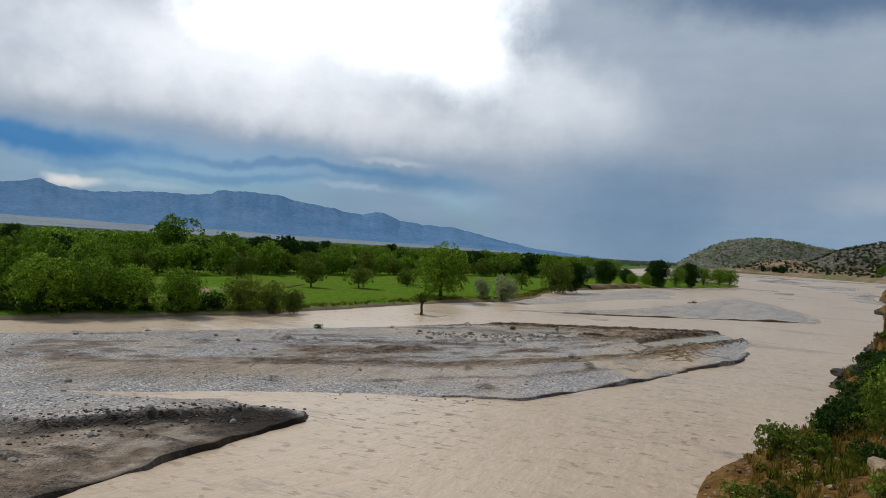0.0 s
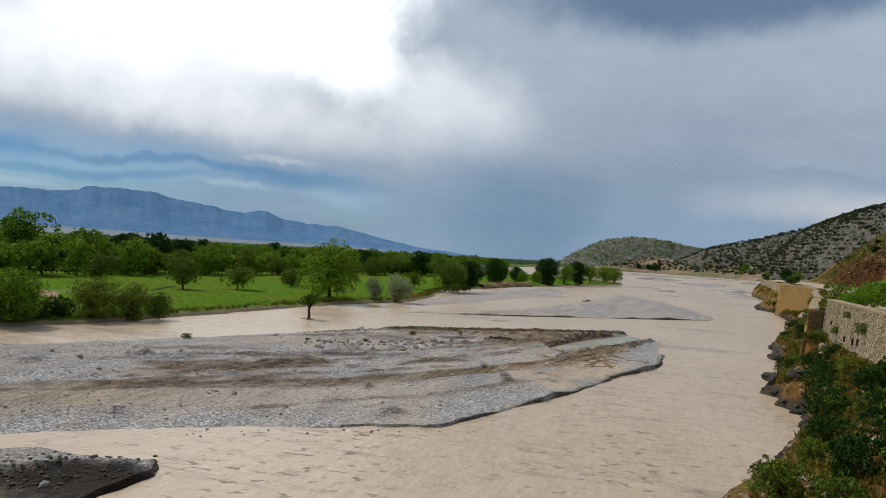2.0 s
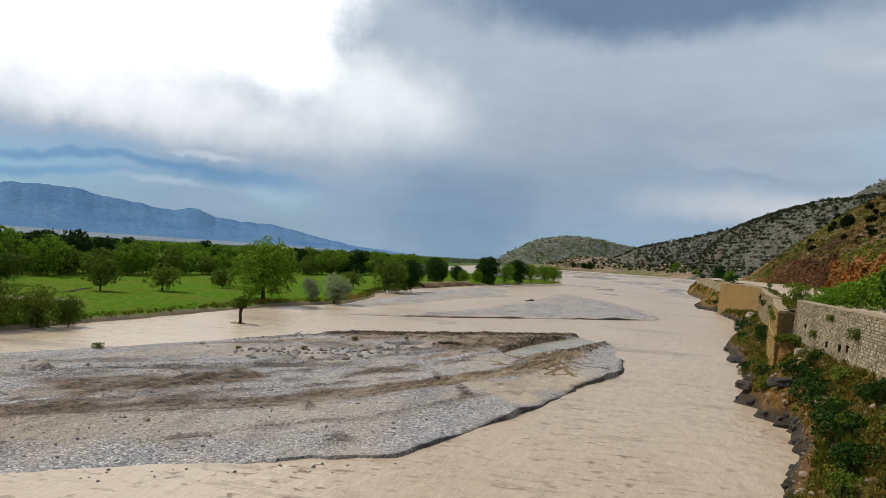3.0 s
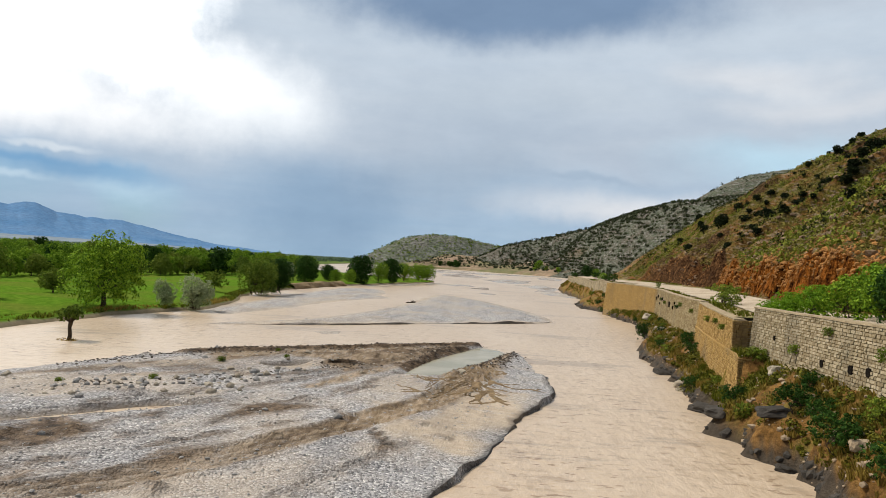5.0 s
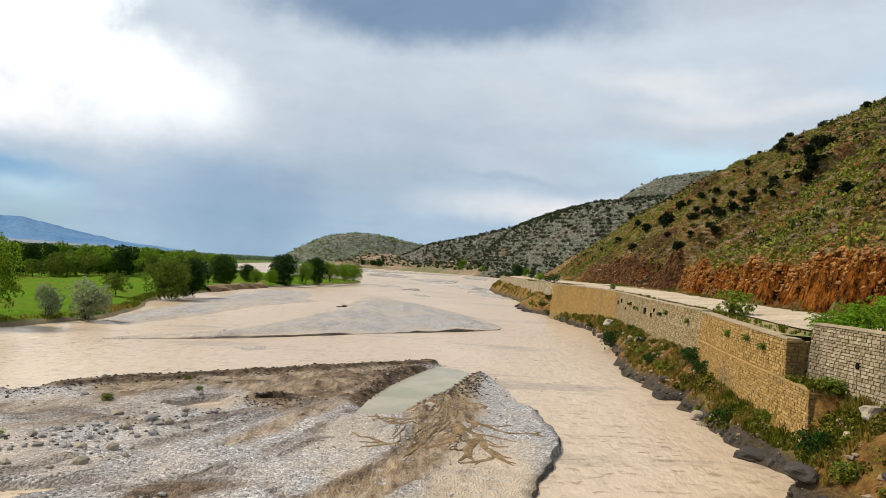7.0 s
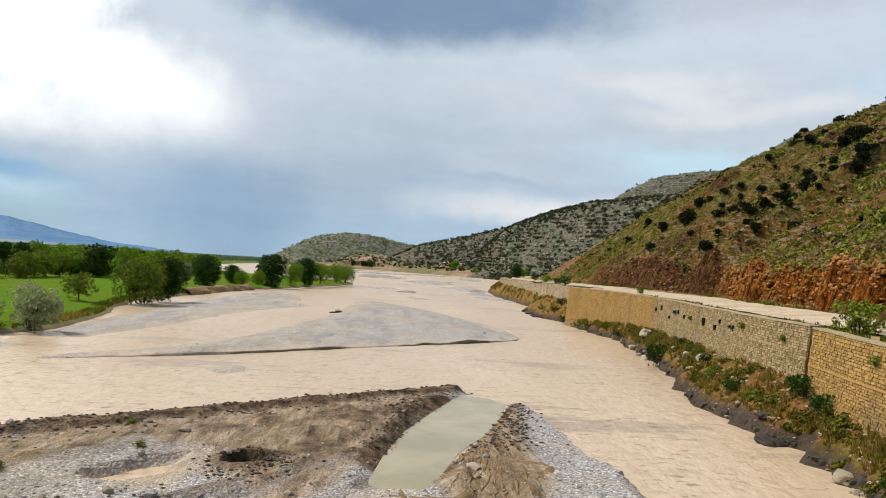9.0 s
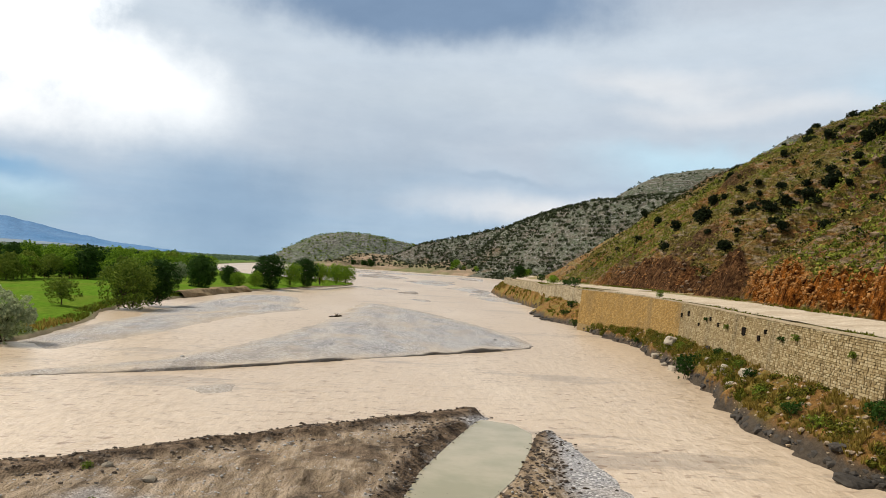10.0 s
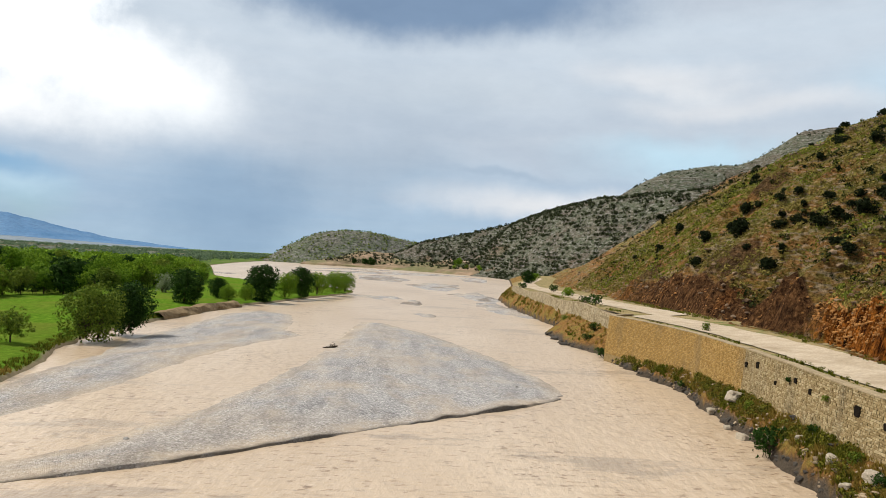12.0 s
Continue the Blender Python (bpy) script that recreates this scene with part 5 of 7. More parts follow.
def trunk_mesh(rng, height, base, lobes, stems=1, spread=0.0):
    bm = bmesh.new()
    for s in range(stems):
        ang = rng.uniform(0, 6.3)
        foot = Vector((spread * math.cos(ang), spread * math.sin(ang), -0.15)) if stems > 1 else Vector((0, 0, -0.15))
        fork = Vector((foot.x * 1.3 + rng.uniform(-0.15, 0.15), foot.y * 1.3 + rng.uniform(-0.15, 0.15), height))
        mid = (foot + fork) / 2 + Vector((rng.uniform(-0.1, 0.1), rng.uniform(-0.1, 0.1), 0))
        limb(bm, foot, mid, base, base * 0.8)
        limb(bm, mid, fork, base * 0.8, base * 0.62)
        for x, y, z, r, h in lobes:
            if rng.random() < 0.75 or stems == 1:
                end = Vector((x, y, z)) + Vector((rng.uniform(-0.2, 0.2), rng.uniform(-0.2, 0.2), 0.2 * h))
                half = fork.lerp(end, 0.5) + Vector((rng.uniform(-0.2, 0.2), rng.uniform(-0.2, 0.2), 0.1))
                limb(bm, fork, half, base * 0.42, base * 0.26, 5)
                limb(bm, half, end, base * 0.26, base * 0.10, 5)
    me = bpy.data.meshes.new("trunk")
    bm.to_mesh(me)
    bm.free()
    me.materials.append(BARK)
    return me


def tree(name, seed, lobes, count, size, leaf, height, base, label, category, stems=1, spread=0.0, droop=0.0, group=""):
    rng = np.random.default_rng(seed)
    ob = tagged(new(name), label, category, group)
    part("trunk", trunk_mesh(rng, height, base, lobes, stems, spread), BARK, ob)
    v, f = leaf_cloud(rng, lobes, count, size, droop, each_tuft=9 if height < 1.2 else 13)
    part("crown", mesh_of("crown", v, f, leaf), leaf, ob)
    ob.matrix_basis = pose(0, 0, -60)
    return ob


def lobes_round(rng, w, h, n, low=0.3):
    """Lobes of a rounded crown w wide whose top is at h."""
    out = []
    for k in range(n):
        a, r = rng.uniform(0, 6.3), w * 0.5 * math.sqrt(rng.random()) * 0.62
        z = h * rng.uniform(low + 0.14, 0.80) if k else h * 0.72
        s = w * rng.uniform(0.20, 0.30) * (1.15 - 0.4 * abs(z / h - 0.55))
        out.append((r * math.cos(a), r * math.sin(a), min(z, h - s * 0.8), s, s * rng.uniform(0.8, 1.05)))
    return out


def lobes_tall(rng, w, h, n):
    """Lobes of a narrow upright crown."""
    out = []
    for k in range(n):
        z = h * (0.10 + 0.80 * k / (n - 1))
        s = w * 0.6 * math.sin(math.pi * min(0.22 + 0.66 * k / (n - 1), 1)) * rng.uniform(0.8, 1.05)
        a = rng.uniform(0, 6.3)
        out.append((0.18 * w * math.cos(a), 0.18 * w * math.sin(a), z, max(s, 0.25 * w * 0.5), max(s, 0.2 * w)))
    return out


PROTO = {}


def place(kind, x, y, z, scale=1.0, turn=None, tall=1.0, rng=RNG, label="", group=""):
    """A copy of a plant, its foot at (x, y, z)."""
    ob = copy_thing(PROTO[kind], Matrix.Identity(4))
    ob.matrix_basis = Matrix.LocRotScale((x, y, z), Euler((0, 0, rng.uniform(0, 6.3) if turn is None else turn)), (scale, scale, scale * tall))
    return tagged(ob, label, "", group)


def make_protos():
    r = np.random.default_rng(11)
    for k in range(3):
        PROTO[f"willow{k}"] = tree("willow_tree", 20 + k, lobes_round(r, 7.8, 7.2, 18, 0.06), 16000, 0.125, LEAF, 1.5, 0.24, "round bright green willow with a short forked trunk", "tree", 2, 0.25, 1.2)
        PROTO[f"orchard{k}"] = tree("orchard_tree", 30 + k, lobes_round(r, 4.8, 4.4, 11, 0.2), 4500, 0.13, LEAF_OLIVE, 1.3, 0.15, "spreading olive-green orchard tree", "tree", 1)
        PROTO[f"belt{k}"] = tree("broadleaf_tree", 40 + k, lobes_round(r, 6.4, 6.2, 13, -0.02), 4600, 0.19, (LEAF, LEAF_OLIVE, LEAF)[k], 1.4, 0.2, "dense green broadleaf tree in a tree belt", "tree", 1)
    for k in range(2):
        PROTO[f"dark{k}"] = tree("poplar_tree", 50 + k, lobes_tall(r, 3.8, 6.2, 12), 9000, 0.15, LEAF_DARK, 1.0, 0.16, "dense dark green upright tree", "tree", 1)
        PROTO[f"darkbelt{k}"] = tree("dark_tree", 54 + k, lobes_round(r, 5.5, 7.0, 14, -0.02), 6000, 0.20, LEAF_DARK, 1.4, 0.2, "tall dark green tree in a tree belt", "tree", 1)
        PROTO[f"silver{k}"] = tree("silver_bush", 60 + k, lobes_round(r, 3.4, 3.2, 12, 0.08), 5000, 0.085, LEAF_SILVER, 0.4, 0.07, "silvery grey-green rounded bush at the bank", "bush", 4, 0.3)
        PROTO[f"shrub{k}"] = tree("riverside_shrub", 64 + k, lobes_round(r, 5.6, 4.4, 18, -0.06), 7500, 0.115, LEAF if k else LEAF_OLIVE, 1.0, 0.07, "leafy multi-stemmed shrub hanging over the water", "shrub", 7, 0.7)
        PROTO[f"low{k}"] = tree("low_bush", 70 + k, lobes_round(r, 1.9, 1.3, 9, 0.05), 1900, 0.062, (LEAF_DARK, LEAF_OLIVE)[k], 0.2, 0.03, "low dark green bush on the bank", "bush", 5, 0.2)
        PROTO[f"bright{k}"] = tree("roadside_bush", 74 + k, lobes_round(r, 2.8, 1.9, 10, 0.04), 4000, 0.072, LEAF_BRIGHT if k else LEAF, 0.25, 0.04, "bright green leafy bush behind the wall", "bush", 5, 0.3)
    for k in range(4):
        PROTO[f"juniper{k}"] = tree("juniper_bush", 80 + k, lobes_round(r, 2.6, 2.1, 9, 0.03), 2600, 0.13, JUNIPER, 0.2, 0.05, "dark rounded juniper bush on the stony slope", "bush", 3, 0.2)


make_protos()
FIELD_Z = 0.95
for kind, x, y, z, s, tall in (
    ("shrub1", -54.0, 16.6, 0.5, 1.05, 1.0), ("shrub1", -49.6, 21.4, 0.5, 1.05, 1.0), ("shrub1", -46.6, 28.5, 0.4, 0.92, 1.0), ("shrub1", -44.6, 31.5, 0.5, 0.85, 1.05), ("shrub1", -48.5, 25.0, 0.6, 1.0, 1.0),
    ("shrub0", -42.9, 38.3, 0.3, 0.80, 1.0), ("shrub0", -41.3, 41.3, 0.2, 0.74, 0.95), ("shrub0", -40.2, 43.6, 0.3, 0.5, 1.0), ("low0", -44.0, 35.5, 0.4, 1.3, 1.0), ("shrub1", -56.6, 12.8, 0.5, 1.05, 1.0), ("shrub1", -50.0, 23.0, 0.5, 0.9, 0.8), ("low0", -46.0, 33.6, 0.3, 1.5, 1.0), ("low0", -49.5, 27.5, 0.3, 1.6, 0.9), ("low0", -52.0, 24.2, 0.3, 1.6, 0.9), ("low0", -54.2, 20.0, 0.3, 1.7, 0.9),
    ("orchard0", -71, 68.5, FIELD_Z, 0.95, 0.9), ("orchard1", -58, 70.5, FIELD_Z, 0.95, 1.0), ("orchard2", -54, 77.5, FIELD_Z, 0.78, 1.0), ("orchard1", -53.5, 92, FIELD_Z, 0.72, 0.9),
    ("willow0", -40.3, 79.3, 0.9, 1.0, 1.02), ("silver0", -37.0, 87.4, 0.6, 0.78, 1.25), ("silver1", -34.4, 90.0, 0.3, 1.32, 1.0), ("shrub0", -38.5, 129.0, 0.5, 1.32, 1.0), ("dark0", -36.8, 136.5, 0.7, 1.0, 0.95),
    ("darkbelt0", -67.0, 189.0, FIELD_Z, 1.05, 1.0), ("dark1", -43.0, 184.0, FIELD_Z, 1.15, 0.9), ("dark0", -41.0, 203.0, FIELD_Z, 0.72, 0.95), ("dark1", -32.2, 208.0, FIELD_Z, 1.42, 0.85),
    ("willow1", -29.2, 221.0, FIELD_Z, 0.66, 1.1), ("dark0", -26.3, 228.0, FIELD_Z, 1.12, 1.0), ("willow2", -23.5, 238.0, FIELD_Z, 0.72, 1.0), ("willow0", -19.5, 250.0, FIELD_Z, 0.78, 0.95), ("willow1", -17.8, 263.0, 0.9, 0.74, 1.0),
    ("orchard2", -42.5, 119.5, FIELD_Z, 0.7, 1.0), ("willow0", -34.5, 199.0, FIELD_Z, 0.45, 1.0), ("willow1", -37.0, 194.0, FIELD_Z, 0.42, 1.0), ("silver1", -55.0, 212.0, FIELD_Z, 1.3, 1.1),
    ("belt0", -112, 94, FIELD_Z, 1.5, 1.1), ("darkbelt0", -104, 112, FIELD_Z, 1.2, 0.9), ("low1", -57.0, 98.0, FIELD_Z, 1.8, 1.2),
):
    place(kind, x, y, z, s, None, tall)

_r = np.random.default_rng(47)
for y in np.arange(4, 37, 1.7):
    x = float(np.interp(y, [p[1] for p in BANKLINE], [p[0] for p in BANKLINE]))
    place("low0", x - _r.uniform(1.3, 2.2), float(y) + _r.uniform(-0.5, 0.5), 0.3, _r.uniform(0.8, 1.25), None, _r.uniform(0.7, 1.0), _r, "dark overhanging undergrowth at the water's edge", "undergrowth of the field bank")


def tree_belt():
    rng = np.random.default_rng(17)
    done = []
    for y in np.arange(-5, 340, 4.2):
        x = float(np.interp(y, [-10, 40, 60, 90, 150, 200, 260, 340], [-60, -72, -86, -86, -78, -68, -60, -82])) + rng.uniform(-2, 2)
        done.append((x, y))
        place(("belt0", "belt2", "belt1", "orchard0", "belt0", "belt2")[int(rng.integers(6))], x, y, FIELD_Z, rng.uniform(0.6, 0.95), None, rng.uniform(0.85, 1.15), rng, "", "trees of the far belt")
    for y in np.arange(0, 300, 3.6):
        x = float(np.interp(y, [-10, 40, 60, 90, 150, 200, 260, 340], [-60, -72, -86, -86, -78, -68, -60, -82])) - rng.uniform(1, 5)
        place("low0", x, y, FIELD_Z - 0.1, rng.uniform(1.3, 2.1), None, rng.uniform(0.9, 1.3), rng, "dark undergrowth bush below the tree belt", "undergrowth of the tree belt")
    while len(done) < 330:
        y = rng.uniform(-10, 340)
        edge = float(np.interp(y, [-10, 40, 60, 90, 150, 200, 260, 340], [-58, -70, -84, -84, -76, -66, -58, -80]))
        x = edge - rng.uniform(0, 1) ** 1.5 * 130
        if any((x - a) ** 2 + (y - b) ** 2 < 15 for a, b in done):
            continue
        done.append((x, y))
        kind = ("belt0", "belt1", "belt2", "belt0", "darkbelt0", "belt2", "belt0", "darkbelt1", "orchard1")[int(rng.integers(9))]
        place(kind, x, y, FIELD_Z, rng.uniform(0.62, 1.02), None, rng.uniform(0.9, 1.2), rng, "", "trees of the far belt")


tree_belt()


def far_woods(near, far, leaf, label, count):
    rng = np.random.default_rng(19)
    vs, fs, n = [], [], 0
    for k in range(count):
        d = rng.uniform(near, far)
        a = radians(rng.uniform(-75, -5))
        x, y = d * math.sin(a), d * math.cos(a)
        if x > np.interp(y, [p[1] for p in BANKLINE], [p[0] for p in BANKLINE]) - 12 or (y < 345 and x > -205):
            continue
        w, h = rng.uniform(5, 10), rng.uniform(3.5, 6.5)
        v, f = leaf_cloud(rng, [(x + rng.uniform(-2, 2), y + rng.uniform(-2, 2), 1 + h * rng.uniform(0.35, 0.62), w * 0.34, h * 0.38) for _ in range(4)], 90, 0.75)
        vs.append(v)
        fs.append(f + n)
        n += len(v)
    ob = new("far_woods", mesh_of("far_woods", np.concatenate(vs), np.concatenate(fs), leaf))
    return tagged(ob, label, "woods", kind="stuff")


far_woods(230, 560, LEAF, "countless green trees across the plain", 2600)
# the farther woods take the leaf with haze in its colour
far_woods(520, 1900, LEAF_HAZED, "countless trees far across the plain, haze in their colour", 4200)


# the large bushes: (x, y, width)
HIGH_JUNIPERS = ((77.1, 178.9, 2.0), (59.6, 155.8, 1.8), (61.1, 134.9, 3.4), (58.1, 144.4, 1.7), (58.7, 138.7, 1.6), (62.8, 139.0, 1.6), (71.8, 144.6, 3.1), (66.6, 138.4, 2.0), (74.3, 143.9, 3.7), (60.2, 205.1, 2.3), (65.2, 139.0, 1.0),
                 (64.0, 144.6, 1.1), (66.0, 155.4, 1.0), (73.6, 178.8, 1.0), (61.2, 137.6, 1.7))
LOW_JUNIPERS = ((57.1, 156.6, 1.7), (49.5, 154.3, 3.3), (50.7, 144.4, 2.0), (57.6, 169.1, 2.3), (53.2, 138.3, 2.3), (57.5, 135.5, 2.8), (55.3, 137.9, 2.0), (54.1, 118.1, 1.4), (54.7, 113.9, 2.4), (56.3, 115.0, 2.3), (45.7, 137.3, 2.4),
                (43.4, 155.7, 1.9), (53.0, 197.6, 1.7), (50.6, 169.8, 2.4), (53.6, 214.8, 1.7), (45.3, 110.9, 1.7), (45.8, 108.2, 1.2), (42.8, 118.0, 1.5), (46.5, 114.8, 1.1), (51.9, 146.3, 1.4), (53.1, 144.2, 1.9), (57.3, 138.3, 1.7),
                (55.2, 146.4, 1.2), (46.4, 145.2, 1.1), (50.2, 109.8, 1.1), (39.2, 89.1, 0.9), (56.0, 114.5, 1.9), (42.1, 114.5, 1.5), (48.2, 138.7, 1.3), (55.8, 136.6, 1.6), (50.3, 114.8, 1.0))


def junipers():
    """Dark bushes over the near slope."""
    rng = np.random.default_rng(23)

    def grow(x, y, wide):
        z = float(hill_height(x, y)[0])
        place(f"juniper{int(rng.integers(4))}", x, y, z - 0.2, wide / 2.7, None, rng.uniform(0.85, 1.15), rng, "", "junipers on the hillside")

    for x, y, wide in HIGH_JUNIPERS + LOW_JUNIPERS:
        grow(x, y, wide)
        if wide > 2 and rng.random() < 0.7:
            grow(x + rng.uniform(-2, 2), y + rng.uniform(-2.5, 2.5), wide * rng.uniform(0.4, 0.7))
    done = 0
    while done < 205:
        y = rng.uniform(60, 300)
        d = 6 + rng.uniform(0, 1) ** 0.8 * 115
        if vnoise(d * 0.05, y * 0.05, 44) < rng.uniform(-0.3, 0.25):
            continue
        grow(float(along(CLIFF, y)) + d, y, rng.uniform(0.5, 1.3) + 1.7 * rng.random() ** 4 + (1.2 if d > 60 else 0))
        done += 1

    # the small ones between them, past counting
    n = 1500
    y = rng.uniform(50, 300, n)
    d = 5 + rng.random(n) ** 0.85 * 118
    x = along(CLIFF, y) + d
    ok = vnoise(d * 0.05, y * 0.05, 44) > rng.uniform(-0.45, 0.3, n)
    x, y, d = x[ok], y[ok], d[ok]
    z = hill_height(x, y)[0]
    vs, fs, c = [], [], 0
    for a in range(len(x)):
        w = rng.uniform(0.35, 1.0) * (1 + d[a] / 160)
        v, f = leaf_cloud(rng, [(x[a], y[a], z[a] + 0.35 * w, w * 0.5, w * 0.48), (x[a] + 0.25 * w, y[a], z[a] + 0.2 * w, w * 0.4, w * 0.35)], 60, 0.13 * w + 0.02)
        vs.append(v)
        fs.append(f + c)
        c += len(v)
    tagged(new("small_junipers", mesh_of("small_junipers", np.concatenate(vs), np.concatenate(fs), JUNIPER)), "small dark junipers dotting the stony slope", "shrubs", kind="stuff")


junipers()


def hill_shrubs(name, surf, count, lo, hi, leaf, label, seed, leaves=26, front=None):
    gx, gy, z = surf
    rng = np.random.default_rng(seed)
    vs, fs, n = [], [], 0
    rows, cols = gx.shape
    for k in range(count):
        i, j = int(rng.integers(2, rows - 2)), int(rng.integers(cols * 0.3, cols - 3))
        x, y = gx[i, j] + rng.uniform(-2, 2), gy[i, j] + rng.uniform(-2, 2)
        s = rng.uniform(lo, hi)
        v, f = leaf_cloud(rng, [(x, y, z[i, j] + s * 0.3, s * 0.5, s * 0.42)], leaves, s * 0.24)
        vs.append(v)
        fs.append(f + n)
        n += len(v)
    return tagged(new(name, mesh_of(name, np.concatenate(vs), np.concatenate(fs), leaf)), label, "shrubs", kind="stuff")


hill_shrubs("hill_shrubs", MIDHILL, 9500, 1.1, 3.6, MIDSHRUB, "countless dark shrubs dotting the grey hill", 27)
hill_shrubs("hill_shrubs", BACKHILL, 3200, 0.9, 2.4, MIDSHRUB, "small dark shrubs over the high back hill", 31, 18)
hill_shrubs("hill_shrubs", FARHILL, 1500, 1.2, 3.2, LEAF_OLIVE, "small olive shrubs over the far pale hill", 29, 18)

hill_shrubs("hill_shrubs", FORELAND, 1100, 1.0, 3.4, MIDSHRUB, "dark shrubs scattered over the far foreland", 37, 22)
for kind, j, i, sc in (("darkbelt0", 8, 0.86, 1.2), ("darkbelt1", 8, 0.88, 1.1), ("darkbelt0", 7, 0.845, 1.0), ("darkbelt1", 9, 0.875, 0.9), ("darkbelt0", 8, 0.90, 0.9), ("willow0", 16, 0.60, 1.2), ("darkbelt1", 17, 0.612, 0.8), ("belt2", 10, 0.56, 0.7), ("belt1", 12, 0.53, 0.7), ("belt2", 12, 0.50, 0.7), ("belt0", 9, 0.48, 0.6), ("silver0", 13, 0.55, 1.6), ("silver1", 13, 0.52, 1.6), ("belt1", 14, 0.43, 0.8)):
    i = int(i * FORELAND[0].shape[0])
    place(kind, float(FORELAND[0][i, j]), float(FORELAND[1][i, j]), float(FORELAND[2][i, j]) - 0.2, sc, label="tree on the far bank below the hill")


# ---- the stony details of bars, bank and slope ----
def stump_tree():
    """The small pollard that stands in the stream on a mound of drift."""
    rng = np.random.default_rng(31)
    ob = tagged(new("pollard_tree"), "small leafy pollard standing in the muddy stream", "tree")
    bm = bmesh.new()
    pts = [(0, 0, -0.3, 0.20), (0.10, 0.02, 0.5, 0.17), (0.02, 0, 1.1, 0.16), (0.12, 0.0, 1.6, 0.2)]
    for a, b in zip(pts, pts[1:]):
        limb(bm, a[:3], b[:3], a[3], b[3], 8)
    ends = []
    for k in range(9):
        a = k * 0.7 + rng.uniform(-0.2, 0.2)
        e = (0.12 + 0.85 * math.cos(a) * rng.uniform(0.6, 1.1), 0.85 * math.sin(a) * rng.uniform(0.6, 1.1), rng.uniform(1.9, 2.7))
        limb(bm, (0.12, 0, 1.5), e, 0.07, 0.02, 5)
        ends.append((*e, 0.42, 0.36))
    part("trunk", bm, BARK, ob)
    v, f = leaf_cloud(rng, ends, 1800, 0.10, each_tuft=8)
    part("crown", (v, f), LEAF_OLIVE, ob)
    bm = bmesh.new()
    for k in range(40):
        a, r = rng.uniform(0, 6.3), rng.uniform(0.1, 0.8)
        limb(bm, (r * math.cos(a), r * math.sin(a), 0.02), (r * math.cos(a) + rng.uniform(-0.5, 0.5), r * math.sin(a) + rng.uniform(-0.4, 0.4), rng.uniform(0.05, 0.4) * (1 - r)), 0.03, 0.012, 4)
    part("drift", bm, TUFT_D, ob, "dry drift caught round the foot")
    ob.matrix_basis = pose(-31.0, 56.2, 0.0) @ Matrix.Scale(0.88, 4)
    return ob


def snag():
    """Driftwood stranded on the far bar."""
    rng = np.random.default_rng(33)
    ob = tagged(new("driftwood"), "dark tangled driftwood stranded on the gravel", "driftwood")
    bm = bmesh.new()
    limb(bm, (-1.3, 0, 0.10), (0.2, 0.1, 0.16), 0.08, 0.12, 7)
    limb(bm, (0.2, 0.1, 0.16), (0.9, 0.15, 0.34), 0.12, 0.07, 7)
    part("log", bm, BARK, ob)
    for k in range(24):
        bm = bmesh.new()
        x = rng.uniform(-0.8, 0.9)
        limb(bm, (x, rng.uniform(-0.1, 0.1), 0.15), (x + rng.uniform(-0.6, 0.6), rng.uniform(-0.7, 0.7), rng.uniform(0.05, 0.85)), 0.05, 0.012, 5)
        part("branch", bm, BARK, ob)
    ob.matrix_basis = pose(-11.3, 133.6, float(far_top(-11.3, 133.6)[0]) - 0.05, 0, 0, 15) @ Matrix.Scale(0.85, 4)
    return ob


stump_tree()
snag()


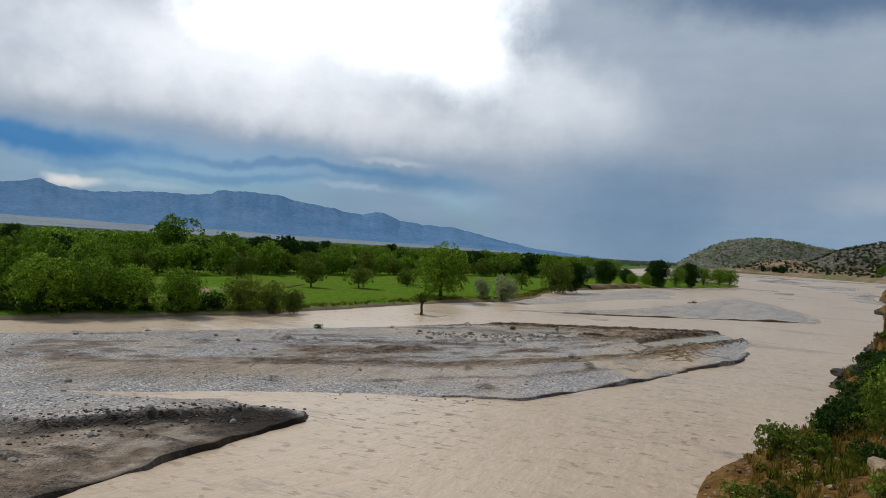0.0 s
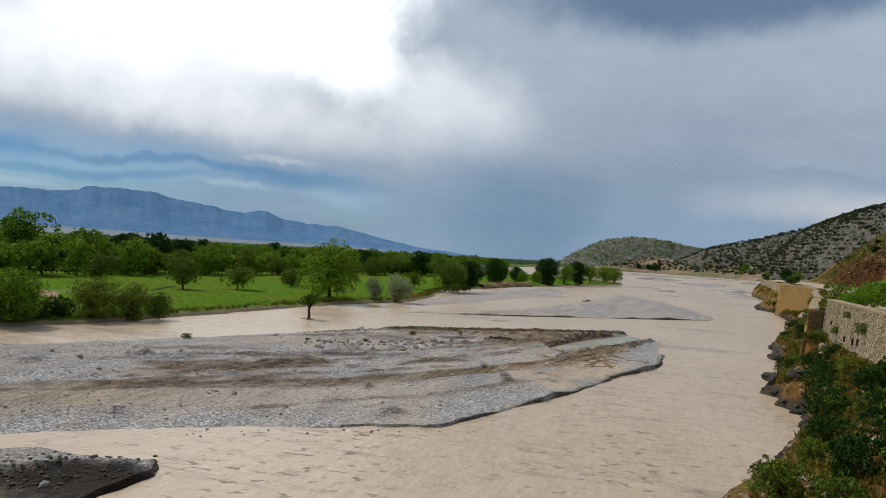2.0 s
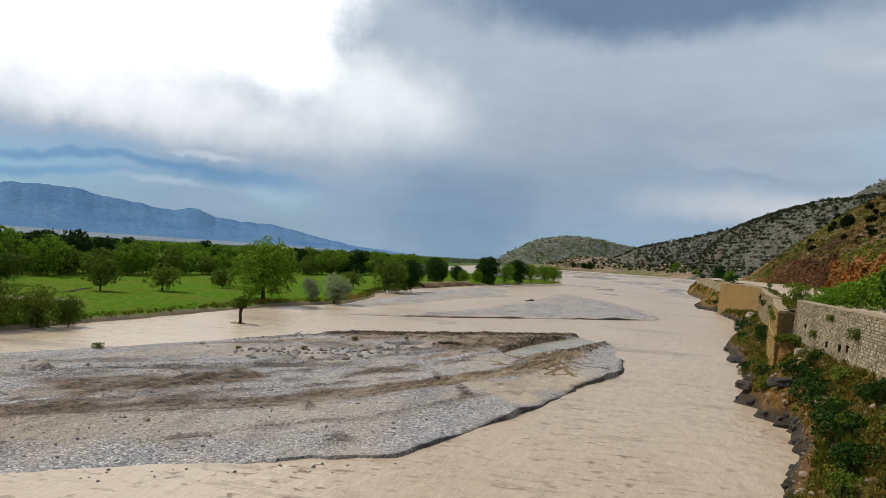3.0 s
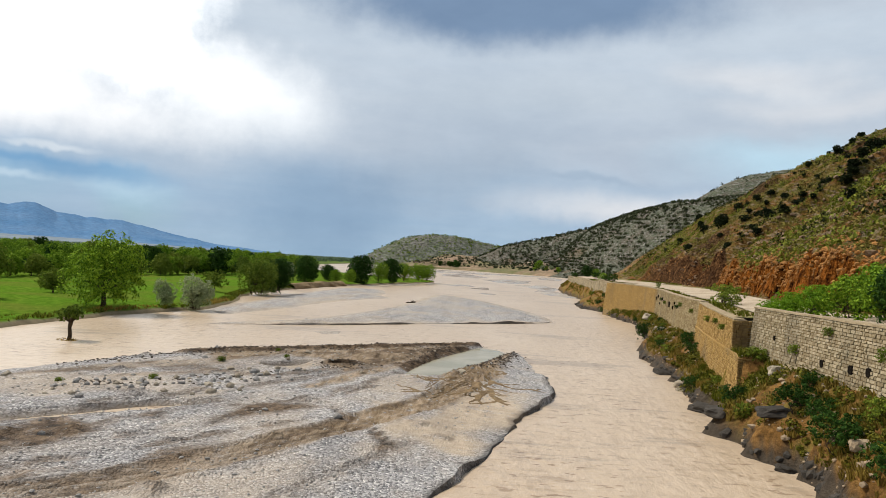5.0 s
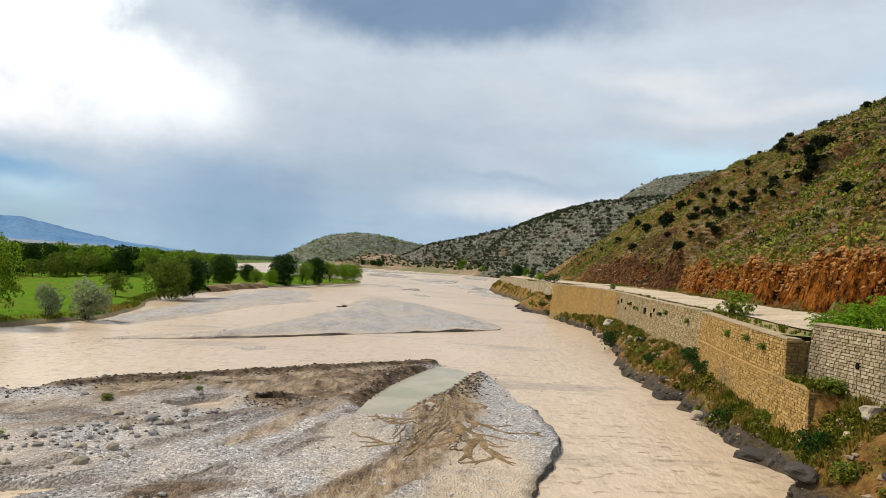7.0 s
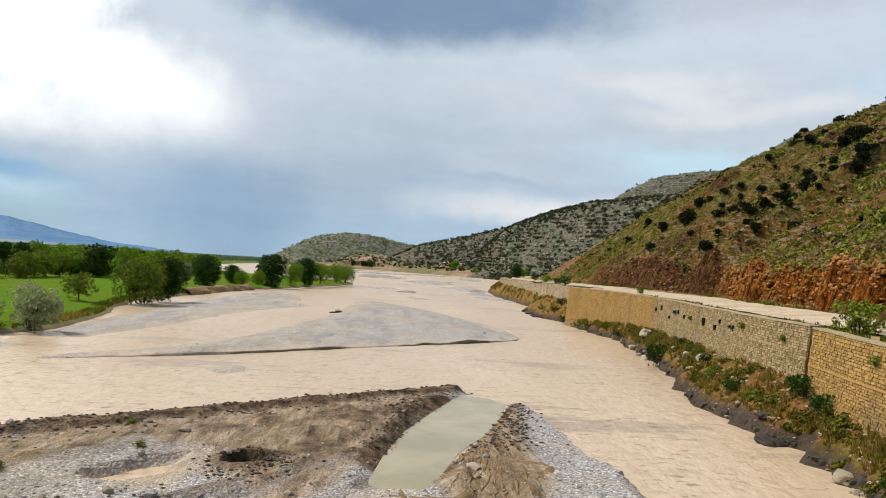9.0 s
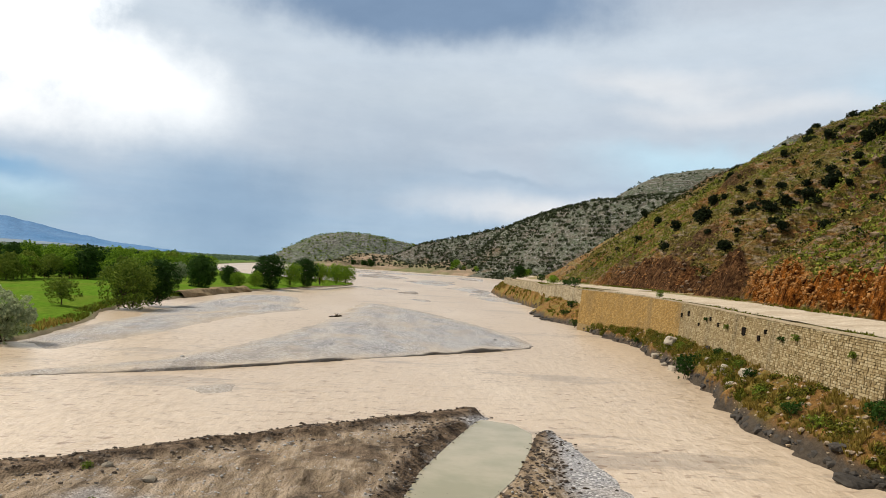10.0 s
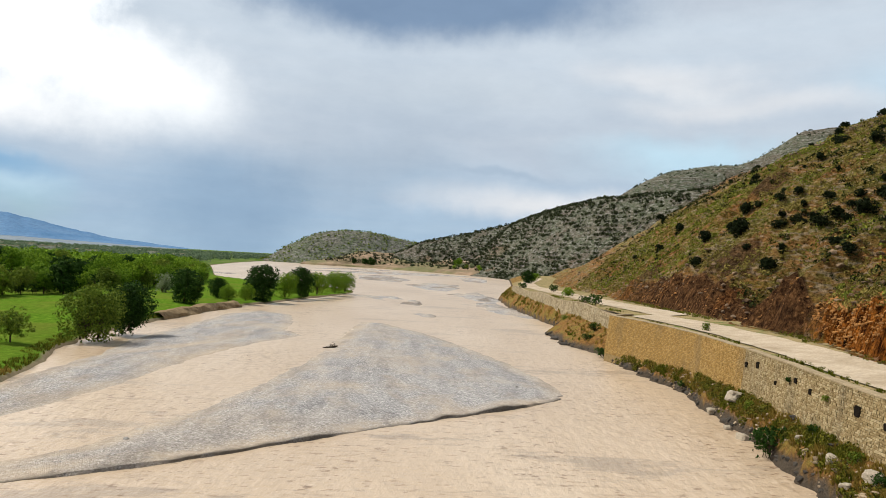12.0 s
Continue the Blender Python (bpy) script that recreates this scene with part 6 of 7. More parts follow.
def bar_stones():
    rng = np.random.default_rng(35)
    for name, ob, top, box, count, big, label in (
        ("cobbles", NEAR_BAR, near_top, (-40, 6, 2, 70), 9000, 130, "grey river cobbles strewn over the bar"),
        ("cobbles", DARK_BAR, dark_top, (-34, -9, -16, 7), 1600, 40, "grey cobbles on the dark bar"),
        ("cobbles", FAR_BAR, far_top, (-22, 12, 78, 172), 5200, 6, "pale pebbles over the far gravel bar"),
    ):
        places, sizes = [], []
        x, y = rng.uniform(box[0], box[1], count * 3), rng.uniform(box[2], box[3], count * 3)
        z, sd, m = top(x, y)
        ok = (sd > rng.uniform(0.2, 2.2, count * 3)) & (rng.random(count * 3) > m * 0.75) & (z > 0.0) & (vnoise(x * 0.3, y * 0.3, 66) > rng.uniform(-0.5, 0.35, count * 3))
        x, y, z = x[ok][:count], y[ok][:count], z[ok][:count]
        sizes = 0.04 + 0.12 * rng.random(len(x)) ** 4
        if ob is FAR_BAR:
            sizes = sizes * 0.85
        scatter_stones(name, list(zip(x, y, z)), sizes, PEBBLE, label, "stones", rng)
        n = 0
        while n < big:
            if ob is NEAR_BAR and n < 90:
                u = rng.random()
                px, py = np.interp(u, [0, 0.5, 1], [-21, -16, -10.5]) + rng.normal() * 1.3, np.interp(u, [0, 0.5, 1], [35.5, 39.5, 46.5]) + rng.normal() * 1.5
            else:
                px, py = rng.uniform(box[0], box[1]), rng.uniform(box[2], box[3])
            pz, psd, pm = top(px, py)
            if psd < 0.3 or pz < 0.05:
                continue
            stone_piece(ob, px, py, float(pz), rng.uniform(0.18, 0.46) * (1.3 if rng.random() < 0.12 else 1), PALE if rng.random() < 0.4 else PEBBLE, rng)
            n += 1
    for px, py, s in ((-0.4, 51.3, 0.62), (-1.0, 52.2, 0.30), (-1.6, 50.6, 0.26), (-0.1, 52.6, 0.24), (-2.2, 51.8, 0.22), (-6.7, 46.8, 0.3), (-12.4, 50.8, 0.4), (-13.5, 16.6, 0.35), (-11.8, 54.2, 0.45)):
        stone_piece(NEAR_BAR, px, py, float(near_top(px, py)[0]), s, PALE, rng)
    places = [(float(a), float(b), 0.0) for a, b in zip(np.linspace(-12, -3, 26) + rng.normal(size=26) * 0.5, np.linspace(10.5, 16.4, 26) + rng.normal(size=26) * 0.4)]
    scatter_stones("wet_stones", places, rng.uniform(0.05, 0.17, len(places)), PEBBLE, "wet stones breaking the shallow water", "stones", rng)


bar_stones()


def drift_and_roots():
    """Dark earth ridges and roots thrown up along the tracks."""
    rng = np.random.default_rng(37)
    places, sizes = [], []
    for pts, spread, count in ((((1.2, 70.6), (-3, 67), (-9, 62.8), (-14, 58.6), (-20, 53), (-25, 46)), 1.1, 2600), (((3.5, 65.4), (2.0, 59), (0.4, 54)), 0.8, 1300), (((0.0, 67), (-2.3, 62.5), (-3.0, 57), (-3.8, 52.5)), 0.7, 1200),
                               (((-10.0, 50), (-8.6, 51.6), (-7.2, 50.4), (-8.4, 48.6), (-9.8, 49.4)), 0.45, 360), (((-20, 37), (-14, 42), (-11, 46.5)), 0.8, 260), (((-15.3, -3.6), (-13.4, 1), (-12.0, 4), (-9.8, 5.2)), 0.9, 700)):
        p = np.array(pts)
        s = np.concatenate([[0], np.cumsum(np.hypot(*np.diff(p.T, axis=1)))])
        u = rng.uniform(0, s[-1], count)
        x, y = np.interp(u, s, p[:, 0]) + rng.normal(size=count) * spread, np.interp(u, s, p[:, 1]) + rng.normal(size=count) * spread
        near = y > 10.5
        z = np.where(near, near_top(x, y)[0], dark_top(x, y)[0])
        sd = np.where(near, near_top(x, y)[1], dark_top(x, y)[1])
        for a, b, c, e in zip(x, y, z, sd):
            if e > -0.1:
                places.append((a, b, max(c, -0.05)))
                sizes.append(0.03 + 0.19 * rng.random() ** 2.5)
    scatter_stones("earth_clods", places, sizes, CLOD, "dark turned-up earth clods and wet sand", "earth", rng, 0.4, 0.2)


def ribbon(vs, fs, pts, wide, tall):
    """A low domed strand of mud along a line on the bar."""
    p = np.array(pts, float)
    t = np.gradient(p, axis=0)
    t /= np.linalg.norm(t, axis=1, keepdims=True) + 1e-9
    n = np.stack([t[:, 1], -t[:, 0]], 1)
    base = sum(len(v) for v in vs)
    k = len(p)
    w = np.interp(np.linspace(0, 1, k), [0, 0.15, 0.7, 1], [0.5, 1, 0.75, 0.15]) * wide
    rows = []
    for o, h in ((-0.5, -0.03), (-0.28, 0.8), (0.0, 1.0), (0.28, 0.8), (0.5, -0.03)):
        q = p + n * (o * w)[:, None]
        z = near_top(q[:, 0], q[:, 1])[0]
        rows.append(np.stack([q[:, 0], q[:, 1], z + np.where(h > 0, h * tall, -0.05)], 1))
    vs.append(np.stack(rows, 1).reshape(-1, 3))
    fs.append(grid_faces(k, 5) + base)


def mud_plume():
    """Brown mud washed along the track's end and out over the gravel in branching fingers."""
    rng = np.random.default_rng(45)
    vs, fs = [], []

    def finger(x, y, a, length, wide, depth=0):
        steps = max(int(length / 0.18), 4)
        pts = [(x, y)]
        for s in range(steps):
            a += rng.normal() * 0.16
            x, y = x + 0.18 * math.cos(a) * 0.8, y + 0.18 * math.sin(a)
            pts.append((x, y))
            if depth < 2 and s > 2 and rng.random() < 0.13:
                finger(x, y, a + rng.choice([-1, 1]) * rng.uniform(0.4, 0.9), length * rng.uniform(0.3, 0.55), wide * 0.6, depth + 1)
        ribbon(vs, fs, pts, wide * 1.7, 0.025)

    for x, y, a, length, wide in ((0.5, 46.5, -1.5, 5.5, 0.42), (0.7, 46.0, -1.25, 6.0, 0.36), (0.1, 44.0, -1.65, 4.6, 0.34), (1.0, 48.5, -0.9, 4.2, 0.34), (1.2, 51.0, -0.45, 2.6, 0.4), (1.3, 52.0, -0.1, 1.8, 0.5), (-0.6, 46.5, -2.2, 3.6, 0.32),
                                  (-0.8, 48.0, -2.6, 3.0, 0.28), (0.9, 47.0, -0.6, 2.6, 0.26), (-0.9, 50.5, -2.9, 2.2, 0.3)):
        finger(x, y, a, length, wide)
    # drawn-out strands over the plume and the track
    for k in range(70):
        y0 = rng.uniform(44, 57)
        n = int(rng.uniform(8, 22))
        y = y0 - 0.22 * np.arange(n)
        off = rng.normal() * 0.75
        x = np.interp(y, [p[1] for p in MAIN_TRACK], [p[0] for p in MAIN_TRACK]) + off + 0.05 * np.cumsum(rng.normal(size=n)) + 0.25 * np.sin(y * 0.4 + off)
        ribbon(vs, fs, np.stack([x, y], 1), rng.uniform(0.05, 0.16), 0.03)
    me = mesh_of("mud_plume", np.concatenate(vs), np.concatenate(fs), MUD, True)
    tagged(new("mud_plume", me), "brown mud washed in branching fingers over gravel", "mud", kind="stuff")


CLOD = m_plain("wet_clod", [(0.3, (0.018, 0.013, 0.009)), (0.7, (0.075, 0.051, 0.032))], 3.0, spec=0.3, rough=0.75)
drift_and_roots()
mud_plume()


# ---- the overgrown bank ----
def blade_tufts(name, places, sizes, leaf, label, rng, blades=16, spread=0.5):
    vs, fs, n = [], [], 0
    for (x, y, z), s in zip(places, sizes):
        a = rng.uniform(0, 6.3, blades)
        r = rng.uniform(0.0, 0.30, blades) * s
        lean = rng.uniform(0.1, spread, blades) * s
        h = rng.uniform(0.55, 1.0, blades) * s
        w = 0.045 * s + 0.012
        bx, by = x + r * np.cos(a), y + r * np.sin(a)
        tx, ty = bx + lean * np.cos(a), by + lean * np.sin(a)
        px, py = -np.sin(a) * w, np.cos(a) * w
        v = np.stack([np.stack([bx - px, by - py, z + 0 * a - 0.05], 1), np.stack([bx + px, by + py, z + 0 * a - 0.05], 1),
                      np.stack([(bx + tx) / 2 + px * 0.8, (by + ty) / 2 + py * 0.8, z + h * 0.65], 1), np.stack([tx, ty, z + h], 1)], 1).reshape(-1, 3)
        vs.append(v)
        fs.append(np.arange(blades * 4).reshape(-1, 4) + n)
        n += len(v)
    return tagged(new(name, mesh_of(name, np.concatenate(vs), np.concatenate(fs), leaf)), label, "grass", kind="stuff")


def bank_cover():
    rng = np.random.default_rng(39)
    y = np.concatenate([rng.uniform(-10, 140, 8200), rng.uniform(140, 290, 900)])
    u = rng.uniform(0.16, 1.0, len(y))
    x = along(WATERLINE, y) + (along(WALL, y) - 0.3 - along(WATERLINE, y)) * u
    z = bank_height(x, y)
    wild = vnoise(x * 0.35, y * 0.22, 77) + 0.5 * vnoise(x * 1.1, y * 1.1, 78)
    ok = z > 0.75
    green = ok & (wild > 0.13)
    dry = ok & (wild < 0.16) & (wild > -0.20)
    for mask, name, leaf, label, hi in ((green, "grass_tufts", TUFT_G, "green grass tufts on the bank", 0.5), (dry, "dry_grass", TUFT_D, "golden dry grass tufts on the bank", 0.42)):
        k = np.where(mask)[0]
        blade_tufts(name, np.stack([x[k], y[k], z[k]], 1), rng.uniform(0.15, hi, len(k)) * np.where(y[k] > 140, 1.4, 1), leaf, label, rng)
    y = rng.uniform(-5, 135, 2600)
    u = rng.uniform(0.08, 1.0, 2600)
    x = along(WATERLINE, y) + (along(WALL, y) - 0.3 - along(WATERLINE, y)) * u
    s = 0.08 + 0.34 * rng.random(2600) ** 4
    scatter_stones("bank_rubble", np.stack([x, y, bank_height(x, y)], 1), s, BANKROCK, "loose brown rubble over the earth bank", "rubble", rng)
    y = rng.uniform(-4, 24, 1500)
    u = rng.uniform(0.02, 0.9, 1500)
    x = along(WATERLINE, y) + (along(WALL, y) - 0.3 - along(WATERLINE, y)) * u
    scatter_stones("bank_gravel", np.stack([x, y, bank_height(x, y)], 1), 0.05 + 0.2 * rng.random(1500) ** 3, BANKROCK, "small brown stones on the bare bank", "rubble", rng)
    y = np.concatenate([rng.uniform(4, 62, 520), rng.uniform(62, 136, 620)])
    u = rng.uniform(0.22, 0.97, len(y))
    x = along(WATERLINE, y) + (along(WALL, y) - 0.3 - along(WATERLINE, y)) * u
    k = np.where(vnoise(x * 0.5, y * 0.35, 74) > -0.12)[0]
    z = bank_height(x, y)
    vs, fs, c = [], [], 0
    for a in k:
        w = rng.uniform(0.3, 0.8)
        v, f = leaf_cloud(rng, [(x[a], y[a], z[a] + 0.2 * w, w * 0.5, w * 0.4), (x[a] + 0.3 * w, y[a] - 0.2 * w, z[a] + 0.12 * w, w * 0.35, w * 0.3)], 120, 0.07)
        vs.append(v)
        fs.append(f + c)
        c += len(v)
    tagged(new("bank_brush", mesh_of("bank_brush", np.concatenate(vs), np.concatenate(fs), BRUSH)), "dark green low brush over the bank", "brush", kind="stuff")
    # dark rock along the waterline
    y = np.concatenate([rng.uniform(14, 60, 260), rng.uniform(60, 190, 420)])
    x = along(WATERLINE, y) + 0.9 * fbm(y * 0.45, y * 0, 4, 3) + np.abs(rng.normal(size=len(y))) * 0.3 + 0.12
    scatter_stones("wet_rocks", np.stack([x, y, np.maximum(bank_height(x, y), 0) * 0.6], 1), rng.uniform(0.15, 0.6, len(y)), WETROCK, "dark wet rocks along the waterline", "rocks", rng, 0.75, 0.35)


bank_cover()


def boulder(x, y, z, size, material, label, seed, turn=0.0, flat=0.6):
    rng = np.random.default_rng(seed)
    bm = bmesh.new()
    bmesh.ops.create_icosphere(bm, subdivisions=3, radius=0.5)
    for v in bm.verts:
        q = v.co.copy()
        v.co *= 1 + 0.55 * noise.noise(q * 2.6 + Vector((seed * 3.1, 0, 0))) + 0.30 * abs(noise.noise(q * 6.0 + Vector((0, seed, 0)))) + 0.14 * noise.noise(q * 13.0)
        v.co.x, v.co.y, v.co.z = 0.55 * math.tanh(v.co.x / 0.5) * 1.25, 0.5 * math.tanh(v.co.y / 0.5) * 0.95, 0.5 * math.tanh(v.co.z / 0.45) * flat * 1.25
    me = bpy.data.meshes.new("boulder")
    bm.to_mesh(me)
    bm.free()
    me.materials.append(material)
    ob = tagged(new("boulder", me), label, "boulder")
    ob.matrix_basis = Matrix.LocRotScale((x, y, z + size * flat * 0.22), Euler((rng.uniform(-0.2, 0.2), rng.uniform(-0.2, 0.2), turn)), (size, size, size))
    return ob


for n, (x, y, s, mat_) in enumerate(((15.7, 38.6, 0.95, PALE), (14.3, 29.3, 0.7, BANKROCK), (14.1, 27.1, 0.75, BANKROCK), (13.0, 12.2, 0.8, BANKROCK), (12.7, 3.6, 0.8, BANKROCK), (13.2, 22.7, 0.6, BANKROCK), (14.5, 52.0, 0.9, PALE),
                                   (14.2, 50.6, 0.6, PALE), (19.6, 80.2, 0.9, PALE), (19.2, 76.0, 1.1, PALE), (22.9, 98.2, 1.5, PALE), (20.9, 92.8, 1.1, PALE), (21.4, 90.2, 0.8, PALE), (21.3, 96.0, 0.9, PALE), (20.6, 85.0, 0.6, PALE),
                                   (19.9, 83.0, 0.7, BANKROCK), (19.0, 78.0, 0.6, PALE), (22.6, 101.5, 0.9, PALE), (21.9, 88.0, 0.8, WETROCK), (20.6, 81.5, 0.7, WETROCK), (12.6, 37.9, 1.6, WETROCK), (13.5, 43.4, 1.5, WETROCK), (15.2, 58.6, 1.6, WETROCK),
                                   (16.0, 61.0, 1.1, WETROCK), (13.6, 33.6, 1.4, WETROCK), (13.3, 31.4, 1.2, WETROCK), (22.2, 158.0, 1.6, WETROCK), (21.8, 150.5, 1.5, WETROCK))):
    z = max(float(bank_height(x, y)), -0.1)
    boulder(x, y, z, s, mat_, {"pale_boulder": "pale angular boulder lodged in the bank", "bank_rock": "brown weathered boulder on the earth bank", "wet_dark_rock": "dark wet rock shelf at the waterline"}[mat_.name], n + 3, n * 1.3, 0.32 if mat_ is WETROCK else 0.6)

for kind, x, y, s, tall in (("low0", 12.7, 20.0, 1.0, 1.0), ("low0", 13.7, 24.2, 1.0, 0.9), ("low0", 13.9, 28.2, 1.1, 0.9), ("low0", 12.0, 15.4, 0.8, 1.0), ("low0", 13.0, 10.6, 1.0, 1.1), ("low0", 14.3, 33.0, 0.9, 0.9), ("low0", 14.6, 16.6, 1.2, 1.1), ("low0", 14.6, 13.0, 1.2, 1.1),
                            ("low1", 9.7, 9.3, 0.8, 1.2), ("low1", 10.9, 7.2, 0.7, 1.2), ("low0", 11.6, 8.8, 0.85, 1.3), ("shrub0", 13.4, 8.2, 0.42, 1.15), ("shrub1", 14.0, 11.0, 0.42, 1.1), ("low0", 12.4, 5.0, 0.6, 1.0), ("low0", 13.6, 15.2, 0.75, 1.2), ("low1", 13.2, 19.8, 0.7, 1.2), ("low0", 14.6, 21.4, 0.7, 1.2), ("low0", 14.6, 31.2, 0.75, 1.1), ("low1", 14.0, 25.0, 0.6, 1.1), ("low0", 12.2, 17.0, 0.55, 1.0), ("low1", 9.1, 2.2, 0.6, 0.9),
                            ("low0", 10.1, 1.4, 0.5, 1.0), ("low1", 12.6, 1.0, 0.6, 1.0), ("low0", 9.9, 11.8, 0.6, 1.1), ("low1", 11.2, 13.5, 0.55, 1.2), ("low0", 12.4, 12.5, 0.55, 1.0), ("low0", 14.7, 23.5, 0.6, 1.0), ("low1", 14.9, 27.5, 0.7, 1.1), ("low1", 14.2, 18.5, 0.6, 1.2),
                            ("low0", 14.0, 39.6, 0.8, 1.1), ("low1", 15.7, 41.6, 0.7, 0.9), ("low0", 15.4, 34.0, 0.55, 1.0), ("low1", 13.4, 36.6, 0.5, 1.0), ("low0", 20.0, 87.6, 1.15, 1.25), ("low0", 17.3, 60.0, 0.85, 1.0), ("low0", 17.0, 57.6, 0.75, 1.0),
                            ("low1", 16.5, 63.5, 0.6, 0.9), ("low1", 18.0, 71.9, 0.7, 0.8), ("low0", 16.6, 66.0, 0.6, 0.9), ("low0", 14.4, 48.6, 0.6, 1.0), ("low1", 22.6, 95.2, 0.55, 1.0), ("low0", 24.2, 112.0, 0.5, 1.0), ("low0", 23.5, 137.2, 0.9, 1.0), ("low0", 26.0, 150.0, 0.9, 1.0),
                            ("low1", 26.8, 172.0, 0.8, 0.9), ("low0", 24.0, 146.5, 0.8, 0.9), ("low1", 15.0, 45.5, 0.55, 0.9), ("low0", 18.8, 75.0, 0.5, 1.0), ("low1", 20.0, 78.8, 0.5, 1.0), ("low0", 21.0, 84.2, 0.45, 1.0)):
    place(kind, x, y, max(float(bank_height(x, y)), 0.1) - 0.12, s, None, tall)

# bushes on the road side of the wall, and along the far road
for kind, x, y, s, tall in (("bright1", 18.6, 44.6, 0.9, 0.8), ("bright1", 19.4, 42.8, 1.0, 0.9), ("bright0", 20.4, 41.0, 1.1, 1.0), ("bright0", 20.6, 38.2, 1.2, 1.05), ("low0", 20.2, 36.0, 1.5, 1.2), ("low0", 21.6, 34.0, 1.6, 1.3), ("low0", 20.0, 32.6, 1.5, 1.2), ("bright0", 22.6, 40.5, 1.2, 1.1),
                            ("low0", 20.8, 29.5, 1.4, 1.2), ("bright1", 18.2, 46.5, 0.6, 0.8), ("low1", 19.9, 59.6, 1.35, 1.0), ("low1", 27.0, 62.5, 0.9, 0.8), ("bright0", 26.6, 55.0, 0.8, 0.6), ("bright0", 27.4, 60.0, 0.6, 0.5), ("low1", 28.3, 116.5, 0.5, 1.4), ("low0", 29.4, 162.0, 1.2, 1.1), ("low0", 28.9, 167.0, 1.0, 1.0),
                            ("bright0", 33.0, 196.0, 0.9, 1.0), ("low0", 34.0, 214.0, 1.1, 1.2), ("dark0", 44.0, 300.0, 0.8, 0.9), ("willow2", 52.0, 330.0, 0.5, 0.9), ("low0", 31.0, 238.0, 1.2, 1.0)):
    z = float(along(LEVEL, y)) + 0.7 * min(max((x - float(along(WALL, y))) / max(float(along(CLIFF, y) - along(WALL, y)), 1), 0), 1)
    place(kind, x, y, z - 0.1, s, None, tall)


def verge_grass():
    rng = np.random.default_rng(41)
    y = rng.uniform(15, 200, 2200)
    w, c = along(WALL, y), along(CLIFF, y)
    side = rng.random(2200) < 0.5
    x = np.where(side, w + rng.uniform(0.6, 1.7, 2200), c - rng.uniform(0.1, 1.6, 2200))
    z = along(LEVEL, y) - 0.08 + 0.7 * (x - w) / (c + 1.25 - w)
    ok = vnoise(y * 0.12, side * 5.0, 79) > 0.06
    blade_tufts("verge_tufts", np.stack([x, y, z], 1)[ok], rng.uniform(0.12, 0.34, ok.sum()), TUFT_G, "short green tufts along the road verge", rng, 12)
    # fringe of the field bank
    y = rng.uniform(36, 170, 1100)
    b = np.array(BANKLINE)
    x = np.interp(y, b[:, 1], b[:, 0]) - rng.uniform(0.5, 2.6, 1100)
    dry = (np.abs(y - 81) < 4) | (np.abs(y - 100) < 5)
    blade_tufts("reed_fringe", np.stack([x, y, 0 * y + 0.45], 1)[dry], rng.uniform(0.25, 0.6, dry.sum()), TUFT_D, "dry reeds fringing the field bank", rng, 14)
    blade_tufts("grass_fringe", np.stack([x, y, 0 * y + 0.4], 1)[~dry], rng.uniform(0.3, 0.7, (~dry).sum()) * 0.75, TUFT_G, "green grass fringing the field bank", rng, 12)


verge_grass()


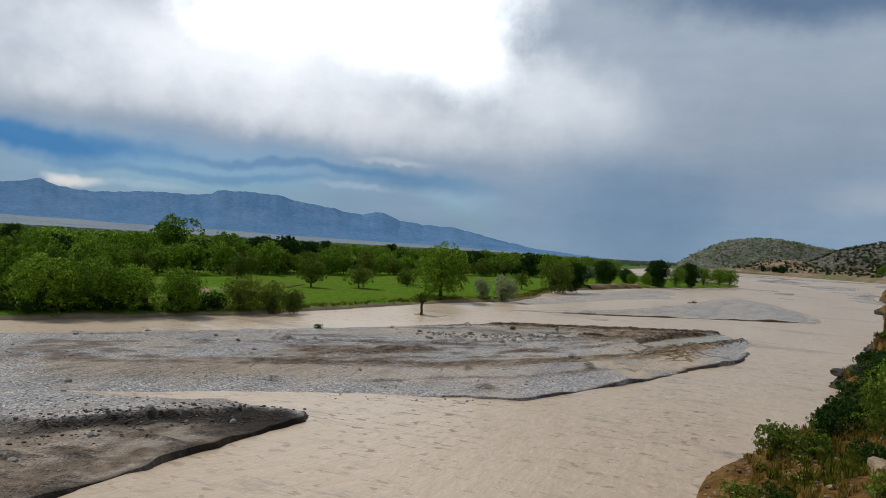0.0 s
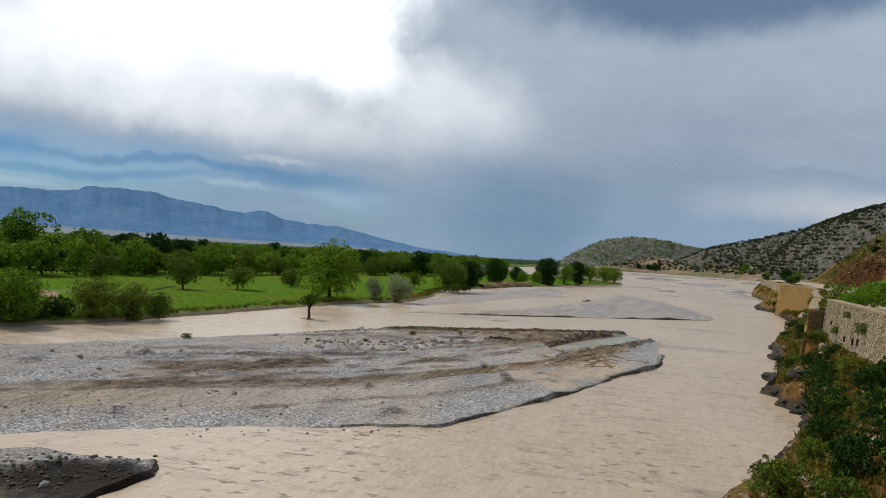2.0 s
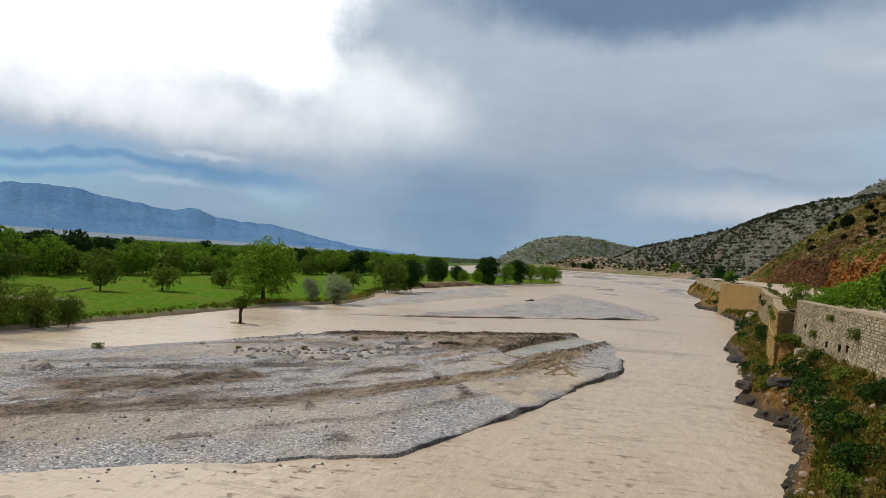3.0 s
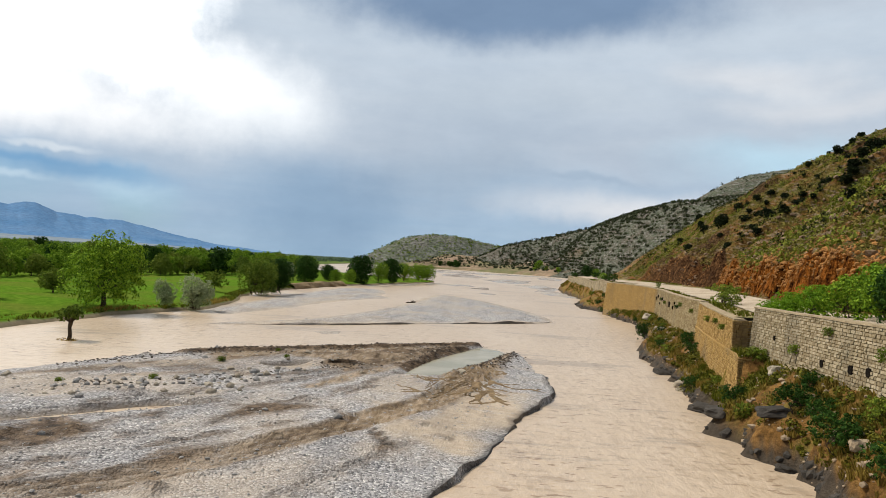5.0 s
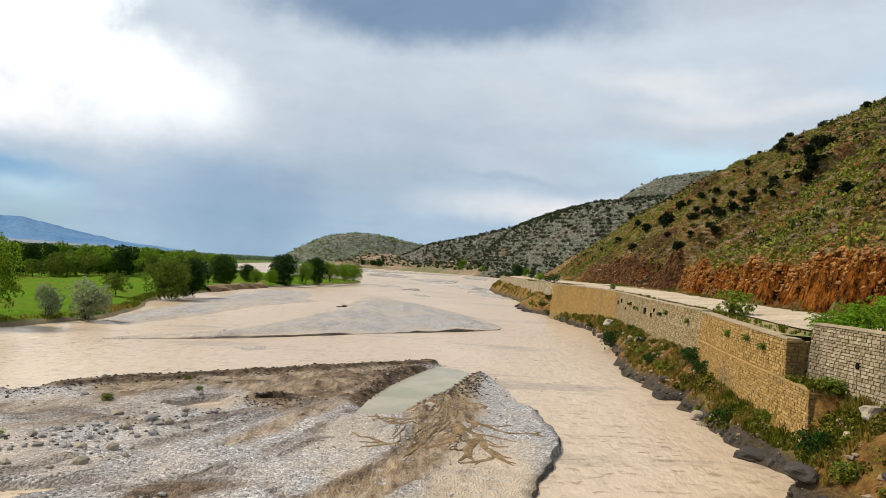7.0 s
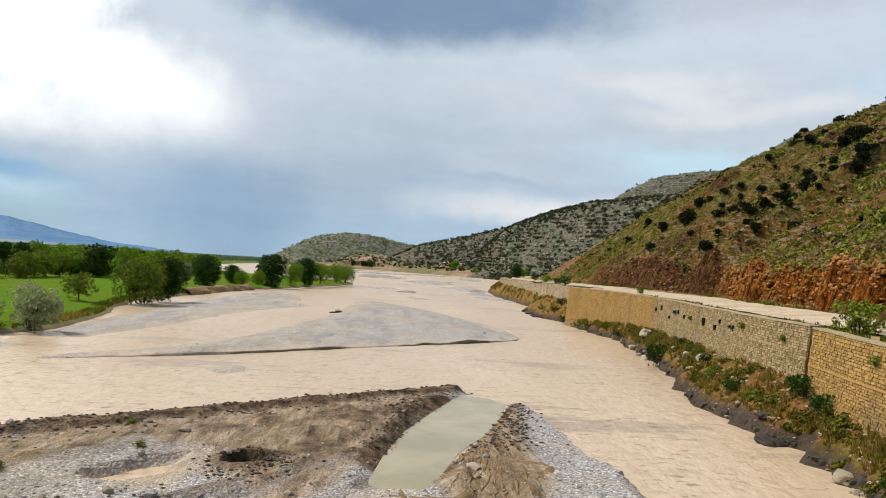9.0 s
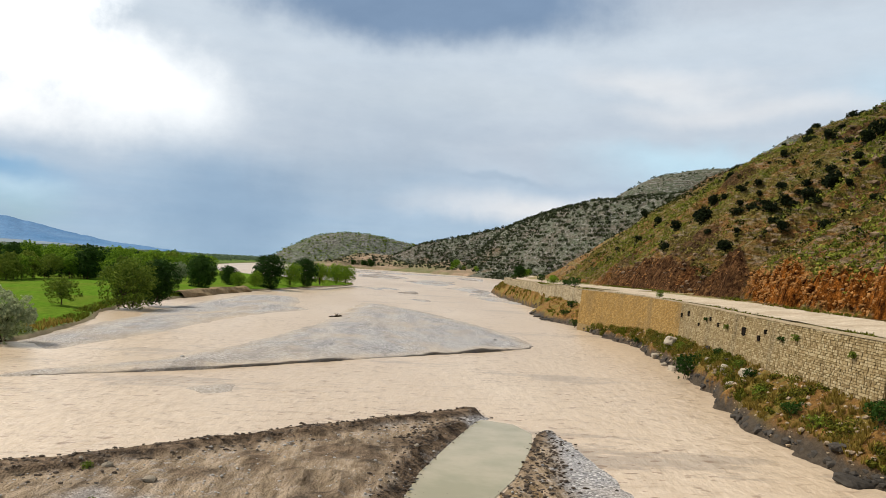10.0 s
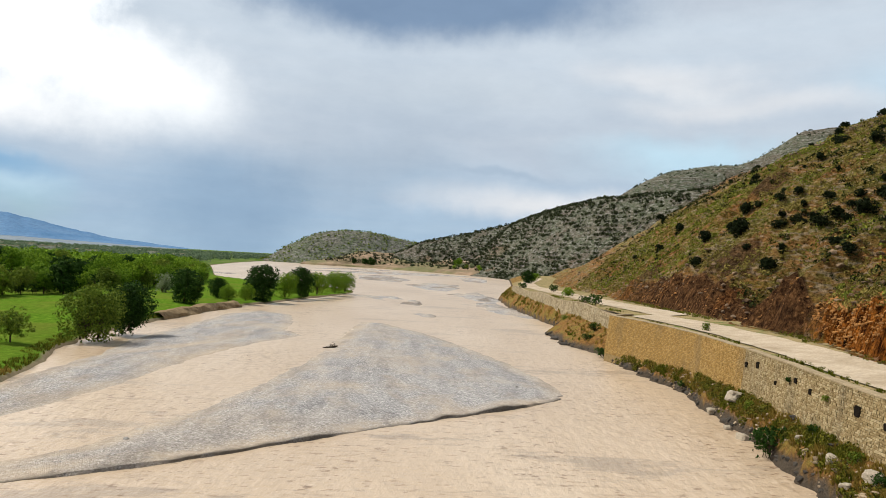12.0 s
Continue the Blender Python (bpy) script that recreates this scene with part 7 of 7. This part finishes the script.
def slope_cover():
    """Rocks and low growth over the near hillside."""
    rng = np.random.default_rng(43)
    n = 22000
    y = rng.uniform(25, 270, n)
    d = 1.5 + rng.random(n) ** 1.1 * 110
    x = along(CLIFF, y) + d
    z = hill_height(x, y)[0]
    lump = vnoise(x * 0.05, y * 0.05, 88) + 0.4 * vnoise(x * 0.3, y * 0.3, 89) + 0.006 * (d - 35)
    k = np.where((lump > 0.10) | ((d < 6) & (rng.random(n) < 0.5)))[0][:9500]
    s = (0.2 + 0.9 * rng.random(n) ** 4) * (1 + d / 110)
    scatter_stones("hill_rocks", np.stack([x, y, z], 1)[k], s[k], HILLROCK, "weathered brown rocks scattered over the hillside", "rocks", rng, 0.55)
    n = 52000
    y = rng.uniform(30, 240, n)
    d = 1.6 + rng.random(n) ** 1.3 * 85
    x = along(CLIFF, y) + d
    z = hill_height(x, y)[0]
    lump = vnoise(x * 0.08, y * 0.08, 90) + 0.5 * vnoise(x * 0.35, y * 0.35, 91) - 0.22 * np.exp(-((y - 138) / 20) ** 2 - ((d - 8) / 6) ** 2)
    size = (0.28 + 0.8 * rng.random(n) ** 2) * (1 + d / 120)
    bare = ((y > 110) & (y < 185) & (d < 4)) | (rng.random(n) < 0.15)
    for mask, name, leaf, label in (((lump > -0.02) & ~bare, "hill_scrub", SCRUB, "rounded green scrub clumps over the hillside"), ((lump <= -0.02) & (lump > -0.34) & ~bare, "hill_dry_scrub", STRAW, "yellow dry scrub clumps over the hillside")):
        k = np.where(mask)[0][:19000]
        vs, fs, c = [], [], 0
        for a in k:
            w = size[a]
            v, f = leaf_cloud(rng, [(x[a], y[a], z[a] + 0.10 * w, w * 0.55, w * 0.42)], 13, 0.17 * w + 0.03)
            vs.append(v)
            fs.append(f + c)
            c += len(v)
        tagged(new(name, mesh_of(name, np.concatenate(vs), np.concatenate(fs), leaf)), label, "scrub", kind="stuff")
    n = 17000
    y = rng.uniform(40, 260, n)
    d = 4 + rng.random(n) * 95
    x = along(CLIFF, y) + d
    k = np.where(vnoise(x * 0.12, y * 0.12, 92) + 0.6 * vnoise(x * 0.5, y * 0.5, 93) > 0.08)[0][:6500]
    z = hill_height(x, y)[0]
    vs, fs, c = [], [], 0
    for a in k:
        w = (0.35 + 0.8 * rng.random() ** 2) * (1 + d[a] / 120)
        v, f = leaf_cloud(rng, [(x[a], y[a], z[a] + 0.15 * w, w * 0.55, w * 0.45)], 16, 0.18 * w + 0.03)
        vs.append(v)
        fs.append(f + c)
        c += len(v)
    tagged(new("dark_scrub", mesh_of("dark_scrub", np.concatenate(vs), np.concatenate(fs), DARKSCRUB)), "dark low scrub between the rocks", "scrub", kind="stuff")
    # blocks standing out of the cut face
    y = np.concatenate([rng.uniform(45, 110, 5200), rng.uniform(112, 180, 500)])
    d = rng.uniform(0.1, 2.4, len(y))
    x = along(CLIFF, y) + d
    z = hill_height(x, y)[0]
    scatter_stones("cliff_blocks", np.stack([x, y, z], 1), 0.07 + 0.36 * rng.random(len(y)) ** 3, CLIFFROCK, "broken orange rock in the road cut", "rocks", rng, 0.75, 0.45)


CLIFFROCK = m_stone("cliff_rock", (0.05, 0.020, 0.006), (0.46, 0.22, 0.065))
slope_cover()


# ---- far buildings and the dike ----
def house(x, y, w, d, h, turn, label):
    """A flat-roofed house with a parapet and dark windows."""
    ob = tagged(new("house"), label, "house")
    bm = bmesh.new()
    bmesh.ops.create_cube(bm, size=1.0)
    for v in bm.verts:
        v.co = Vector((v.co.x * w, v.co.y * d, (v.co.z + 0.5) * h))
    part("wall", bm, PLASTER, ob)
    bm = bmesh.new()
    bmesh.ops.create_cube(bm, size=1.0)
    for v in bm.verts:
        v.co = Vector((v.co.x * (w + 0.5), v.co.y * (d + 0.5), h + 0.003 + (v.co.z + 0.5) * 0.3))
    part("roof", bm, COPING, ob)
    for k in range(max(int(w / 3), 1)):
        bm = bmesh.new()
        bmesh.ops.create_cube(bm, size=1.0)
        for v in bm.verts:
            v.co = Vector((v.co.x * 1.1 + (k + 0.5) * w / max(int(w / 3), 1) - w / 2, v.co.y * 0.2 - d / 2 + 0.02, 1.6 + v.co.z * 1.2))
        part("window", bm, MORTAR, ob)
    ob.matrix_basis = pose(x, y, 0.9, 0, 0, turn)
    return ob


_r = np.random.default_rng(45)
for k in range(90):
    a, d = radians(_r.uniform(-64, -14)), _r.uniform(520, 1500)
    x, y = d * math.sin(a), d * math.cos(a)
    if x < np.interp(y, [p[1] for p in BANKLINE], [p[0] for p in BANKLINE]) - 30:
        house(x, y, _r.uniform(7, 14), _r.uniform(6, 9), _r.uniform(3.2, 5.5), math.degrees(a) * -1 + _r.uniform(-25, 25), "pale flat-roofed house far off among trees")


def dike():
    """The low mud-and-stone bank at the field's edge."""
    p = [(-40.2, 158), (-39.0, 168), (-38.0, 180), (-35.0, 192)]
    s = np.linspace(0, 1, 30)
    x, y = np.interp(s, np.linspace(0, 1, 4), [q[0] for q in p]), np.interp(s, np.linspace(0, 1, 4), [q[1] for q in p])
    rows = []
    for off, z in ((1.5, -0.2), (1.0, 0.6), (0.5, 1.15), (-0.6, 1.2), (-1.4, 0.7)):
        rows.append(np.stack([x + off + 0.8 * fbm(y * 0.3, y * 0 + off * 2, 3, 95), y, z + 0.4 * fbm(y * 0.4, y * 0 + off, 3, 96)], 1))
    v = np.stack(rows, 1).reshape(-1, 3)
    ob = new("dike", mesh_of("dike", v, grid_faces(30, 5)[:, ::-1], ROADCUT))
    return tagged(ob, "low tan earth dike along the field edge", "dike", kind="structure")


ROADCUT = m_plain("dike_earth", [(0.3, (0.16, 0.11, 0.06)), (0.7, (0.33, 0.25, 0.15))], 1.2)
dike()


def field_marks():
    """A fallow strip and a ditch in the green field."""
    for name, pts, wide, z, mat_, label in (("fallow_strip", ((-62.5, 51), (-59.5, 48.3), (-56, 44.6)), 4.6, 0.0, ROADCUT, "bare brown fallow strip in the green field"),
                                            ("ditch", ((-56.8, 60.5), (-58.1, 64.3), (-62.0, 73.6)), 0.8, 0.02, FALLOW, "narrow dark ditch across the green field")):
        u = np.linspace(0, 1, 26)
        x, y = (np.interp(u, np.linspace(0, 1, 3), [p[k] for p in pts]) for k in (0, 1))
        x = x + 0.3 * fbm(y * 0.6, y * 0, 3, 97)
        rows = [np.stack([x + o * wide * 0.75, y + o * wide * 0.65 + 0.4 * fbm(x * 0.7, y * 0 + o, 3, 98), 0 * x + FIELD_Z + h + z], 1) for o, h in ((-0.5, -0.05), (-0.4, 0.06), (-0.1, 0.05), (0.1, 0.07), (0.4, 0.05), (0.5, -0.05))]
        tagged(new(name, mesh_of(name, np.stack(rows, 1).reshape(-1, 3), grid_faces(26, 6)[:, ::-1], mat_, True)), label, "field", kind="structure")


FALLOW = m_plain("ditch_earth", [(0.3, (0.02, 0.022, 0.010)), (0.7, (0.06, 0.05, 0.025))], 1.2)
field_marks()


# ---- wall stones last ----
def wall_stones():
    quota = {"wall_south": (23.0, 42.0), "wall_middle": (44.0, 52.0), "wall_step": (39.0, 46.0), "wall_north": (61.0, 68.0)}
    for name, ob, stones, material in WALLS:
        near, rest = [], []
        lo, hi = quota.get(name, (0, 0))
        for q in stones:
            (near if lo < q[:, 1].mean() < hi and len(near) < 290 else rest).append(q)
        for q in near:
            c = q.mean(0)
            part("stone", mesh_of("stone", q - c, BRICK_F, material), material, ob).location = c
        if rest:
            v, f = joined(rest, BRICK_F)
            tagged(part("stonework", (v, f), material, ob), kind="stuff")


def weep_holes():
    for name, y, z, s in (("wall_south", 40.6, 4.65, 0.2), ("wall_south", 34.4, 4.1, 0.28), ("wall_south", 31.6, 4.2, 0.3), ("wall_south", 30.1, 4.3, 0.3), ("wall_north", 79.9, 4.6, 0.5), ("wall_north", 77.0, 4.4, 0.3), ("wall_north", 76.0, 4.9, 0.24), ("wall_north", 86.0, 4.6, 0.3),
                          ("wall_north", 88.5, 4.9, 0.3), ("wall_north", 96.0, 4.9, 0.4), ("wall_north", 98.5, 4.6, 0.35), ("wall_north", 92.0, 4.2, 0.24)):
        ob = next(o for n, o, _, _ in WALLS if n == name)
        x = float(along(WALL, y)) - 0.10 * (6.0 - z) - 0.03
        # near-black block on the wall face, painting the shade inside a hole
        bm = bmesh.new()
        bmesh.ops.create_cube(bm, size=1.0)
        for v in bm.verts:
            v.co = Vector((v.co.x * 0.16, v.co.y * s, v.co.z * s * 1.2))
        bmesh.ops.bevel(bm, geom=bm.edges[:], offset=s * 0.2, segments=1)
        part("weep_hole", bm, HOLE_SHADE, ob, "weep hole shown by a near-black block").location = (x, y, z)


HOLE_SHADE = m_plain("painted_hole_shade", [(0.3, (0.006, 0.005, 0.004)), (0.7, (0.014, 0.011, 0.008))], 3.0)
wall_stones()
weep_holes()

# plants rooted in the wall
for y, z, s, kind in ((33.9, 5.5, 0.35, "low1"), (37.5, 4.3, 0.4, "low1"), (28.5, 5.0, 0.5, "low1"), (83.5, 4.6, 0.3, "low1"), (71.0, 4.9, 0.35, "low1"), (73.0, 4.6, 0.3, "low0"), (89.5, 4.7, 0.3, "low0"), (64.5, 4.7, 0.3, "low1"), (50.0, 4.8, 0.3, "low1"), (47.5, 4.6, 0.3, "low1"), (53.5, 4.7, 0.35, "low1")):
    place(kind, float(along(WALL, y)) - 0.10 * (5.8 - z) - 0.12, y, z - 0.1, s, None, 0.9, RNG, "small shrub rooted in the stone wall")


# ---- weeds on the gravel and a scrap of litter ----
for x, y, s in ((-17.3, 40.6, 0.32), (-16.2, 48.4, 0.34), (-12.8, 51.9, 0.26), (-29.5, 34.0, 0.45), (-14.6, 56.4, 0.24), (-21.0, 37.7, 0.26)):
    place("low1", x, y, float(near_top(x, y)[0]) - 0.04, s, None, 0.8, RNG, "small green weed growing on the gravel")


def litter(x, y, size, seed):
    rng = np.random.default_rng(seed)
    n = 9
    g = np.linspace(-0.5, 0.5, n)
    gx, gy = np.meshgrid(g, g)
    z = 0.18 + 0.30 * fbm(gx * 4 + seed, gy * 4, 3, seed)
    v = np.stack([gx * size * 1.3, gy * size * 0.8, z * size], -1).reshape(-1, 3)
    me = mesh_of("litter", np.concatenate([v, v - (0, 0, 0.006)]), np.concatenate([grid_faces(n, n), grid_faces(n, n)[:, ::-1] + n * n]), SHEET)
    ob = tagged(new("plastic_sheet", me), "crumpled dirty white plastic sheet on the bank", "litter")
    ob.matrix_basis = pose(x, y, float(bank_height(x, y)) - 0.02, 0, 0, rng.uniform(0, 360))
    return ob


SHEET = m_plain("dirty_sheet", [(0.3, (0.42, 0.40, 0.37)), (0.7, (0.62, 0.60, 0.57))], 3.0, rough=0.6)
litter(10.0, 9.6, 0.55, 3)
litter(10.6, 10.2, 0.4, 5)
litter(11.2, 10.6, 0.45, 8)
